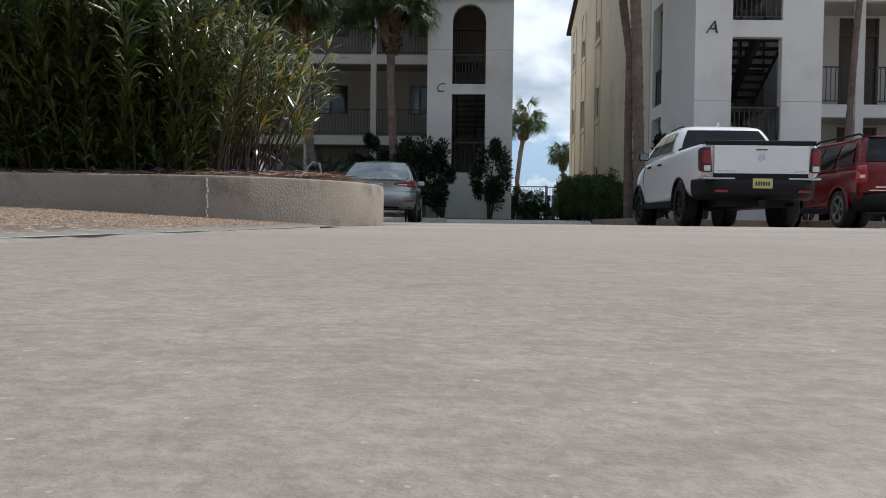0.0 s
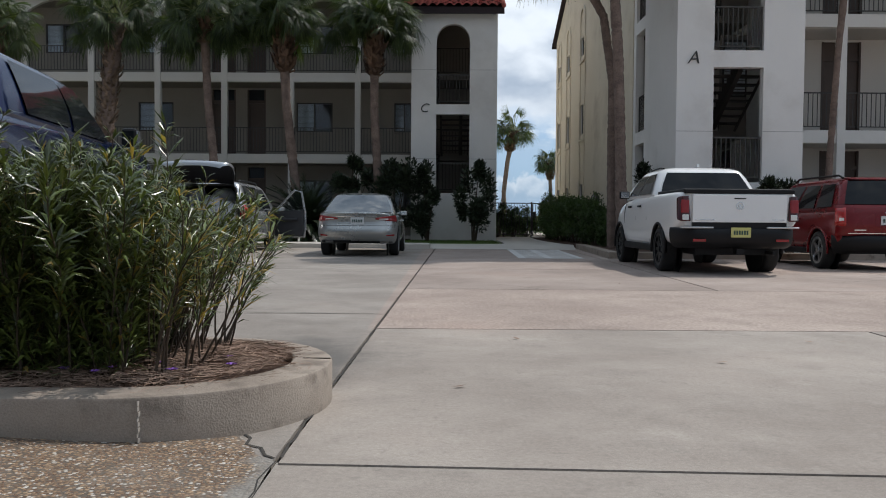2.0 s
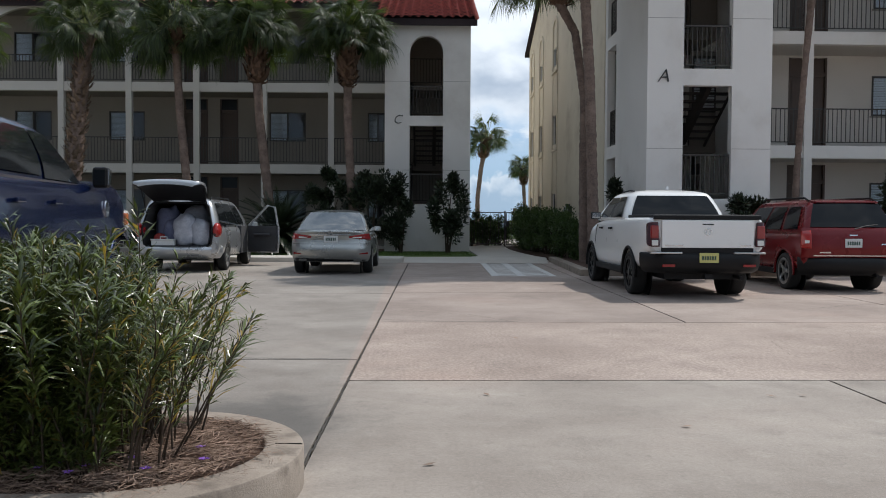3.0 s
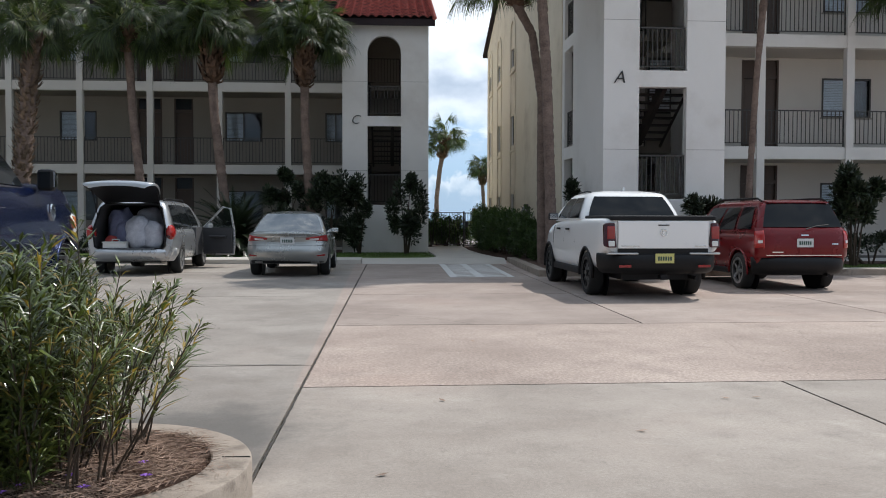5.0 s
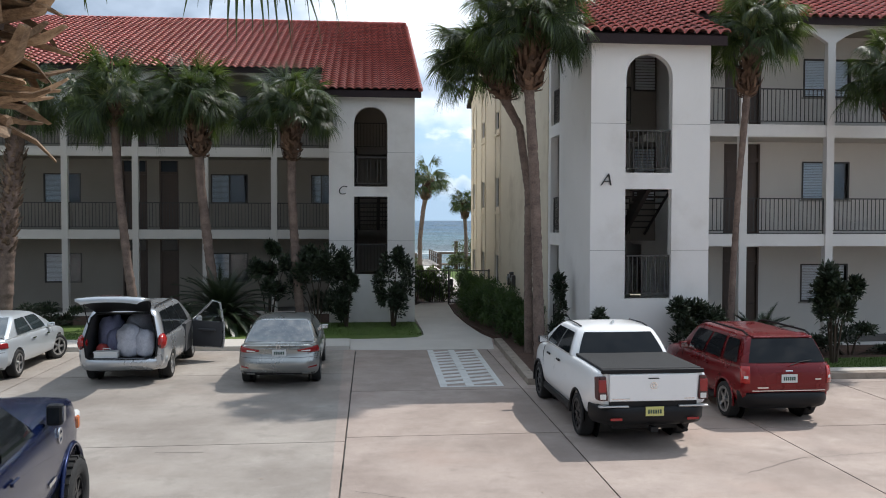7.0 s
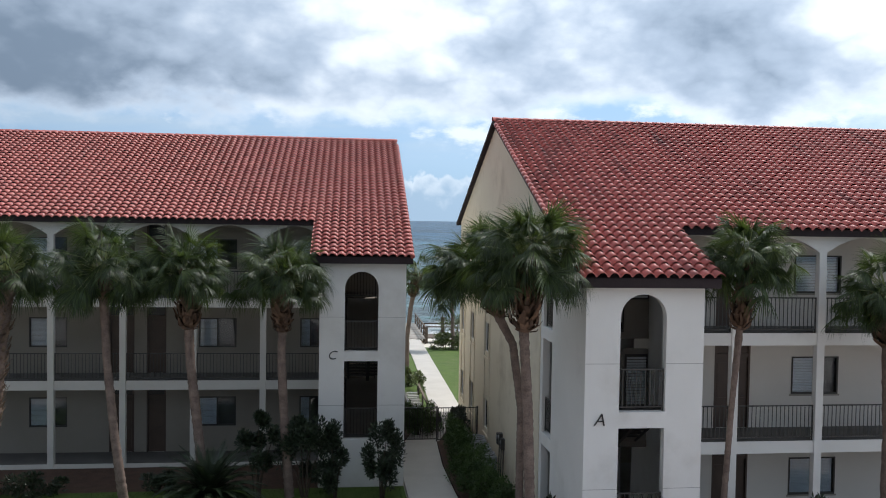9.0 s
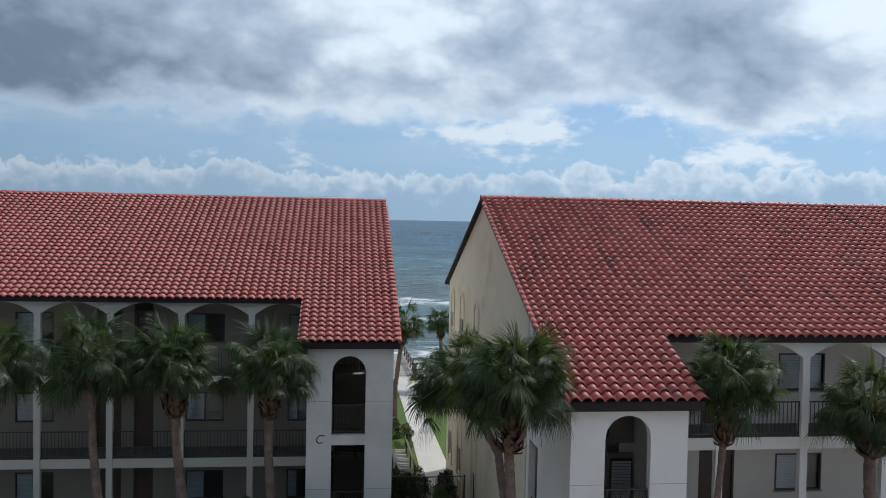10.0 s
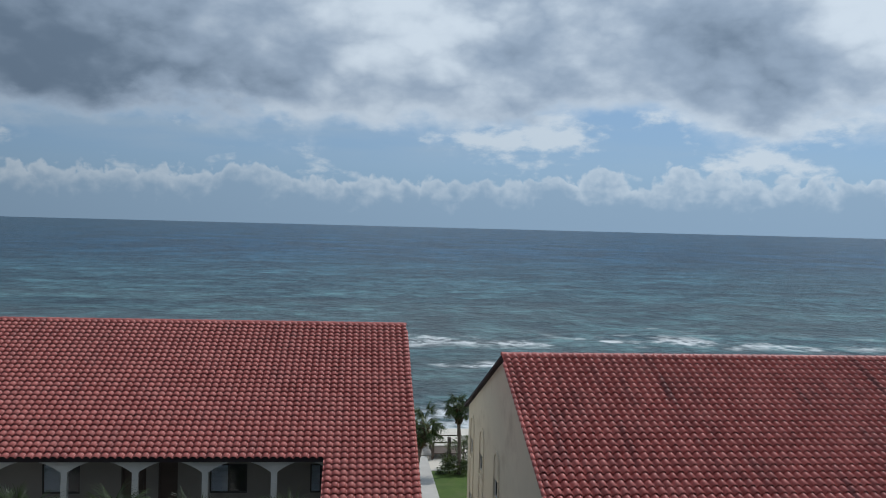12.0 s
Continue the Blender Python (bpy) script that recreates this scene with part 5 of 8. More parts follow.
def palm(name, pts, radii, crown_r, leaves, seed, label, boots=170, boot_len=1.25, group="cabbage palms", seg_leaf=38, cup=0.22, width=0.023, boot_mat="boot", boot_r=None, extra=(), low=-24, flare_out=(0.15, 0.42), lift_up=(0.25, 0.95), fan=(1.3, 2.2), blade=(0.32, 0.50), far=(0.30, 0.74), wisps=0):
    """A fan palm: ringed trunk along pts, old leaf bases below the crown, fan leaves all round."""
    r = random.Random(seed)
    t = thing(name, label, "palm", pose(*pts[0]), group)
    o = Vector(pts[0])
    pts = [Vector(p) - o for p in pts]
    # finer trunk with ring swellings
    fine, rad = [], []
    for k in range(len(pts) - 1):
        n = 30
        for j in range(n):
            u = j / n
            fine.append(pts[k].lerp(pts[k + 1], u))
            rad.append((radii[k] * (1 - u) + radii[k + 1] * u) * (0.86 + 0.04 * math.sin(j * 2.1 + k) + r.uniform(-0.06, 0.06)))
    fine.append(pts[-1])
    rad.append(radii[-1])
    part("trunk", Shape().tube(fine, rad, 12), M["bark"], t, "grey ringed palm trunk", smooth=True)
    top = pts[-1]
    axis = (pts[-1] - pts[-2]).normalized()
    bt = Shape()
    rb = boot_r or radii[-1] * 1.65
    for k in range(boots):
        a = k * 2.39996 + r.uniform(-0.2, 0.2)
        h = -boot_len * (1 - k / boots)
        d = Vector((math.cos(a), math.sin(a), 0))
        p = top + axis * h + d * rb * 0.75
        tang = Vector((-d.y, d.x, 0))
        w, l, th = r.uniform(0.030, 0.062) * rb / 0.2, r.uniform(0.18, 0.46) * rb / 0.22, 0.022
        tip = p + d * l * r.uniform(*flare_out) + tang * l * r.uniform(-0.45, 0.45) + Vector((0, 0, l * r.uniform(*lift_up)))
        mid = p.lerp(tip, 0.5) + d * 0.03 + Vector((0, 0, -0.015))
        up = Vector((0, 0, 1))
        ring = lambda c, ww, hh: [c - tang * ww - up * hh * 0.2, c - up * hh, c + tang * ww - up * hh * 0.2, c + up * hh * 0.4]
        bt.rings([ring(p - d * rb * 0.3, w * 1.2, th * 1.3), ring(mid, w * 0.9, th), ring(tip, w * r.uniform(0.25, 0.6), th * 0.5)])
    part("leaf_base", bt, M[boot_mat], t, "rust brown old leaf bases", raw=True, kind="stuff")
    green, dead, stalk = Shape(), Shape(), Shape()
    for k in range(leaves):
        a = k * 2.39996 + r.uniform(-0.45, 0.45)
        u = (k + 0.5) / leaves
        el = math.radians(84 - (84 - low) * u ** 0.75 + r.uniform(-12, 12))
        d = Vector((math.cos(a) * math.cos(el), math.sin(a) * math.cos(el), math.sin(el)))
        reach = crown_r * r.uniform(*far)
        start = top + axis * r.uniform(-0.05, 0.15)
        mid = start + d * reach * 0.55 + Vector((0, 0, 0.06 * reach))
        hub = start + d * reach + Vector((0, 0, -0.08 * reach))
        stalk.tube([start, mid, hub], [0.018, 0.014, 0.010], 5)
        out = (hub - mid).normalized()
        out = (out + Vector((r.uniform(-0.3, 0.3), r.uniform(-0.3, 0.3), -cup - r.uniform(0, 0.45)))).normalized()
        upv = Vector((r.uniform(-0.9, 0.9), r.uniform(-0.9, 0.9), 1)) if abs(out.z) < 0.85 else Vector((-d.x, -d.y, 0.3))
        old = u > 0.96 and leaves < 50 and low < 0
        leaf_fan(dead if old else green, hub, out, upv, crown_r * r.uniform(*blade), seg_leaf, (0.50 + 0.65 * u) * r.uniform(0.7, 1.4), r, fold=r.uniform(0.3, 1.2), width=width * crown_r / 1.7, spread=r.uniform(*fan))
    for hub, start, out, blade in extra:
        hub, start = Vector(hub) - o, Vector(start) - o
        stalk.tube([start, start.lerp(hub, 0.5) + Vector((0, 0, 0.07)), hub], [0.010, 0.007, 0.006], 6)
        leaf_fan(green, hub, Vector(out), Vector((r.uniform(-0.5, 0.5), -0.6, 0.8)), blade, 44, 0.95, r, width=0.024, segs=6, spread=1.8, fold=0.6)
    old_stalk = Shape()
    for k in range(wisps):
        a = r.uniform(0, 2 * math.pi)
        d = Vector((math.cos(a), math.sin(a), 0))
        start = top + d * 0.1 + Vector((0, 0, r.uniform(-0.25, 0.0)))
        reach = r.uniform(0.45, 0.95)
        line = [start + d * reach * u + Vector((0, 0, 0.30 * u - r.uniform(0.35, 0.5) * u * u)) for u in (0, 0.25, 0.5, 0.75, 1.0)]
        old_stalk.tube(line, [0.011, 0.009, 0.007, 0.005, 0.003], 4)
        for j in range(26):
            u = r.uniform(0.3, 1.0) * 4
            n = min(int(u), 3)
            p = line[n].lerp(line[n + 1], u - n)
            q = p + Vector((r.uniform(-0.11, 0.11), r.uniform(-0.11, 0.11), r.uniform(-0.20, 0.02)))
            old_stalk.tube([p, p.lerp(q, 0.5) + Vector((0, 0, 0.02)), q], [0.0035, 0.003, 0.0015], 3)
    c = part("crown", green, M["frond"], t, "grey green fan leaves", raw=True)
    part("leaf_stalk", stalk, M["stalk"], c, "pale green leaf stalks", raw=True, kind="stuff")
    if wisps:
        part("flower_stalk", old_stalk, M["old_stalk"], c, "dry yellow branching flower stalks", raw=True, kind="stuff")
    if dead.f:
        part("dead_leaves", dead, M["dead_frond"], c, "hanging dry tan leaves", raw=True)
    return t


lab = "cabbage palm with a bare trunk and fan leaves before white galleries"
palm("palm_tree", [(-7.18, 30.0, 0.05), (-7.5, 30.0, 2.4), (-7.75, 30.05, 4.8), (-7.92, 30.1, 7.75)], [0.20, 0.17, 0.16, 0.17], 2.2, 108, 1, lab, low=-34, boots=90, boot_len=0.8)
palm("palm_tree", [(-4.45, 30.0, 0.05), (-4.75, 30.0, 2.6), (-5.0, 30.0, 4.8), (-5.15, 30.0, 7.6)], [0.22, 0.19, 0.18, 0.20], 2.05, 104, 2, lab, low=-10, boots=220, boot_len=1.65, flare_out=(0.12, 0.34))
palm("palm_tree", [(-1.62, 30.0, 0.05), (-1.8, 30.0, 2.4), (-1.93, 30.0, 4.6), (-1.93, 30.0, 7.5)], [0.20, 0.18, 0.17, 0.19], 2.0, 104, 3, lab, low=-12, boots=220, boot_len=1.65, flare_out=(0.12, 0.34))
palm("palm_tree", [(-11.7, 30.4, 0.05), (-11.6, 30.4, 2.4), (-11.4, 30.4, 4.8), (-11.1, 30.4, 7.7)], [0.28, 0.30, 0.30, 0.32], 2.1, 78, 4, "cabbage palm with rough criss-cross leaf bases down its trunk", boots=330, boot_len=5.2, boot_r=0.27, boot_mat="old_boot", flare_out=(0.30, 0.55), lift_up=(0.35, 0.8))
palm("palm_tree", [(-15.2, 30.2, 0.05), (-15.3, 30.2, 3.4), (-15.3, 30.2, 7.4)], [0.22, 0.19, 0.19], 1.85, 72, 5, lab)
labA = "tall leaning cabbage palm with fan leaves beside the tower"
palm("palm_tree", [(5.12, 23.4, 0.05), (5.08, 23.4, 2.4), (5.06, 23.3, 4.6), (4.82, 23.4, 6.4), (3.84, 23.6, 8.25)], [0.15, 0.13, 0.125, 0.13, 0.18], 1.9, 116, 6, labA, low=-22)
palm("palm_tree", [(4.93, 21.1, 0.05), (4.86, 21.1, 2.4), (4.77, 21.1, 4.8), (4.62, 21.1, 7.0), (4.72, 21.05, 8.75)], [0.18, 0.155, 0.15, 0.15, 0.19], 1.95, 124, 7, labA, low=-24, boots=220, boot_len=1.7)
palm("palm_tree", [(10.08, 21.5, 0.05), (10.19, 21.5, 2.6), (10.33, 21.5, 5.0), (10.62, 21.5, 8.65)], [0.12, 0.095, 0.09, 0.13], 1.75, 92, 8, lab, low=-16, boots=200, boot_len=1.6, boot_r=0.24)
palm("palm_tree", [(15.3, 22.2, 0.05), (15.3, 22.2, 4.0), (15.15, 22.2, 7.7)], [0.20, 0.18, 0.20], 1.8, 84, 9, lab)
labB = "cabbage palm on the dune behind the buildings"
palm("palm_tree", [(4.2, 52.4, -0.05), (4.2, 52.4, 2.6), (4.4, 52.4, 4.4), (4.75, 52.4, 6.25)], [0.19, 0.16, 0.16, 0.18], 1.75, 50, 10, labB, group="dune palms", low=-30)
palm("palm_tree", [(8.55, 63.6, -0.1), (8.5, 63.6, 2.6), (8.35, 63.6, 5.1)], [0.18, 0.15, 0.17], 1.55, 50, 11, labB, group="dune palms", low=-30)
palm("palm_tree", [(-2.35, 4.15, 0.12), (-2.1, 4.17, 1.7), (-1.75, 4.2, 3.3), (-1.42, 4.22, 5.62)], [0.22, 0.20, 0.20, 0.22], 1.6, 60, 13, "leaning cabbage palm with a thick shaggy collar of leaf bases", boots=190, boot_len=1.35, boot_r=0.30, boot_mat="pale_boot", seg_leaf=46, width=0.044, low=24, cup=0.12, flare_out=(0.38, 0.72), lift_up=(-0.6, 0.4), fan=(1.5, 2.2), blade=(0.42, 0.62), far=(0.30, 0.66), wisps=16,
            extra=[((-0.20, 4.0, 5.36), (-1.25, 4.1, 5.42), (0.95, -0.25, 0.15), 0.68), ((-0.21, 4.02, 5.355), (-1.25, 4.12, 5.42), (0.75, 0.2, -0.45), 0.78)])


def shrub(name, c, radii, n, seed, label, leaf=0.09, mat="dark_leaf", stems=7, ground=0.1, lumps=9, category="shrub", group=""):
    """A leafy shrub: several stems and clumps of leaves with gaps between them."""
    r = random.Random(seed)
    t = thing(name, label, category, pose(c[0], c[1], ground), group)
    cz = c[2] - ground
    st = Shape()
    cl = []
    for k in range(lumps):
        a, e, q = r.uniform(0, 6.28), r.uniform(-0.9, 1.3), r.uniform(0.40, 1.0)
        p = Vector((math.cos(a) * math.cos(e) * radii[0] * q, math.sin(a) * math.cos(e) * radii[1] * q, cz + math.sin(e) * radii[2] * q))
        cl.append((p, r.uniform(0.18, 0.40)))
        if k < stems:
            st.tube([(p.x * 0.15, p.y * 0.15, -0.02), (p.x * 0.4, p.y * 0.4, max(0.05, p.z * 0.55)), tuple(p)], [0.03, 0.02, 0.008], 5)
    part("stem", st, M["stem"], t)
    s = Shape()
    for k in range(n):
        p, q = cl[k % lumps]
        d = Vector((r.gauss(0, 1), r.gauss(0, 1), r.gauss(0, 1))).normalized() * (r.random() ** 0.45)
        p = p + Vector((d.x * radii[0], d.y * radii[1], d.z * radii[2])) * q
        if p.z < 0.0:
            continue
        f = (d + Vector((r.uniform(-0.7, 0.7), r.uniform(-0.7, 0.7), r.uniform(-0.2, 0.8)))).normalized()
        w = f.cross(Vector((r.uniform(-1, 1), r.uniform(-1, 1), 1))).normalized()
        l, b = leaf * r.uniform(0.7, 1.3), leaf * 0.22
        i = len(s.v)
        nrm = f.cross(w)
        s.v += [tuple(p), tuple(p + f * l * 0.5 + w * b), tuple(p + f * l), tuple(p + f * l * 0.5 - w * b), tuple(p + f * l * 0.5 - nrm * b * 0.4)]
        s.f += [(i, i + 1, i + 4), (i + 1, i + 2, i + 4), (i + 2, i + 3, i + 4), (i + 3, i, i + 4)]
    part("foliage", s, M[mat], t, raw=True, kind="stuff")
    return t


def sago(c, reach, seed, n=44):
    """A low cycad: arching feather leaves from a stub of trunk."""
    r = random.Random(seed)
    t = thing("sago_palm", "dark green arching sago palm in the bed", "shrub", pose(*c), "sago palms")
    part("trunk", Shape().tube([(0, 0, -0.02), (0, 0, 0.35)], [0.2, 0.16], 10), M["boot"], t)
    s = Shape()
    for k in range(n):
        a, el = k * 2.39996, math.radians(80 - 70 * (k / n))
        d = Vector((math.cos(a) * math.cos(el), math.sin(a) * math.cos(el), math.sin(el)))
        p = Vector((0, 0, 0.35))
        l = reach * r.uniform(0.85, 1.1)
        n_l = 44
        for j in range(n_l):
            q = p + d * l / n_l
            side = d.cross(Vector((0, 0, 1))).normalized()
            w = 0.22 * math.sin(math.pi * min(1, (j + 4) / (n_l + 5))) * r.uniform(0.9, 1.1)
            for sg in (-1, 1):
                tip = q + side * sg * w + d * 0.09 + Vector((0, 0, 0.05))
                s.face(p - d * 0.012, p + d * 0.034, tip)
            p = q
            d = (d + Vector((0, 0, -0.034))).normalized()
    part("frond", s, M["dark_leaf"], t, raw=True, kind="stuff")


sago((-4.15, 28.8, 0.1), 1.95, 1, 120)
sago((10.6, 20.9, 0.1), 1.2, 2)
sago((9.9, 22.2, 0.1), 1.0, 3)
dk = "dense dark green broad-leaved shrub against the white wall"
shrub("shrub", (-2.72, 29.9, 2.0), (0.62, 0.6, 1.0), 2600, 1, dk, 0.16, group="wall shrubs")
shrub("shrub", (-1.1, 29.9, 1.6), (0.95, 0.7, 1.35), 4200, 2, dk, 0.15, lumps=14, group="wall shrubs")
shrub("shrub", (-0.05, 29.7, 1.5), (0.62, 0.55, 1.25), 3000, 3, dk, 0.15, group="wall shrubs")
shrub("shrub", (1.55, 29.6, 1.6), (0.62, 0.55, 1.4), 3200, 4, dk, 0.16, lumps=12, group="wall shrubs")
shrub("shrub", (-10.3, 30.6, 0.45), (1.2, 0.4, 0.45), 1800, 5, "low dark hedge plants along the wall", 0.12)
shrub("shrub", (-6.3, 30.8, 0.4), (0.9, 0.4, 0.4), 1400, 6, "low dark hedge plants along the wall", 0.12)
shrub("shrub", (6.3, 20.35, 1.1), (0.42, 0.4, 0.55), 1300, 7, "small round dark shrub at the tower foot", 0.14)
shrub("shrub", (8.75, 20.4, 1.15), (0.85, 0.42, 0.85), 3600, 8, "broad dark shrub behind the parked cars", 0.14, lumps=12)
shrub("shrub", (5.75, 22.6, 1.25), (0.25, 0.4, 1.1), 1200, 15, "thin climbing shrub by the tower flank", 0.14)
shrub("small_tree", (12.65, 20.9, 1.95), (0.66, 0.6, 0.95), 2600, 9, "small dark glossy-leaved tree behind the kerb", 0.18, lumps=12, category="tree")
shrub("shrub", (13.9, 22.2, 0.5), (1.6, 0.5, 0.5), 2400, 10, "low dark planting with dry tips along the wall", 0.12)
shrub("shrub", (16.5, 22.2, 0.5), (1.6, 0.5, 0.5), 1800, 16, "low dark planting with dry tips along the wall", 0.12)
hd = "clipped dark green hedge beside the path"
for k, (x, y, w, h) in enumerate(((4.85, 35.2, 0.5, 0.85), (4.75, 33.7, 0.55, 0.9), (4.75, 32.1, 0.6, 0.85), (4.92, 30.6, 0.8, 0.85), (5.0, 29.1, 0.8, 0.82), (5.1, 27.6, 0.75, 0.8), (5.3, 26.2, 0.65, 0.75), (5.4, 24.9, 0.5, 0.75))):
    shrub("hedge", (x, y, h), (w, 0.95, h), 5200, 30 + k, hd, 0.085, "hedge_leaf", lumps=30, category="hedge", group="hedge plants")
for k, (x, y, h) in enumerate(((2.95, 38.0, 0.78), (3.65, 38.2, 0.74), (4.2, 38.6, 0.66))):
    shrub("shrub", (x, y, h), (0.62, 0.6, h), 3200, 60 + k, "dark shrub beyond the iron gate", 0.10, "hedge_leaf", lumps=26, group="shrubs beyond the gate")
shrub("shrub", (4.5, 47.6, 0.6), (0.36, 1.6, 0.6), 2400, 64, "yellow green shrub at the path edge", 0.10, "leaf", lumps=20, ground=0.05)
shrub("shrub", (5.6, 39.2, 0.7), (0.5, 1.2, 0.6), 1800, 41, "dark shrub beyond the iron gate", 0.12)
for k, (x, y, w, h) in enumerate(((9.5, 66, 2.2, 1.3), (12.5, 67, 2.2, 1.2), (3.6, 62, 1.3, 1.0), (3.4, 56, 0.9, 0.7), (3.8, 50, 0.8, 0.6), (15.5, 67, 2.4, 1.3), (8.0, 63.6, 1.4, 0.8), (1.0, 66, 2.4, 1.2), (-4.0, 67, 3.0, 1.2))):
    shrub("dune_shrub", (x, y, h * 0.8), (w, 1.2, h), 2400, 50 + k, "green dune scrub at the lawn edge", 0.16, "leaf", lumps=14, ground=-0.05)


# oleander in the island
def oleander(cx, cy, n_stems, seed):
    r = random.Random(seed)
    t = thing("oleander", "dense oleander bush with narrow leaves and bare lower stems", "shrub", pose(cx, cy, 0.14))
    st, green, old = Shape(), Shape(), Shape()
    for k in range(n_stems):
        bx = r.uniform(-1.9, 0.84)
        if bx > 0.3 and r.random() < 0.4:
            bx = r.uniform(-1.9, 0.3)
        by = r.uniform(-0.42, 0.42)
        edge = max(0.0, (bx - 0.35) / 0.55)
        h = r.uniform(0.70, 1.1) * (1 - 0.22 * edge) * (1 - 0.10 * max(0, bx))
        sprig = r.random() < 0.10
        h *= r.uniform(1.08, 1.2) if sprig else 1.0
        lean = Vector((0.07 * bx + 0.22 * edge + r.gauss(0, 0.13), 0.55 * by + r.gauss(0, 0.13), 1.0)).normalized()
        pts, p, d = [], Vector((bx * 0.82, by, 0)), lean
        m = 9
        for j in range(m):
            pts.append(p.copy())
            p = p + d * h / (m - 1)
            d = (d + Vector((r.gauss(0, 0.085) + 0.01 * edge, r.gauss(0, 0.085), 0.02))).normalized()
        st.tube(pts, [0.006 - 0.0005 * j for j in range(m)], 5)
        bare = r.uniform(0.0, 0.10) if edge < 0.3 else r.uniform(0.32, 0.6)
        bare = r.uniform(0.3, 0.5) if sprig else bare
        steps = int(h * (1 - bare) / (0.018 if edge < 0.4 and not sprig else 0.034))
        for q in range(steps):
            u = bare + (1 - bare) * (q + r.random()) / steps
            f = u * (m - 1)
            i0 = min(m - 2, int(f))
            base = pts[i0].lerp(pts[i0 + 1], f - i0)
            ax = (pts[i0 + 1] - pts[i0]).normalized()
            for w3 in range(3):
                a = r.uniform(0, 6.283)
                sd = Vector((math.cos(a), math.sin(a), 0))
                dirn = (ax * r.uniform(0.3, 1.9) + sd).normalized()
                l = r.uniform(0.10, 0.175) * (0.7 if u > 0.93 else 1.0)
                wv = dirn.cross(ax).normalized() * r.uniform(0.0058, 0.0100) * (1 - 0.45 * edge)
                mid = base + dirn * l * 0.5
                tip = base + dirn * l + Vector((0, 0, -l * r.uniform(0.0, 0.5)))
                tgt = old if (r.random() < 0.02 + 0.22 * edge + (0.08 if sprig else 0)) else green
                i = len(tgt.v)
                tgt.v += [tuple(base), tuple(mid + wv), tuple(tip), tuple(mid - wv), tuple(mid - dirn.cross(wv).normalized() * 0.002)]
                tgt.f += [(i, i + 1, i + 4), (i + 1, i + 2, i + 4), (i + 2, i + 3, i + 4), (i + 3, i, i + 4)]
    part("stem", st, M["stem"], t, "thin bare brown stems", raw=True, kind="stuff")
    part("foliage", green, M["leaf"], t, "narrow green leaves", raw=True, kind="stuff")
    part("yellowing_leaves", old, M["old_leaf"], t, "yellowed narrow leaves", raw=True, kind="stuff")


oleander(-1.25, 4.03, 560, 3)
oleander(-3.6, 4.03, 150, 4)

# ---------------------------------------------------------------- by the gate and on the dune
for k, (x, y) in enumerate(((5.66, 34.5), (5.64, 33.3), (5.64, 32.1))):
    u = thing("condenser_unit", "grey outdoor air conditioning unit with a round fan guard", "air conditioner", pose(x, y, 0.1), "condenser units")
    part("casing", Shape().box(-0.38, 0.38, -0.38, 0.38, 0.0, 0.78), M["unit"], u, bevel=0.03)
    part("grille", Shape().disc((0, 0, 0.8), 0.0, 0.33, 24, "z", 0.03), M["rail"], u)
    part("guard", Shape().disc((0, 0, 0.83), 0.30, 0.36, 24, "z", 0.04).box(-0.3, 0.3, -0.012, 0.012, 0.82, 0.84).box(-0.012, 0.012, -0.3, -0.012, 0.82, 0.84).box(-0.012, 0.012, 0.012, 0.3, 0.82, 0.84), M["unit"], u)
for k, y in enumerate((31.0, 31.4, 31.8)):
    u = thing("meter_box", "dark utility meter box on the gable wall", "meter box", pose(6.17, y, 1.35 + 0.1 * (k % 2)), "utility boxes")
    part("box", Shape().box(-0.16, 0.0, -0.12, 0.12, 0, 0.42), M["rail"], u, bevel=0.012)
    part("conduit", Shape().tube([(-0.06, 0, 0.0), (-0.06, 0, -1.2)], 0.02, 6), M["rail"], u)
    part("dial", Shape().disc((-0.17, 0, 0.26), 0.0, 0.075, 16, "x", 0.04), M["unit"], u)

# chair rack beside the path behind the gate
rack = thing("chair_rack", "dark timber rack beside the path holding folded chairs", "rack", pose(3.9, 43.4, 0.06))
for x in (-0.5, 0.42):
    for y in (-2.3, 0.0, 2.3):
        part("post", Shape().box(x - 0.04, x + 0.04, y - 0.04, y + 0.04, 0, 0.8), M["stair"], rack)
    part("rail", Shape().box(x - 0.05, x + 0.05, -2.4, 2.4, 0.8, 0.88), M["wood"] if x > 0 else M["stair"], rack)
part("base", Shape().box(-0.46, 0.38, -2.3, 2.3, 0.10, 0.14), M["stair"], rack)
for k in range(5):
    ch = thing("folded_chair", "pale folded beach chair leaning in the rack", "chair", pose(3.86, 41.7 + 0.85 * k, 0.2, 50, 0, 0), "folded chairs")
    part("frame", Shape().tube([(-0.27, 0, 0), (-0.27, 0, 0.85), (0.27, 0, 0.85), (0.27, 0, 0)], 0.02, 6), M["crate_white"], ch)
    for z in (0.18, 0.36, 0.54, 0.72):
        part("slat", Shape().box(-0.25, 0.25, -0.01, 0.01, z, z + 0.09), M["crate_white"], ch)

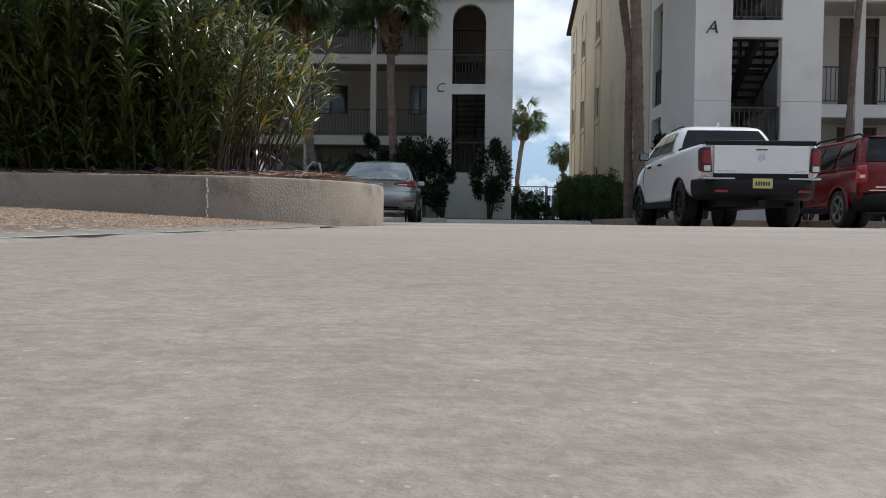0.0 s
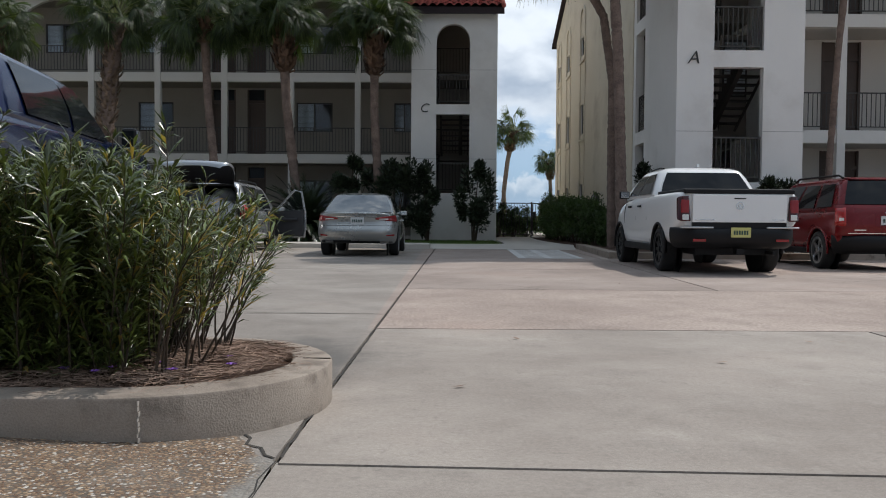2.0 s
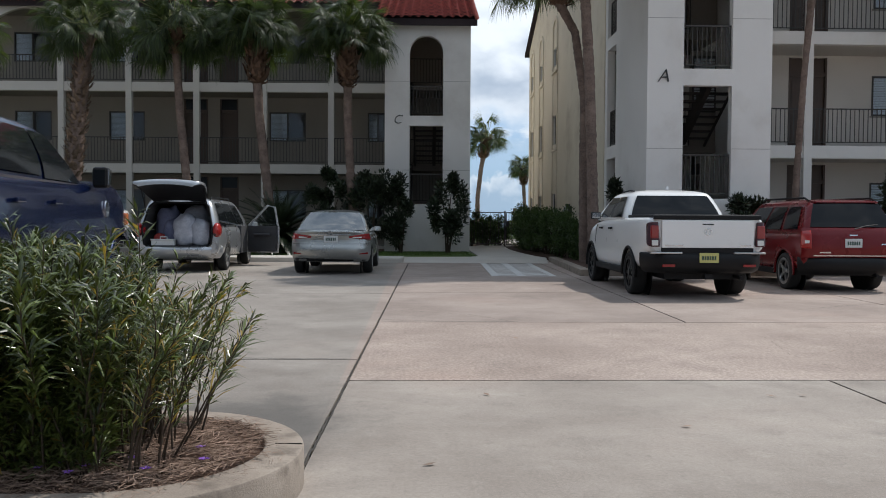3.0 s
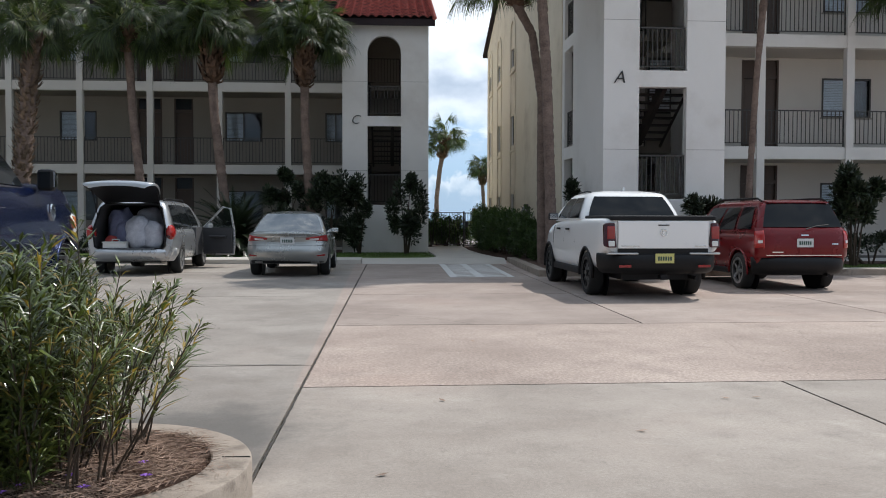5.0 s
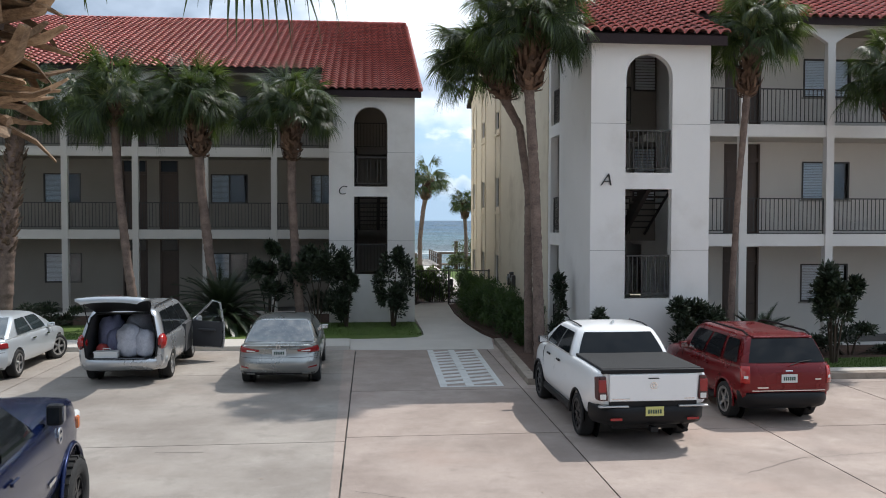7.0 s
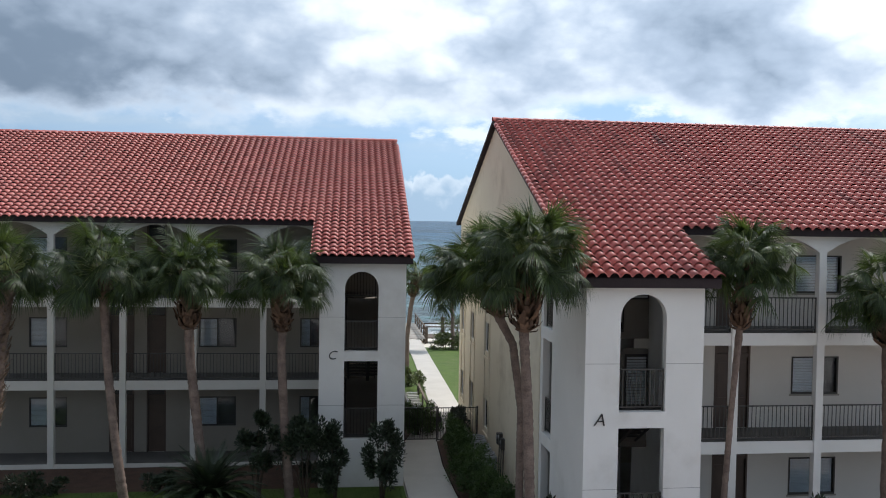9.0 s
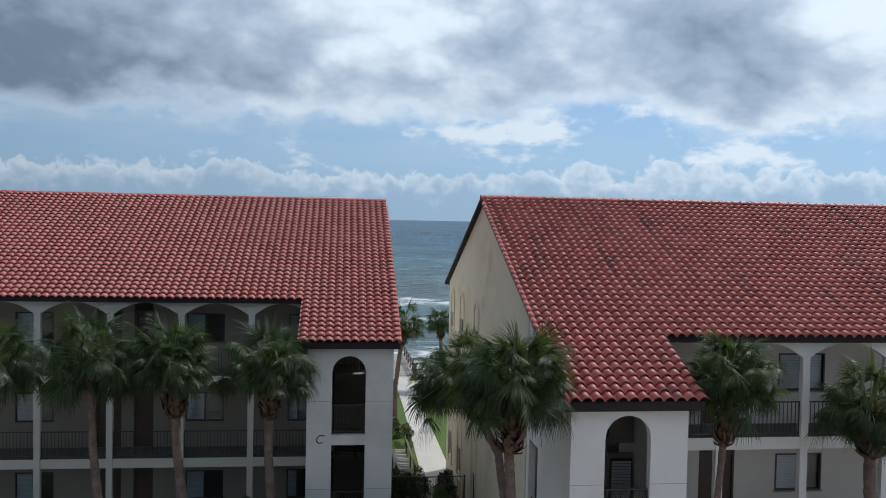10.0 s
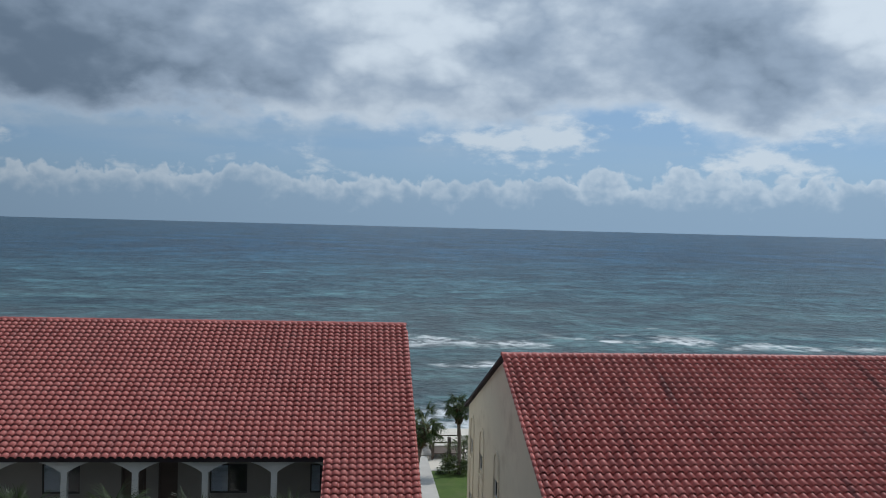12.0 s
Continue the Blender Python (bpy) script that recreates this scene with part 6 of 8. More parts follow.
walkover = thing("boardwalk", "grey weathered timber boardwalk over the dune", "boardwalk", pose(0, 0, 0))
for k in range(34):
    y = 68.5 + 0.30 * k
    part("plank", Shape().box(5.1, 7.0, y, y + 0.27, 0.12, 0.16), M["plank"], walkover)
for x in (5.1, 7.0):
    part("rail", Shape().box(x - 0.05, x + 0.05, 68.5, 78.6, 1.02, 1.1).box(x - 0.03, x + 0.03, 68.5, 78.6, 0.6, 0.68), M["wood"], walkover)
    for k in range(6):
        part("post", Shape().box(x - 0.06, x + 0.06, 68.6 + 1.9 * k, 68.72 + 1.9 * k, -1.2, 1.02), M["wood"], walkover)
bench = thing("picnic_deck", "grey timber seating deck beside the boardwalk", "deck", pose(8.4, 70.2, -0.2))
part("deck", Shape().box(-1.3, 1.3, -1.2, 1.2, 0.3, 0.38), M["wood"], bench)
for x, y in ((-1.25, -1.15), (1.25, -1.15), (-1.25, 1.15), (1.25, 1.15)):
    part("post", Shape().box(x - 0.06, x + 0.06, y - 0.06, y + 0.06, -0.9, 1.3), M["wood"], bench)
part("rail", Shape().box(-1.3, 1.3, -1.2, -1.12, 1.2, 1.3), M["wood"], bench)
part("rail", Shape().box(-1.3, 1.3, 1.12, 1.2, 1.2, 1.3), M["wood"], bench)
pole = thing("dune_post", "stout dark timber post by the boardwalk", "post", pose(8.1, 66.4, -0.1))
part("pole", Shape().tube([(0, 0, 0), (0, 0, 2.2)], [0.17, 0.15], 10), M["wood"], pole)
part("cap", Shape().tube([(0, 0, 2.2), (0, 0, 2.27)], [0.2, 0.12], 10), M["wood"], pole)

# ---------------------------------------------------------------- parked vehicles
def paint(name, c, metal=0.5, rough=0.32, coat=0.7):
    m = surface(name, tuple(v * 0.92 for v in c), tuple(min(1, v * 1.05) for v in c), 1.5, 60, rough, 0.0, metal=metal, coat=coat, contrast=1.4, spec=0.25)
    m.node_tree.nodes["Principled BSDF"].inputs["Coat Roughness"].default_value = 0.06
    return m


def light_glass(name, c, rough=0.12):
    m = bpy.data.materials.new(name)
    m.use_nodes = True
    p = m.node_tree.nodes["Principled BSDF"]
    p.inputs["Base Color"].default_value, p.inputs["Roughness"].default_value, p.inputs["Coat Weight"].default_value = (*c, 1), rough, 0.0 if max(c) < 0.05 else 0.5
    p.inputs["Specular IOR Level"].default_value = 0.24 if max(c) < 0.05 else 0.5
    return m


M.update({
    "white_paint": paint("white_paint", (0.84, 0.84, 0.83), 0.0, 0.3),
    "red_paint": paint("red_paint", (0.150, 0.004, 0.007), 0.25, 0.28, 0.5),
    "grey_paint": paint("grey_paint", (0.37, 0.38, 0.37), 0.8, 0.28),
    "champagne_paint": paint("champagne_paint", (0.52, 0.54, 0.56), 0.7, 0.28),
    "ice_paint": paint("ice_paint", (0.62, 0.66, 0.69), 0.5),
    "blue_paint": paint("blue_paint", (0.003, 0.010, 0.052), 0.5, 0.25, 0.4),
    "car_glass": light_glass("car_glass", (0.012, 0.014, 0.016), 0.04),
    "sedan_glass": light_glass("sedan_glass", (0.030, 0.042, 0.046), 0.03),
    "tyre": surface("tyre", (0.010, 0.010, 0.010), (0.022, 0.022, 0.022), 4, 60, 0.85, 0.3, local=True),
    "rim": surface("rim", (0.42, 0.42, 0.42), (0.52, 0.52, 0.52), 4, 60, 0.3, 0.0, metal=0.9, local=True),
    "dark_rim": surface("dark_rim", (0.02, 0.02, 0.022), (0.04, 0.04, 0.042), 4, 60, 0.35, 0.0, metal=0.6, local=True),
    "black_trim": surface("black_trim", (0.006, 0.006, 0.007), (0.012, 0.012, 0.013), 4, 80, 0.5, 0.05, spec=0.25),
    "cover": surface("cover", (0.016, 0.017, 0.018), (0.028, 0.029, 0.031), 3, 120, 0.7, 0.3, spec=0.3),
    "smoked_lamp": light_glass("smoked_lamp", (0.055, 0.006, 0.007)),
    "bright_lamp": light_glass("bright_lamp", (0.36, 0.016, 0.014)),
    "red_lamp": light_glass("red_lamp", (0.26, 0.010, 0.012)),
    "clear_lamp": light_glass("clear_lamp", (0.72, 0.72, 0.70)),
    "amber_lamp": light_glass("amber_lamp", (0.50, 0.14, 0.04)),
    "chrome": surface("chrome", (0.72, 0.72, 0.72), (0.80, 0.80, 0.80), 3, 60, 0.15, 0.0, metal=1.0),
    "chrome_dull": surface("chrome_dull", (0.50, 0.50, 0.50), (0.60, 0.60, 0.60), 3, 60, 0.4, 0.0, metal=0.8),
    "plate_white": surface("plate_white", (0.55, 0.56, 0.56), (0.66, 0.67, 0.67), 8, 60, 0.5, 0.0),
    "plate_green": surface("plate_green", (0.55, 0.52, 0.16), (0.64, 0.60, 0.24), 8, 60, 0.5, 0.0),
    "plate_ink": surface("plate_ink", (0.02, 0.06, 0.05), (0.03, 0.08, 0.06), 8, 60, 0.5, 0.0),
    "cabin": surface("cabin", (0.035, 0.036, 0.04), (0.06, 0.06, 0.065), 3, 60, 0.85, 0.2),
    "bag": surface("bag", (0.34, 0.36, 0.43), (0.58, 0.60, 0.66), 9, 40, 0.8, 0.6),
    "bag_blue": surface("bag_blue", (0.12, 0.13, 0.22), (0.24, 0.26, 0.38), 6, 40, 0.8, 0.4),
    "crate": surface("crate", (0.66, 0.66, 0.64), (0.74, 0.74, 0.72), 6, 40, 0.6, 0.1),
    "bag_red": surface("bag_red", (0.36, 0.04, 0.04), (0.46, 0.07, 0.06), 6, 40, 0.7, 0.2),
})


M["sedan_glass"].node_tree.nodes["Principled BSDF"].inputs["IOR"].default_value = 2.3
M["sedan_glass"].node_tree.nodes["Principled BSDF"].inputs["Specular IOR Level"].default_value = 0.6


def baked(name, shape, mat, parent, smooth_level, cutters, label="", angle=32):
    """A smooth body: subdivided, wheel wells and openings cut out, kept as one plain mesh."""
    me = shape.mesh(name, mat, True)
    ob = new(name, me)
    if smooth_level:
        mod = ob.modifiers.new("sub", "SUBSURF")
        mod.levels = mod.render_levels = smooth_level
    made = []
    for c in cutters:
        cut = new("cutter", c.mesh("cutter"))
        b = ob.modifiers.new("cut", "BOOLEAN")
        b.object, b.operation, b.solver = cut, "DIFFERENCE", "EXACT"
        made.append(cut)
    done = bpy.data.meshes.new_from_object(ob.evaluated_get(bpy.context.evaluated_depsgraph_get()))
    for o in made + [ob]:
        bpy.data.objects.remove(o)
    done.materials.clear()
    done.materials.append(mat)
    done.shade_smooth()
    done.set_sharp_from_angle(angle=radians(angle))
    ob = new(name, done)
    ob.parent = parent
    return tagged(ob, label)


def hull(stations, crown=0.03):
    """Closed body skin from stations (y, low z, shoulder z, half width)."""
    rings = []
    for y, z0, zs, w in stations:
        h = zs - z0
        half = [(0.0, z0), (w * 0.78, z0), (w * 0.95, z0 + 0.06 * h), (w * 0.985, z0 + 0.26 * h), (w, z0 + 0.52 * h), (w * 0.985, z0 + 0.80 * h), (w * 0.945, zs - 0.02), (w * 0.88, zs + crown * 0.2), (w * 0.55, zs + crown), (0.0, zs + crown * 1.2)]
        ring = [(x, y, z) for x, z in half] + [(-x, y, z) for x, z in half[-2:0:-1]]
        rings.append(ring)
    return Shape().rings(rings)


class Cabin:
    """Glasshouse of a vehicle: belt and roof outlines, blended by height."""

    def __init__(self, zb, zr, yrb, yrt, yfb, yft, wb, wt, bow=0.04):
        self.zb, self.zr, self.yrb, self.yrt, self.yfb, self.yft, self.wb, self.wt, self.bow = zb, zr, yrb, yrt, yfb, yft, wb, wt, bow

    def at(self, s):
        q = s ** 1.12
        return (self.yrb + (self.yrt - self.yrb) * q, self.yfb + (self.yft - self.yfb) * q, self.wb + (self.wt - self.wb) * (s ** 1.35), self.zb + (self.zr - self.zb) * s)

    def ring(self, s, shrink=0.0, lift=0.0):
        yr, yf, w, z = self.at(s)
        yr, yf, w = yr + shrink, yf - shrink, w - shrink
        c, pts = 0.14, []
        for cx, cy, a0 in ((w - c, yf - c, 0), (-w + c, yf - c, 90), (-w + c, yr + c, 180), (w - c, yr + c, 270)):
            for k in range(5):
                a = radians(a0 + 22.5 * k)
                x, y = cx + c * math.cos(a), cy + c * math.sin(a)
                pts.append((x, y + self.bow * (1 if y > (yr + yf) / 2 else -1) * (1 - (x / w) ** 2), z + lift))
        return pts

    def shell(self):
        return Shape().rings([self.ring(0.0, 0, -0.06), self.ring(0.0), self.ring(0.35), self.ring(0.7), self.ring(0.93), self.ring(1.0, 0.05, 0.0), self.ring(1.0, 0.22, 0.035), self.ring(1.0, 0.45, 0.05)])

    def side(self, u0, u1, s0, s1, sg, t0=None, t1=None, off=0.008):
        """A side pane between fractions of length at its foot (u) and head (t)."""
        t0, t1 = u0 if t0 is None else t0, u1 if t1 is None else t1
        rows = []
        for k in range(5):
            q = k / 4
            s = s0 + (s1 - s0) * q
            yr, yf, w, z = self.at(s)
            a, b = u0 + (t0 - u0) * q, u1 + (t1 - u1) * q
            rows.append([(sg * (w + off), yr + (yf - yr) * (a + (b - a) * j / 4), z) for j in range(5)])
        return Shape().rings(rows, False, False)

    def end(self, front, s0, s1, margin=0.12, off=0.008):
        rows = []
        for k in range(5):
            s = s0 + (s1 - s0) * k / 4
            yr, yf, w, z = self.at(s)
            row = []
            for j in range(9):
                x = (w - margin) * (2 * j / 8 - 1)
                bow = self.bow * (1 - (x / w) ** 2)
                row.append((x, (yf + bow + off) if front else (yr - bow - off), z))
            rows.append(row)
        return Shape().rings(rows, False, False)


TYRES = {}


def wheel(parent, x, y, r, width, rim_mat, spokes, knobby=False, steer=0):
    key = (r, width, rim_mat, spokes, knobby)
    if key not in TYRES:
        k = r - 0.105 if not knobby else r * 0.56
        prof = [(-0.40, k), (-0.5, k + 0.02), (-0.5, r * 0.9), (-0.42, r * 0.975), (-0.25, r), (0.25, r), (0.42, r * 0.975), (0.5, r * 0.9), (0.5, k + 0.02), (0.40, k)]
        n = 40
        t = Shape().rings([[(px * width, pr * math.cos(2 * math.pi * j / n), pr * math.sin(2 * math.pi * j / n)) for j in range(n)] for px, pr in prof], True, False)
        lug = Shape()
        if knobby:
            for j in range(26):
                a = 2 * math.pi * j / 26
                for sx in (-0.33, 0.0, 0.33):
                    da = 0.06 if sx else -0.05
                    c, s_ = math.cos(a + da), math.sin(a + da)
                    p = []
                    for dr in (-0.01, 0.02):
                        for dt in (-0.035, 0.035):
                            for dx in (-0.11, 0.11):
                                p.append(((sx + dx) * width, (r + dr) * c - dt * s_, (r + dr) * s_ + dt * c))
                    i = len(lug.v)
                    lug.v += p
                    lug.f += [tuple(i + q for q in f) for f in ((0, 1, 3, 2), (4, 6, 7, 5), (0, 4, 5, 1), (2, 3, 7, 6), (0, 2, 6, 4), (1, 5, 7, 3))]
        m = Shape()
        m.disc((0.36 * width, 0, 0), k - 0.035, k + 0.012, 32, "x", 0.05)
        m.disc((0.34 * width, 0, 0), 0, 0.055, 16, "x", 0.06)
        for j in range(spokes):
            a = 2 * math.pi * j / spokes
            ca, sa = math.cos(a), math.sin(a)
            w0, w1 = 0.028, 0.042
            pts = [(0.04, -w0), (k - 0.02, -w1 * 0.7), (k - 0.02, w1 * 0.7), (0.04, w0)]
            q = [(u * ca - v * sa, u * sa + v * ca) for u, v in pts]
            m.prism(q, 0.30 * width, 0.39 * width, "x")
        d = Shape().disc((0.12 * width, 0, 0), 0, k, 32, "x", 0.02)
        TYRES[key] = (t.mesh("tyre", M["tyre"], True), m.mesh("rim", M[rim_mat]), d.mesh("brake_disc", M["black_trim"]), lug.mesh("tread_block", M["tyre"]) if knobby else None)
    a, b, c, lugs = TYRES[key]
    w = tagged(new("wheel", a), "black rubber road wheel")
    w.parent = parent
    w.matrix_basis = pose(x, y, r, 0, 0, (0 if x > 0 else 180) + steer)
    for nm, me in (("rim", b), ("brake_disc", c)):
        o = new(nm, me)
        o.parent = w
    if lugs:
        tagged(new("tread_block", lugs), "chunky rubber tread blocks", kind="stuff").parent = w
    return w


def plate(parent, x, y, z, kind):
    p = part("number_plate", Shape().box(x - 0.155, x + 0.155, y - 0.012, y, z - 0.078, z + 0.078), M[kind], parent, "small registration plate", bevel=0.004)
    b = Shape()
    for k in range(6):
        b.box(x - 0.115 + 0.04 * k, x - 0.088 + 0.04 * k, y - 0.016, y - 0.0125, z - 0.035, z + 0.03)
    part("marking", b, M["plate_ink"], p, "plain dark bars")


def basic(name, label, at, mat, stations, cab, axles, r, tw, track, rim_mat, spokes, panes, crown=0.03, cuts=(), knobby=False, group="parked cars", lift=0.0, steer=0, well=1.16, glazing="car_glass"):
    t = thing(name, label, "car" if "pickup" not in name else "pickup", at, group)
    cutters = []
    for ya in axles:
        for sg in (-1, 1):
            s = Shape()
            n, rr = 28, r * well
            ring = lambda x: [(x, ya + rr * math.cos(2 * math.pi * k / n), r + rr * math.sin(2 * math.pi * k / n)) for k in range(n)]
            s.rings([ring(sg * (track - tw * 0.75)), ring(sg * (track + 0.6))])
            cutters.append(s)
    body = baked("body", hull(stations, crown), M[mat], t, 1, cutters + list(cuts))
    shell = baked("cabin", cab.shell(), M[mat], t, 1, list(cuts))
    for ya in axles:
        for sg in (-1, 1):
            liner = Shape().disc((sg * (track - tw * 0.72), ya, r), 0, r * well * 1.0, 24, "x", 0.01)
            part("wheel_well", liner, M["black_trim"], body)
            wheel(t, sg * track, ya, r, tw, rim_mat, spokes, knobby, steer if ya == axles[1] else 0)
    part("underbody", Shape().box(-track + tw, track - tw, stations[0][0] + 0.25, stations[-1][0] - 0.4, r * 0.85, r * 1.25), M["black_trim"], body)
    for nm, s in panes:
        part(nm, s, M[glazing], shell, "dark tinted glass", smooth=True)
    return t, body, shell


def handle_pair(body, ys, x, z, mat="chrome"):
    for y in ys:
        for sg in (-1, 1):
            part("door_handle", Shape().box(min(sg * x, sg * (x + 0.035)), max(sg * x, sg * (x + 0.035)), y - 0.11, y + 0.11, z - 0.018, z + 0.018), M[mat], body, bevel=0.008)


FLANK = ((0.0, 0.90), (0.06, 0.95), (0.26, 0.985), (0.52, 1.0), (0.80, 0.985), (1.0, 0.935))


def flank_x(x, u):
    """Half width of a body side at a fraction of its height."""
    for (ua, fa), (ub, fb) in zip(FLANK, FLANK[1:]):
        if u <= ub:
            return x * (fa + (fb - fa) * (u - ua) / (ub - ua))
    return x * FLANK[-1][1]


def door_lines(body, ys, x, z0, z1, bow=0.0):
    """Narrow dark gaps between door panels, lying on the curved flank."""
    for y in ys:
        for sg in (-1, 1):
            rows = []
            for k in range(11):
                u = 0.12 + 0.80 * k / 10
                xx, z = flank_x(x * 1.001, u), z0 + (z1 - z0) * u
                rows.append([(sg * (xx - 0.02), y - 0.004, z), (sg * xx, y - 0.004, z), (sg * xx, y + 0.004, z), (sg * (xx - 0.02), y + 0.004, z)])
            part("door_gap", Shape().rings(rows), M["black_trim"], body)


class Tail:
    """Rounded rear of a vehicle: rows of (height, depth, half width, wrap) from the bottom up."""

    def __init__(self, rows, power=5.0):
        self.rows, self.p = rows, power

    def at(self, x, z):
        r = self.rows
        for a, b in zip(r, r[1:]):
            if z <= b[0]:
                break
        f = min(1.0, max(0.0, (z - a[0]) / max(1e-6, b[0] - a[0])))
        y, w, k = (a[i] + (b[i] - a[i]) * f for i in (1, 2, 3))
        return y + k * min(1.0, abs(x) / w) ** self.p, w

    def skin(self, n=36):
        out = []
        for z, y, w, k in self.rows:
            line = []
            for j in range(n + 1):
                q = math.sin(math.pi * (j / n - 0.5))
                line.append((w * q, y + k * abs(q) ** self.p, z))
            out.append(line)
        return Shape().rings(out, False, False)

    def patch(self, x0, x1, lo, hi, off=0.008, n=14, m=5, depth=0.03):
        """A thin plate on the skin from x0 to x1; lo and hi give its lower and upper edge at both ends."""
        front, back = [], []
        for i in range(m + 1):
            v = i / m
            line, rear = [], []
            for j in range(n + 1):
                u = j / n
                z = (lo[0] + (lo[1] - lo[0]) * u) * (1 - v) + (hi[0] + (hi[1] - hi[0]) * u) * v
                x = x0 + (x1 - x0) * u
                y, w = self.at(x, z)
                x = max(-w * 1.004, min(w * 1.004, x * (1 + off / w)))
                line.append((x, y - off, z))
                rear.append((x, y + depth, z))
            front.append(line)
            back.append(rear)
        s = Shape().rings(front, False, False)
        rim = front[0] + [r[-1] for r in front[1:]] + front[-1][::-1][1:] + [r[0] for r in front[::-1][1:-1]]
        rear = back[0] + [r[-1] for r in back[1:]] + back[-1][::-1][1:] + [r[0] for r in back[::-1][1:-1]]
        return s.rings([rim, rear], True, False)


def egg(c, r, n=14, m=9, cut_y=None):
    """A rounded lump, for bulging lamps."""
    rings = []
    for k in range(m + 1):
        f = math.pi * (0.02 + 0.96 * k / m)
        rings.append([(c[0] + r[0] * math.sin(f) * math.cos(2 * math.pi * j / n), c[1] + r[1] * math.sin(f) * math.sin(2 * math.pi * j / n), c[2] - r[2] * math.cos(f)) for j in range(n)])
    return Shape().rings(rings)


def mirror_pair(shell, y, x, z, mat, w=0.2, h=0.15, d=0.1):
    for sg in (-1, 1):
        a, b = sorted((sg * x, sg * (x + w)))
        m = part("mirror", Shape().box(a, b, y - d / 2, y + d / 2, z - h / 2, z + h / 2), M[mat], shell, bevel=0.03)
        part("mirror_glass", Shape().box(a + 0.02, b - 0.02, y - d / 2 - 0.004, y - d / 2 + 0.001, z - h / 2 + 0.02, z + h / 2 - 0.02), M["chrome"], m)


def flare(x, axles, r, r0, r1, mat, body, zc):
    """A half-round wheel arch lip over each wheel."""
    for sg in (-1, 1):
        for ya in axles:
            sec = []
            for k in range(19):
                a = math.pi * (-0.04 + 1.08 * k / 18)
                c, s_ = math.cos(a), math.sin(a)
                sec.append([(sg * (x + dx), ya + q * c, zc + q * s_) for dx, q in ((-0.05, r0), (0.012, r0), (0.012, r1 - 0.01), (-0.01, r1))])
            part("wheel_arch", Shape().rings(sec), M[mat], body, smooth=True)


def wrap_lamp(t, sg, x0, x1, z0, z1, y0, y1, mat, label, slope=0.03, bevel=0.02):
    """A corner lamp: face towards the rear, tapering forwards along the flank."""
    r = [[(sg * x0, y0, z0), (sg * (x1 - 0.05), y0, z0), (sg * x1, y0 + 0.07, z0 + 0.02), (sg * x1, y1 * 0.6, z0 + 0.06), (sg * x0, y1 * 0.6, z0 + 0.06)],
         [(sg * (x0 + slope), y0 + 0.02, z1), (sg * (x1 - 0.07), y0 + 0.02, z1), (sg * (x1 - 0.015), y0 + 0.09, z1 - 0.01), (sg * (x1 - 0.015), y1, z1 - 0.03), (sg * (x0 + slope), y1, z1 - 0.03)]]
    return part("tail_lamp", Shape().rings(r), M[mat], t, label, bevel=bevel)


# white pickup
cab = Cabin(1.30, 1.80, 1.72, 2.05, 4.20, 3.30, 0.935, 0.72)
panes = [("side_window", cab.side(0.08, 0.44, 0.08, 0.82, sg, 0.10, 0.44)) for sg in (-1, 1)] + [("side_window", cab.side(0.47, 0.80, 0.08, 0.82, sg, 0.47, 0.86)) for sg in (-1, 1)] + [("rear_window", cab.end(False, 0.10, 0.86)), ("windscreen", cab.end(True, 0.06, 0.92))]
st = [(0.05, 0.76, 1.30, 0.90), (0.07, 0.74, 1.32, 0.955), (0.30, 0.72, 1.33, 0.985), (0.50, 0.46, 1.33, 0.99), (1.2, 0.40, 1.33, 0.99), (2.2, 0.36, 1.32, 0.99), (3.4, 0.35, 1.30, 0.99), (4.2, 0.36, 1.24, 0.985), (4.8, 0.38, 1.13, 0.95), (5.2, 0.45, 1.0, 0.86), (5.3, 0.5, 0.88, 0.78)]
t, body, shell = basic("pickup_truck", "white crew cab pickup truck with a black bed cover", pose(5.18, 13.5, 0), "white_paint", st, cab, (1.22, 4.40), 0.375, 0.25, 0.855, "dark_rim", 10, panes)
part("bed_cover", Shape().box(-0.86, 0.86, 0.10, 1.76, 1.32, 1.375), M["cover"], t, "black fabric bed cover", bevel=0.02)
part("bed_cover_edge", Shape().box(-0.87, 0.87, 0.02, 0.10, 1.295, 1.365), M["black_trim"], t, bevel=0.015)
tail = part("tailgate", Shape().box(-0.745, 0.745, 0.005, 0.08, 0.84, 1.285), M["white_paint"], t, "plain white tailgate", bevel=0.012)
part("emblem", Shape().disc((0, 0.0, 1.10), 0.045, 0.06, 20, "y", 0.012).box(-0.02, 0.02, -0.004, 0.006, 1.075, 1.125), M["chrome"], tail, "small chrome emblem without lettering")
part("emblem", Shape().box(-0.09, 0.09, -0.002, 0.006, 1.21, 1.227), M["black_trim"], tail)
for bx0, bx1 in ((-0.70, -0.40), (0.52, 0.70)):
    part("badge", Shape().box(bx0, bx1, -0.002, 0.006, 0.875, 0.89), M["chrome"], tail, "thin chrome badge bar")
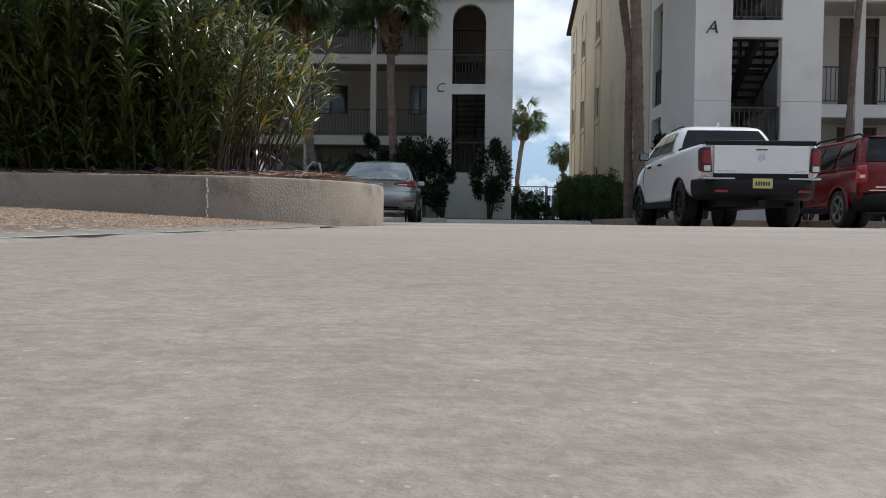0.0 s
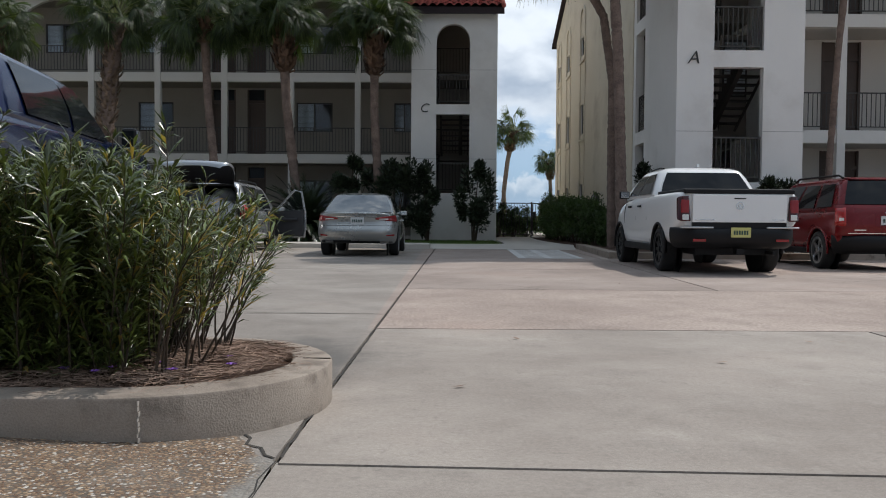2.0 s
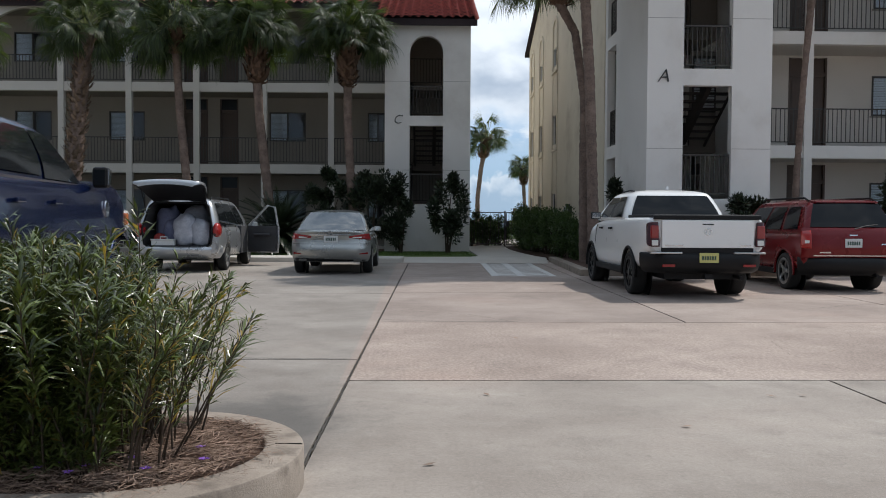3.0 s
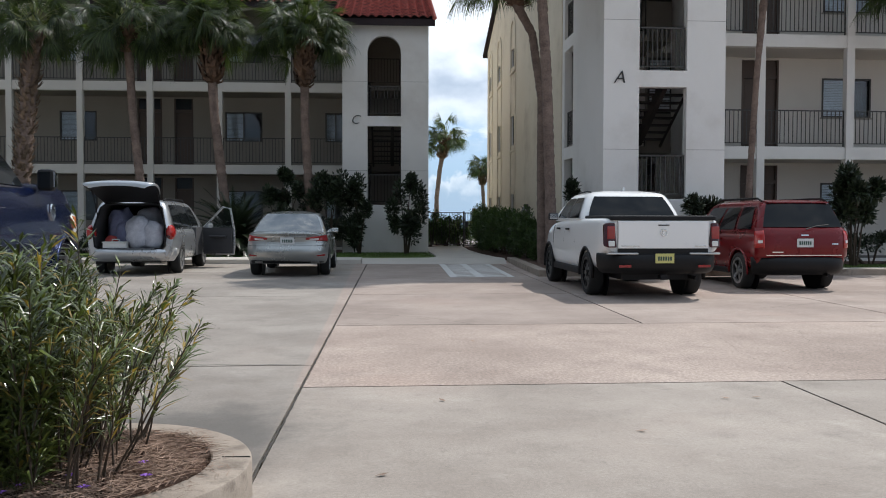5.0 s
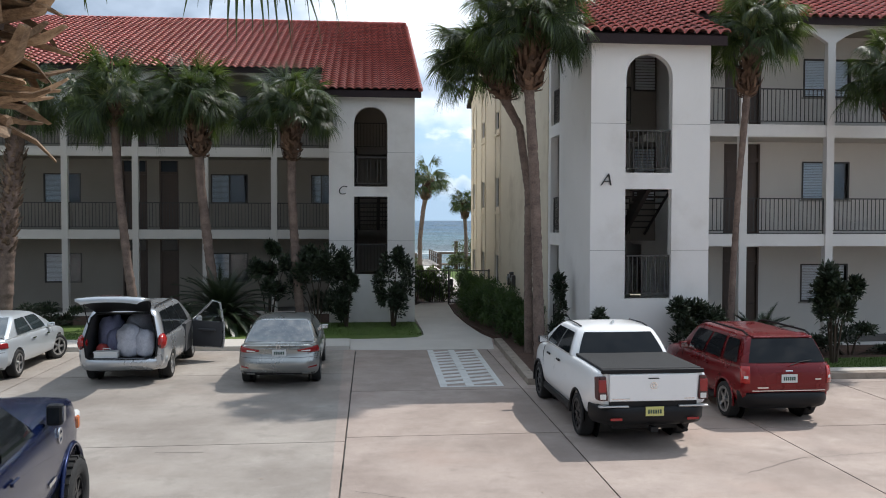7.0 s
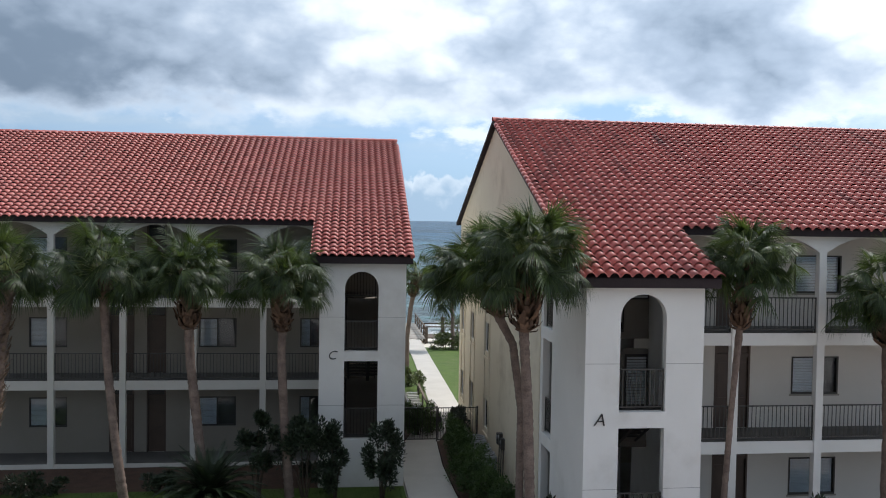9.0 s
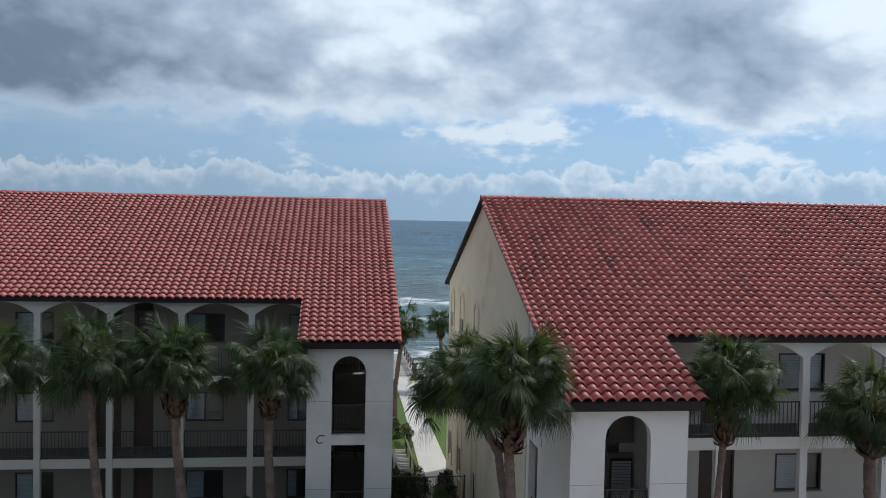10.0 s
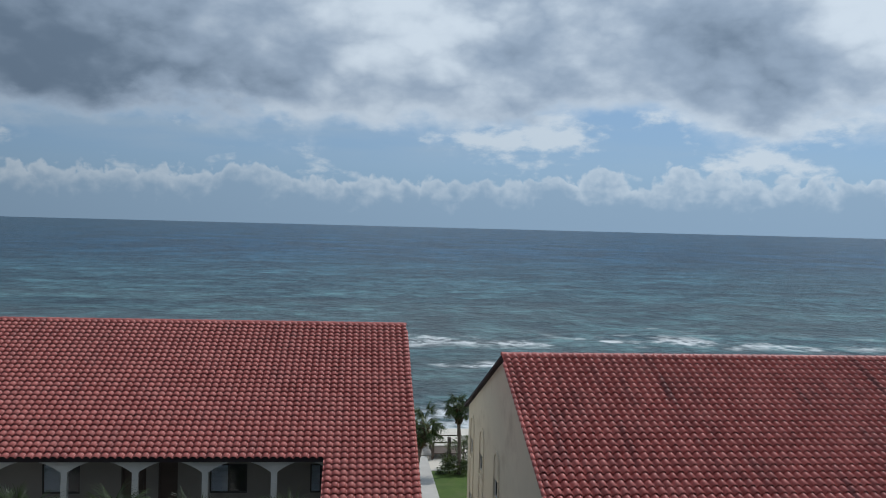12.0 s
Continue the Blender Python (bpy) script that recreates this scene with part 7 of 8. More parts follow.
for sg in (-1, 1):
    a, b = sorted((sg * 0.752, sg * 0.965))
    l = wrap_lamp(t, sg, 0.765, 0.968, 0.85, 1.26, 0.0, 0.2, "smoked_lamp", "dark edged red and clear tail lamp")
    part("lens", Shape().box(min(sg * 0.795, sg * 0.925), max(sg * 0.795, sg * 0.925), 0.0, 0.06, 0.99, 1.20), M["red_lamp"], l, bevel=0.015)
    a, b = sorted((sg * 0.80, sg * 0.905))
    part("reverse_lamp", Shape().box(a, b, -0.004, 0.05, 0.875, 0.965), M["clear_lamp"], l, bevel=0.012)
    part("reflector", Shape().box(min(sg * 0.55, sg * 0.75), max(sg * 0.55, sg * 0.75), -0.075, -0.05, 0.54, 0.58), M["red_lamp"], t)
bump = Tail([(0.43, 0.10, 0.90, 0.30), (0.47, 0.0, 0.96, 0.40), (0.54, -0.05, 0.99, 0.46), (0.66, -0.055, 0.998, 0.48), (0.73, -0.045, 0.996, 0.46), (0.755, 0.0, 0.99, 0.42), (0.76, 0.12, 0.96, 0.30)], 8)
bp = part("bumper", bump.skin(), M["black_trim"], t, "black rounded rear bumper", smooth=True)
part("valance", Shape().box(-0.74, 0.74, 0.01, 0.08, 0.75, 0.845), M["black_trim"], t)
for sg in (-1, 1):
    a, b = sorted((sg * 0.42, sg * 0.93))
    part("step_pad", Shape().box(a, b, -0.035, 0.06, 0.745, 0.775), M["chrome_dull"], bp, "pale metal step pad", bevel=0.012)
plate(t, 0, -0.055, 0.685, "plate_green")
part("tow_bar", Shape().box(-0.06, 0.06, -0.06, 0.1, 0.34, 0.42), M["black_trim"], bp)
part("exhaust", Shape().tube([(0.55, -0.02, 0.36), (0.55, 0.5, 0.36)], 0.035, 10), M["black_trim"], body)
handle_pair(body, (2.55, 3.35), 0.985, 1.13, "black_trim")
door_lines(body, (2.05, 2.95, 3.95), 0.985, 0.5, 1.26)
mirror_pair(shell, 3.72, 0.93, 1.37, "black_trim")
for sg in (-1, 1):
    part("sill", Shape().box(min(sg * 0.90, sg * 0.985), max(sg * 0.90, sg * 0.985), 1.75, 3.9, 0.33, 0.45), M["black_trim"], body, bevel=0.02)
    part("roof_rail", Shape().tube([(sg * 0.64, 2.2, 1.815), (sg * 0.64, 2.5, 1.835), (sg * 0.62, 3.2, 1.825)], 0.014, 6), M["black_trim"], shell)
flare(0.985, (1.22, 4.40), 0.375, 0.432, 0.475, "black_trim", body, 0.375)
part("aerial_fin", Shape().prism([(2.25, 1.85), (2.42, 1.85), (2.27, 1.91)], -0.02, 0.02, "x"), M["white_paint"], shell)

# red sport utility car
cab = Cabin(1.06, 1.64, 0.08, 0.34, 3.25, 2.62, 0.84, 0.66, 0.03)
panes = [("side_window", cab.side(0.10, 0.30, 0.12, 0.84, sg, 0.10, 0.30)) for sg in (-1, 1)] + [("side_window", cab.side(0.34, 0.58, 0.10, 0.84, sg)) for sg in (-1, 1)] + [("side_window", cab.side(0.61, 0.84, 0.10, 0.84, sg, 0.61, 0.90)) for sg in (-1, 1)] + [("rear_window", cab.end(False, 0.20, 0.93, 0.075)), ("windscreen", cab.end(True, 0.06, 0.92))]
st = [(0.12, 0.46, 1.02, 0.82), (0.14, 0.42, 1.06, 0.86), (0.4, 0.34, 1.07, 0.875), (1.2, 0.32, 1.06, 0.88), (2.4, 0.30, 1.05, 0.88), (3.2, 0.32, 1.05, 0.875), (3.8, 0.34, 1.0, 0.86), (4.2, 0.4, 0.94, 0.80), (4.38, 0.46, 0.85, 0.74)]
t, body, shell = basic("suv", "dark red boxy sport utility car with roof rails", pose(8.30, 14.95, 0), "red_paint", st, cab, (0.90, 3.53), 0.345, 0.22, 0.765, "rim", 5, panes)
gate = Tail([(0.62, 0.05, 0.872, 0.13), (0.66, 0.02, 0.876, 0.14), (0.80, 0.012, 0.878, 0.14), (1.00, 0.018, 0.874, 0.14), (1.10, 0.035, 0.862, 0.15), (1.16, 0.075, 0.845, 0.16)], 9)
bump = Tail([(0.30, 0.16, 0.82, 0.20), (0.35, 0.03, 0.86, 0.28), (0.43, -0.035, 0.885, 0.32), (0.55, -0.045, 0.888, 0.33), (0.61, -0.02, 0.886, 0.32), (0.635, 0.05, 0.87, 0.26)], 5)
tg = part("tailgate", gate.skin(), M["red_paint"], t, "dark red tailgate", smooth=True)
bp = part("bumper", bump.skin(), M["black_trim"], t, "black rounded rear bumper", smooth=True)
part("bumper_strip", gate.patch(-0.70, 0.70, (0.655, 0.655), (0.672, 0.672), 0.012, 18, 1), M["chrome"], bp)
for sg in (-1, 1):
    l = part("tail_lamp", gate.patch(sg * 0.735, sg * 0.882, (0.79, 0.80), (1.115, 1.10), 0.012, 10, 4), M["bright_lamp"], tg, "tall red tail lamp", smooth=True)
    part("reverse_lamp", gate.patch(sg * 0.765, sg * 0.825, (0.885, 0.885), (0.935, 0.935), 0.018, 6, 2), M["clear_lamp"], l)
    part("roof_rail", Shape().tube([(sg * 0.62, 0.45, 1.65), (sg * 0.62, 0.62, 1.705), (sg * 0.62, 2.3, 1.71), (sg * 0.61, 2.5, 1.66)], 0.02, 6), M["black_trim"], shell, "black roof rail")
part("spoiler", Shape().prism([(0.27, 1.615), (0.28, 1.64), (0.62, 1.672), (0.62, 1.64)], -0.58, 0.58, "x"), M["red_paint"], shell, bevel=0.01)
for bx0, bx1, bz in ((-0.60, -0.40, 0.71), (0.50, 0.62, 0.86), (-0.07, 0.07, 1.02)):
    part("badge", gate.patch(bx0, bx1, (bz, bz), (bz + 0.022, bz + 0.022), 0.010, 3, 1), M["chrome"], tg, "thin chrome badge bar")
plate(t, 0.0, 0.008, 0.89, "plate_white")
part("plate_recess", gate.patch(-0.24, 0.24, (0.79, 0.79), (0.995, 0.995), 0.004, 8, 2), M["red_paint"], tg)
part("exhaust", Shape().tube([(0.45, 0.0, 0.30), (0.45, 0.4, 0.32)], 0.03, 10), M["black_trim"], body)
part("wiper", Shape().tube([(0.0, -0.02, 1.14), (0.22, 0.02, 1.2), (0.45, 0.05, 1.22)], 0.01, 5), M["black_trim"], shell)
handle_pair(body, (1.75, 2.55), 0.872, 0.93, "red_paint")
door_lines(body, (1.25, 2.12, 3.05), 0.872, 0.42, 1.05)
mirror_pair(shell, 2.85, 0.82, 1.12, "red_paint", 0.18, 0.14)
for sg in (-1, 1):
    part("sill", Shape().box(min(sg * 0.8, sg * 0.875), max(sg * 0.8, sg * 0.875), 1.35, 3.05, 0.27, 0.38), M["black_trim"], body, bevel=0.02)
flare(0.868, (0.90, 3.53), 0.345, 0.398, 0.44, "red_paint", body, 0.345)


def sedan(at, mat, label, steer=0, spokes=10):
    cab = Cabin(0.97, 1.45, 0.46, 1.36, 3.62, 2.62, 0.85, 0.64, 0.09)
    panes = [("side_window", cab.side(0.20, 0.50, 0.10, 0.84, sg, 0.08, 0.42)) for sg in (-1, 1)] + [("side_window", cab.side(0.53, 0.80, 0.10, 0.84, sg, 0.47, 0.86)) for sg in (-1, 1)] + [("rear_window", cab.end(False, 0.10, 0.95, 0.07)), ("windscreen", cab.end(True, 0.06, 0.94))]
    st = [(0.32, 0.36, 0.975, 0.86), (0.34, 0.32, 0.985, 0.88), (0.42, 0.30, 0.99, 0.89), (1.0, 0.28, 0.985, 0.905), (2.2, 0.24, 0.96, 0.91), (3.4, 0.25, 0.955, 0.91), (4.0, 0.28, 0.90, 0.90), (4.5, 0.32, 0.80, 0.84), (4.82, 0.40, 0.66, 0.70)]
    t, body, shell = basic("sedan", label, at, mat, st, cab, (1.06, 3.88), 0.335, 0.22, 0.80, "rim", spokes, panes, steer=steer, glazing="sedan_glass")
    tail = Tail([(0.30, 0.16, 0.83, 0.22), (0.36, 0.045, 0.875, 0.32), (0.46, -0.015, 0.902, 0.38), (0.58, -0.03, 0.908, 0.40), (0.66, -0.01, 0.906, 0.38), (0.71, 0.035, 0.903, 0.36), (0.80, 0.055, 0.90, 0.35), (0.90, 0.05, 0.885, 0.35), (0.955, 0.01, 0.86, 0.36), (0.985, -0.012, 0.83, 0.38), (0.998, 0.01, 0.80, 0.37), (1.004, 0.20, 0.78, 0.25), (1.008, 0.60, 0.76, 0.05)])
    part("rear_panel", tail.skin(), M[mat], t, "rounded boot lid and bumper in body colour", smooth=True)
    part("boot_gap", tail.patch(-0.86, 0.86, (0.700, 0.705), (0.708, 0.713), 0.003, 24, 1), M["black_trim"], t)
    part("diffuser", tail.patch(-0.80, 0.80, (0.305, 0.32), (0.375, 0.345), 0.008, 20, 2), M["black_trim"], t, "dark lower bumper panel", smooth=True)
    return t, body, shell, tail


# grey saloon
t, body, shell, tail = sedan(pose(-1.45, 19.3, 0), "grey_paint", "metallic grey saloon car with wide red tail lamps")
for sg in (-1, 1):
    l = part("tail_lamp", tail.patch(sg * 0.42, sg * 0.905, (0.845, 0.80), (0.885, 0.955), 0.012, 20, 4), M["red_lamp"], t, "pointed red tail lamp", smooth=True)
    part("lens", tail.patch(sg * 0.47, sg * 0.80, (0.875, 0.905), (0.885, 0.925), 0.017, 12, 1), M["bright_lamp"], l)
    part("reverse_lamp", tail.patch(sg * 0.50, sg * 0.70, (0.848, 0.842), (0.862, 0.872), 0.017, 8, 1), M["clear_lamp"], l)
    part("reflector", tail.patch(sg * 0.66, sg * 0.84, (0.47, 0.475), (0.492, 0.515), 0.008, 8, 2), M["red_lamp"], t)
    part("exhaust", tail.patch(sg * 0.52, sg * 0.70, (0.315, 0.32), (0.365, 0.36), 0.02, 6, 2), M["rim"], body, "flat bright tail pipe finisher")
part("trim_bar", tail.patch(-0.46, 0.46, (0.895, 0.895), (0.918, 0.918), 0.016, 20, 1), M["chrome"], t)
part("plate_recess", tail.patch(-0.42, 0.42, (0.745, 0.745), (0.888, 0.888), 0.003, 16, 3), M["grey_paint"], t)
part("emblem", Shape().disc((0, -0.008, 0.955), 0.035, 0.05, 20, "y", 0.012), M["chrome"], body, "small chrome ring emblem")
plate(t, 0.02, 0.045, 0.815, "plate_white")
handle_pair(body, (2.0, 2.95), 0.90, 0.83)
door_lines(body, (1.55, 2.45, 3.4), 0.90, 0.34, 0.95)
mirror_pair(shell, 3.2, 0.83, 1.02, "grey_paint", 0.18, 0.12)

# silver saloon farther along
t, body, shell, tail = sedan(pose(-8.72, 20.35, 0), "ice_paint", "pale silver saloon car with its front wheels turned", steer=-24, spokes=5)
for sg in (-1, 1):
    part("tail_lamp", tail.patch(sg * 0.34, sg * 0.905, (0.80, 0.79), (0.90, 0.93), 0.012, 20, 4), M["red_lamp"], t, "red tail lamp", smooth=True)
handle_pair(body, (2.0, 2.95), 0.90, 0.83)
door_lines(body, (1.55, 2.45, 3.4), 0.90, 0.34, 0.95)
mirror_pair(shell, 3.2, 0.83, 1.02, "ice_paint", 0.18, 0.12)

# minivan with its tailgate and one front door open
cab = Cabin(1.06, 1.72, 0.06, 0.30, 4.25, 3.15, 0.93, 0.72, 0.03)
cut = [Shape().rings([[(sx * w, y, z) for sx, y in ((-1, -0.4), (1, -0.4), (1, 1.9), (-1, 1.9))] for w, z in ((0.70, 0.60), (0.77, 0.66), (0.81, 1.00), (0.79, 1.12), (0.69, 1.56), (0.60, 1.645))])]
panes = [("side_window", cab.side(0.06, 0.315, 0.06, 0.88, sg, 0.09, 0.315)) for sg in (-1, 1)] + [("side_window", cab.side(0.325, 0.60, 0.06, 0.88, sg)) for sg in (-1, 1)] + [("side_window", cab.side(0.61, 0.82, 0.10, 0.84, sg, 0.61, 0.88)) for sg in (-1, 1)] + [("windscreen", cab.end(True, 0.06, 0.92))]
st = [(0.05, 0.42, 1.02, 0.89), (0.07, 0.38, 1.06, 0.95), (0.4, 0.34, 1.07, 0.985), (1.4, 0.30, 1.06, 0.995), (2.6, 0.28, 1.05, 0.995), (3.6, 0.28, 1.05, 0.99), (4.3, 0.32, 0.98, 0.96), (4.8, 0.36, 0.84, 0.86), (5.08, 0.45, 0.70, 0.72)]
van_at = pose(-5.08, 20.05, 0, 0, 0, 1.5)
t, body, shell = basic("minivan", "silver minivan with raised tailgate and open passenger door", van_at, "champagne_paint", st, cab, (1.05, 4.08), 0.335, 0.22, 0.86, "rim", 5, panes, cuts=cut)
bay = Shape()
y0, y1 = 0.05, 1.88
wall = [(0.69, 0.615), (0.765, 0.66), (0.80, 1.00), (0.78, 1.12), (0.68, 1.55), (0.59, 1.635)]
ring = [(x, z) for x, z in wall] + [(-x, z) for x, z in wall[::-1]]
bay.rings([[(x, y0 + (0.22 * max(0.0, z - 1.06) / 0.57), z) for x, z in ring], [(x, y1, z) for x, z in ring]], True, False)
bay.face(*[(x, y1, z) for x, z in ring])
part("seal", Shape().tube([(x * 1.012, y0 - 0.012 + (0.22 * max(0.0, z - 1.06) / 0.57), z + 0.004) for x, z in ring + ring[:1]], 0.022, 6), M["black_trim"], body, "black rubber seal round the opening", smooth=True)
part("cargo_bay", bay, M["cabin"], body, "dark open cargo bay")
bump = Tail([(0.32, 0.16, 0.90, 0.24), (0.37, 0.02, 0.955, 0.34), (0.45, -0.06, 0.985, 0.40), (0.54, -0.085, 0.992, 0.42), (0.60, -0.06, 0.99, 0.41), (0.625, -0.01, 0.975, 0.38), (0.63, 0.10, 0.94, 0.26)])
part("bumper", bump.skin(), M["champagne_paint"], t, "rounded silver rear bumper", smooth=True)
part("bumper_pad", bump.patch(-0.62, 0.62, (0.606, 0.606), (0.62, 0.62), 0.006, 16, 1), M["black_trim"], t)
for sg in (-1, 1):
    l = part("tail_lamp", egg((sg * 0.885, 0.20, 0.985), (0.110, 0.22, 0.19)), M["bright_lamp"], t, "rounded red tail lamp", smooth=True)
    part("reverse_lamp", egg((sg * 0.87, 0.045, 0.90), (0.045, 0.055, 0.05), 10, 6), M["smoked_lamp"], l, smooth=True)
    part("roof_rail", Shape().tube([(sg * 0.66, 0.55, 1.73), (sg * 0.66, 0.7, 1.775), (sg * 0.66, 2.7, 1.78), (sg * 0.64, 2.9, 1.74)], 0.018, 6), M["black_trim"], shell)
lid = [(0.28, 1.745, 0.60), (0.10, 1.84, 0.66), (-0.12, 1.945, 0.72), (-0.40, 2.045, 0.765), (-0.68, 2.115, 0.785), (-0.86, 2.14, 0.77), (-0.97, 2.135, 0.72), (-1.02, 2.11, 0.64), (-1.03, 2.075, 0.60)]


def lid_rows(drop, inset, a=0, b=9):
    """Rows across the raised tailgate, arched from side to side."""
    out = []
    for y, z, w in lid[a:b]:
        w -= inset
        out.append([(w * u, y + 0.05 * u * u, z - drop - 0.055 * abs(u) ** 2.5) for u in [k / 10 - 1 for k in range(21)]])
    return out


top, under = lid_rows(0.0, 0.0), lid_rows(0.055, 0.01)
sh = Shape().rings(top, False, False)
sh.rings([top[0] + [r[-1] for r in top[1:]] + top[-1][::-1][1:] + [r[0] for r in top[::-1][1:-1]], under[0] + [r[-1] for r in under[1:]] + under[-1][::-1][1:] + [r[0] for r in under[::-1][1:-1]]], True, False)
hatch = part("tailgate", sh, M["champagne_paint"], t, "raised silver tailgate", smooth=True)
part("tailgate_window", Shape().rings(lid_rows(-0.006, 0.13, 1, 4), False, False), M["car_glass"], hatch, smooth=True)
part("tailgate_lining", Shape().rings(lid_rows(0.057, 0.015), False, False), M["black_trim"], hatch, "black inner lining", smooth=True)
part("brake_lamp", Shape().box(-0.20, 0.20, -0.90, -0.70, 2.135, 2.155), M["smoked_lamp"], hatch, bevel=0.008)
part("tailgate_label", Shape().box(-0.13, 0.13, -0.97, -0.90, 2.045, 2.062), M["plate_white"], hatch, "pale sticker under the tailgate")
for sg in (-1, 1):
    part("strut", Shape().tube([(sg * 0.72, 0.14, 1.32), (sg * 0.70, -0.40, 1.96)], 0.014, 6), M["black_trim"], hatch)
dr = tagged(new("front_door"), "open passenger door seen from its dark inner side")
dr.parent = t
dr.matrix_basis = pose(0.985, 3.72, 0, 0, 0, 62)
part("door_skin", Shape().prism([(-0.03, 0.34), (-1.02, 0.34), (-1.06, 0.62), (-1.05, 1.06), (-0.03, 1.06)], 0.0, 0.05, "x"), M["champagne_paint"], dr, bevel=0.015)
part("door_lining", Shape().prism([(-0.06, 0.38), (-0.99, 0.38), (-1.02, 0.62), (-1.01, 1.07), (-0.06, 1.07)], -0.06, -0.001, "x"), M["cabin"], dr, "dark door lining", bevel=0.015)
part("window_frame", Shape().tube([(0.0, -1.03, 1.06), (-0.03, -0.95, 1.58), (-0.035, -0.72, 1.63), (0.0, -0.06, 1.08)], 0.030, 6), M["champagne_paint"], dr)
part("door_glass", Shape().prism([(-0.10, 1.07), (-1.0, 1.07), (-0.93, 1.56), (-0.72, 1.60)], -0.02, -0.012, "x"), M["window_glass"], dr)
part("armrest", Shape().box(-0.12, -0.06, -0.85, -0.3, 0.80, 0.87), M["cabin"], dr, bevel=0.02)
part("mirror", Shape().box(0.0, 0.22, -0.2, -0.08, 1.02, 1.18), M["champagne_paint"], dr, bevel=0.03)
part("door_opening", Shape().box(0.90, 0.999, 2.72, 3.68, 0.36, 1.08), M["cabin"], body)


def sack(name, label, at, r, mat, seed, category="bag", group="bags in the minivan"):
    """A soft crumpled bag."""
    s = Shape()
    rings = []
    nz, n = 9, 18
    for k in range(nz + 1):
        f = math.pi * k / nz
        ring = []
        for j in range(n):
            a = 2 * math.pi * j / n
            d = Vector((math.sin(f) * math.cos(a), math.sin(f) * math.sin(a), -math.cos(f)))
            q = 1 + 0.22 * noise.noise(d * 2.1 + Vector((seed * 3.1, 0, 0))) + 0.08 * noise.noise(d * 6 + Vector((0, seed, 0)))
            e = 0.8
            v = Vector([math.copysign(abs(c) ** e, c) for c in d]) * q
            ring.append((v.x * r[0], v.y * r[1], max(-r[2] * 0.86, v.z * r[2]) + r[2] * 0.86))
        rings.append(ring)
    s.rings(rings)
    ob = new(name, s.mesh(name, M[mat], True))
    ob.matrix_basis = van_at @ pose(*at, 0, 0, seed * 40)
    return tagged(ob, label, category, group)


sack("laundry_bag", "bulging pale laundry bag in the cargo bay", (0.12, 0.42, 0.62), (0.31, 0.27, 0.41), "bag", 1)
sack("laundry_bag", "bulging pale laundry bag in the cargo bay", (0.47, 0.36, 0.62), (0.21, 0.24, 0.34), "bag", 2)
sack("laundry_bag", "bluish soft bag in the cargo bay", (-0.22, 0.70, 0.62), (0.24, 0.28, 0.34), "bag_blue", 3)
sack("laundry_bag", "bluish soft bag in the cargo bay", (-0.38, 0.85, 0.62), (0.29, 0.30, 0.50), "bag_blue", 4)
sack("laundry_bag", "bulging pale laundry bag in the cargo bay", (0.22, 1.1, 0.62), (0.38, 0.30, 0.52), "bag", 5)
sack("red_bag", "small red bag in the cargo bay", (-0.52, 0.45, 0.62), (0.13, 0.13, 0.16), "bag_red", 6)
box_ob = thing("storage_box", "white lidded plastic box in the cargo bay", "box", van_at @ pose(-0.36, 0.22, 0.62), "")
part("body", Shape().box(-0.26, 0.26, -0.13, 0.13, 0, 0.13), M["crate"], box_ob, bevel=0.015)
part("lid", Shape().box(-0.275, 0.275, -0.145, 0.145, 0.13, 0.16), M["crate"], box_ob, bevel=0.01)
part("handle", Shape().tube([(-0.08, 0, 0.16), (-0.08, 0, 0.21), (0.08, 0, 0.21), (0.08, 0, 0.16)], 0.012, 6), M["crate"], box_ob)

# lifted dark blue pickup
cab = Cabin(1.60, 2.15, 0.45, 0.7, 3.45, 2.48, 0.96, 0.76, 0.04)
panes = [("side_window", cab.side(0.17, 0.53, 0.10, 0.86, sg, 0.15, 0.70)) for sg in (-1, 1)] + [("side_window", cab.side(0.55, 0.925, 0.06, 0.86, sg, 0.72, 0.955)) for sg in (-1, 1)] + [("rear_window", cab.end(False, 0.10, 0.86)), ("windscreen", cab.end(True, 0.06, 0.92))]
st = [(-0.60, 0.82, 1.58, 0.93), (-0.58, 0.78, 1.62, 0.99), (-0.2, 0.72, 1.63, 1.01), (1.5, 0.70, 1.63, 1.01), (2.6, 0.64, 1.64, 1.01), (3.8, 0.62, 1.67, 1.01), (4.6, 0.64, 1.70, 1.01), (5.15, 0.68, 1.63, 0.99), (5.42, 0.74, 1.48, 0.94), (5.55, 0.80, 1.32, 0.88)]
t, body, shell = basic("pickup_truck", "lifted dark blue pickup truck on knobby tyres", pose(-3.56, 5.68, 0, 0, 0, 6.5), "blue_paint", st, cab, (0.75, 4.78), 0.475, 0.42, 0.885, "dark_rim", 8, panes, knobby=True, well=1.30, steer=-3)
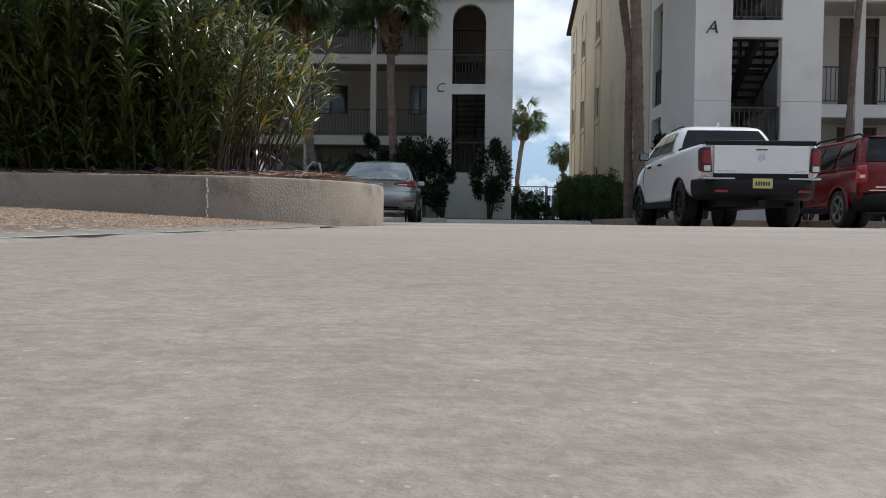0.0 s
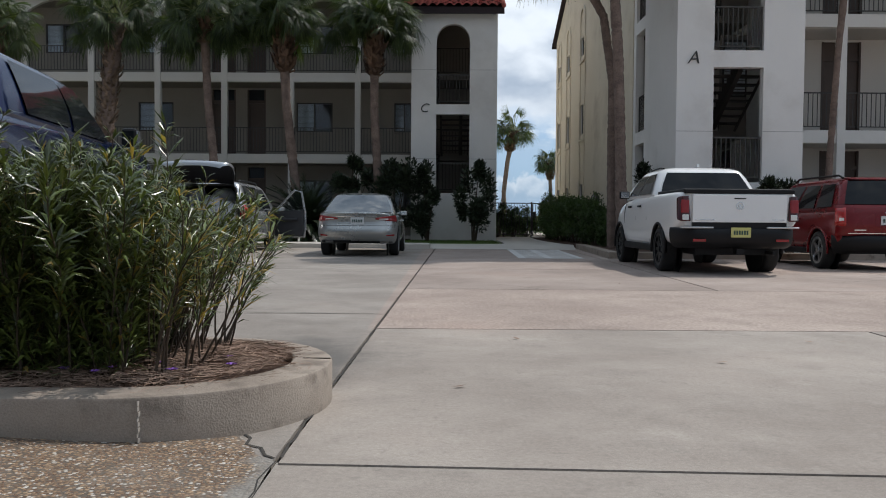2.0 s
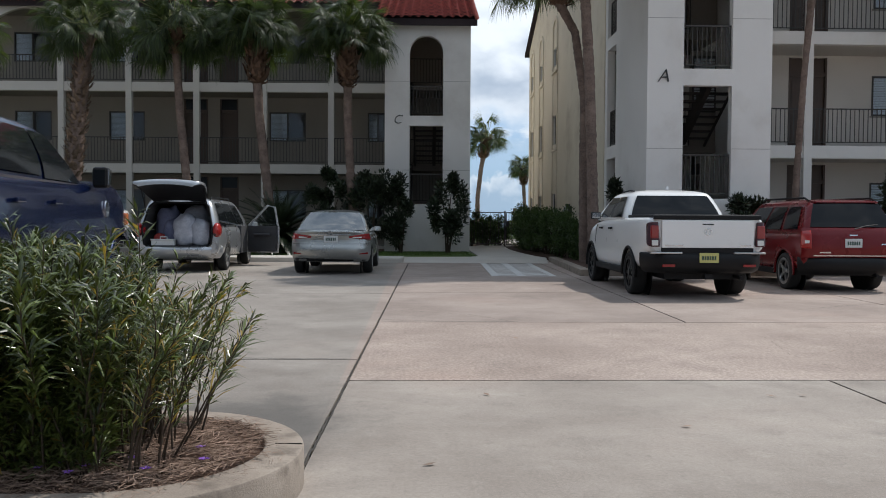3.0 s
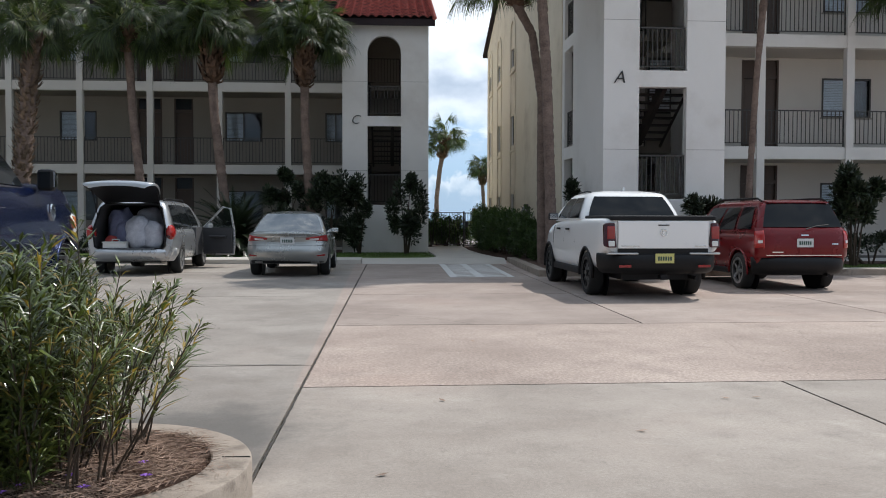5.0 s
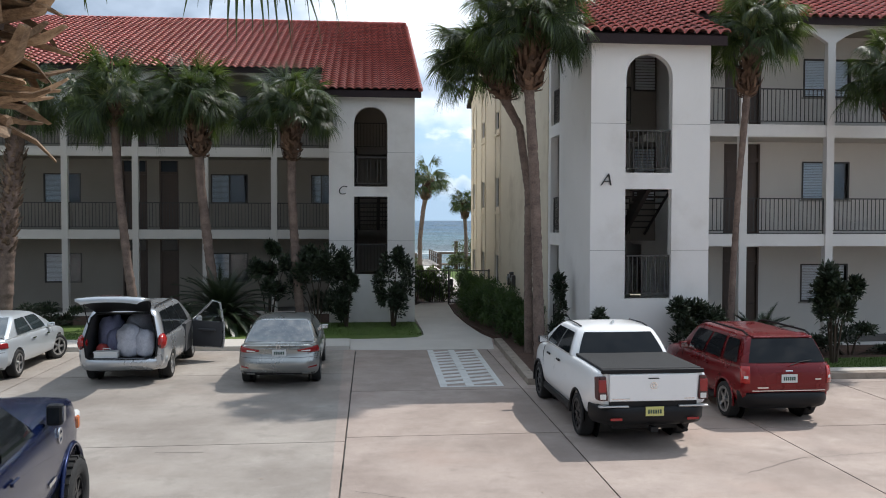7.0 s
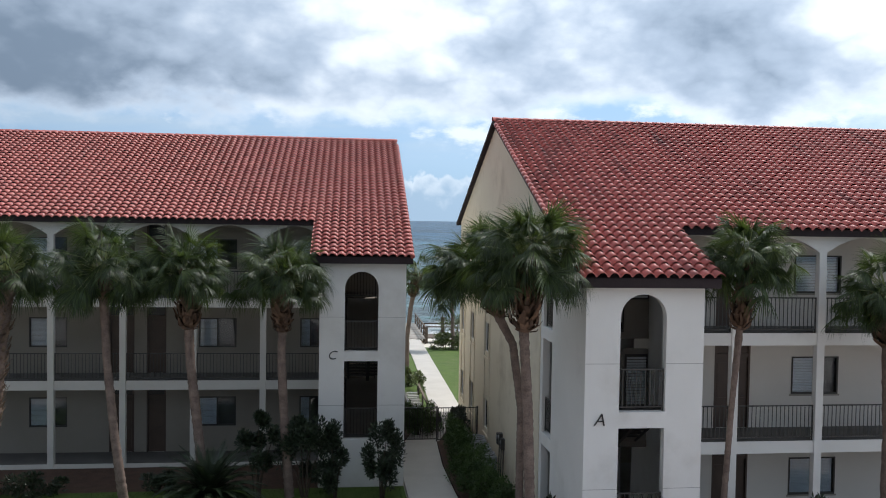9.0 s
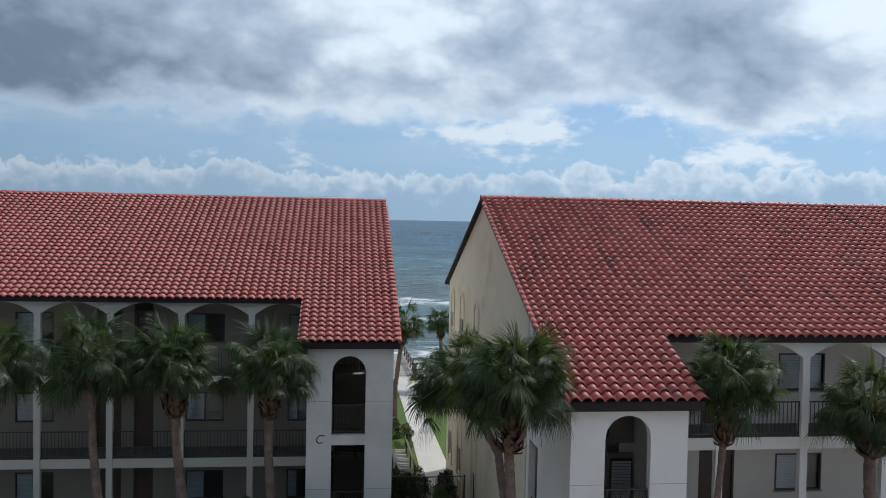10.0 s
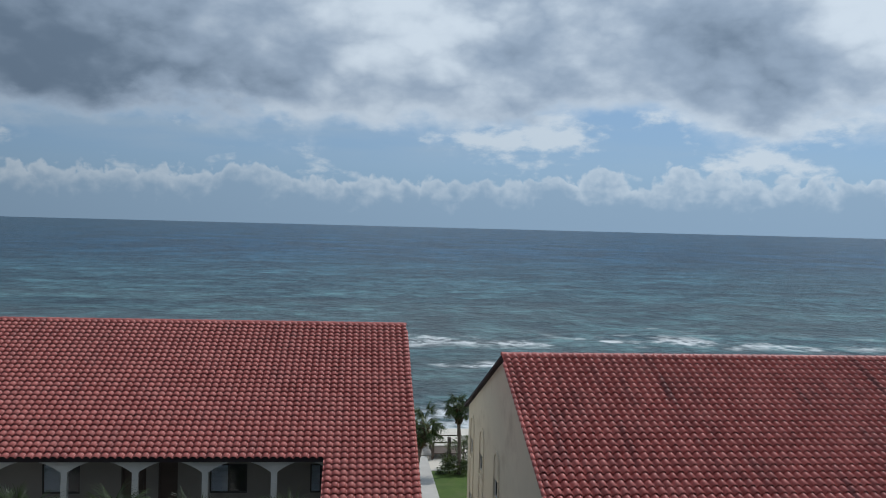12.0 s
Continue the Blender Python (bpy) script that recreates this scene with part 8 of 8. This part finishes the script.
for sg in (-1, 1):
    n = 20
    for ya in (0.75, 4.78):
        sec = []
        for k in range(n + 1):
            a = math.pi * (0.02 + 0.98 * k / n)
            c, s_ = math.cos(a), math.sin(a)
            sec.append([(sg * x, ya + r_ * c, 0.475 + r_ * s_) for x, r_ in ((0.97, 0.62), (1.03, 0.62), (1.03, 0.645), (0.995, 0.67))])
        part("wheel_arch", Shape().rings(sec), M["blue_paint"], body, smooth=True)
    part("head_lamp", Shape().box(min(sg * 0.62, sg * 0.95), max(sg * 0.62, sg * 0.95), 5.28, 5.57, 1.12, 1.38), M["clear_lamp"], t, bevel=0.04)
    part("marker_lamp", Shape().box(min(sg * 0.90, sg * 0.985), max(sg * 0.90, sg * 0.985), 5.28, 5.40, 1.18, 1.34), M["amber_lamp"], t, bevel=0.03)
    a, b = sorted((sg * 1.0, sg * 1.014))
    part("fender_badge", Shape().disc((sg * 1.008, 4.14, 1.38), 0.070, 0.095, 20, "x", 0.016).box(a, b, 4.09, 4.19, 1.36, 1.40), M["chrome"], body, "oval chrome badge without lettering")
    part("door_badge", Shape().box(a, b, 3.60, 3.90, 0.94, 0.985), M["chrome"], body, "thin chrome badge bar")
    part("step_bar", Shape().tube([(sg * 0.98, 2.1, 0.56), (sg * 1.05, 2.3, 0.54), (sg * 1.05, 3.95, 0.54), (sg * 0.98, 4.1, 0.56)], 0.04, 8), M["black_trim"], body)
    part("tail_lamp", Shape().box(min(sg * 0.82, sg * 1.0), max(sg * 0.82, sg * 1.0), -0.64, -0.48, 1.05, 1.45), M["red_lamp"], t, bevel=0.02)
    a, b = sorted((sg * 0.97, sg * 1.14))
    m = part("mirror", Shape().box(a, b, 3.64, 3.78, 1.60, 1.83), M["black_trim"], shell, "large black towing mirror", bevel=0.035)
    part("mirror_glass", Shape().box(a + 0.03, b - 0.03, 3.632, 3.641, 1.63, 1.80), M["car_glass"], m)
    part("mirror_rim", Shape().box(min(sg * 1.135, sg * 1.15), max(sg * 1.135, sg * 1.15), 3.66, 3.77, 1.64, 1.80), M["chrome"], m)
part("grille", Shape().box(-0.58, 0.58, 5.50, 5.62, 1.02, 1.36), M["chrome"], t, bevel=0.02)
part("bumper", Shape().prism([(-0.98, 5.28), (-0.95, 5.5), (-0.7, 5.68), (0.7, 5.68), (0.95, 5.5), (0.98, 5.28)], 0.66, 0.94), M["black_trim"], t, bevel=0.03)
part("bed_floor", Shape().box(-0.86, 0.86, -0.45, 0.38, 1.55, 1.685), M["black_trim"], t)
for ya in (0.75, 4.78):
    part("axle", Shape().tube([(-0.8, ya, 0.475), (0.8, ya, 0.475)], 0.06, 8), M["black_trim"], body)
part("shock", Shape().tube([(0.62, 4.9, 0.5), (0.55, 4.95, 1.1)], 0.04, 8), M["rim"], body)
handle_pair(body, (1.25, 2.25), 1.005, 1.42, "blue_paint")
door_lines(body, (1.0, 2.05, 3.45), 1.004, 0.66, 1.62)
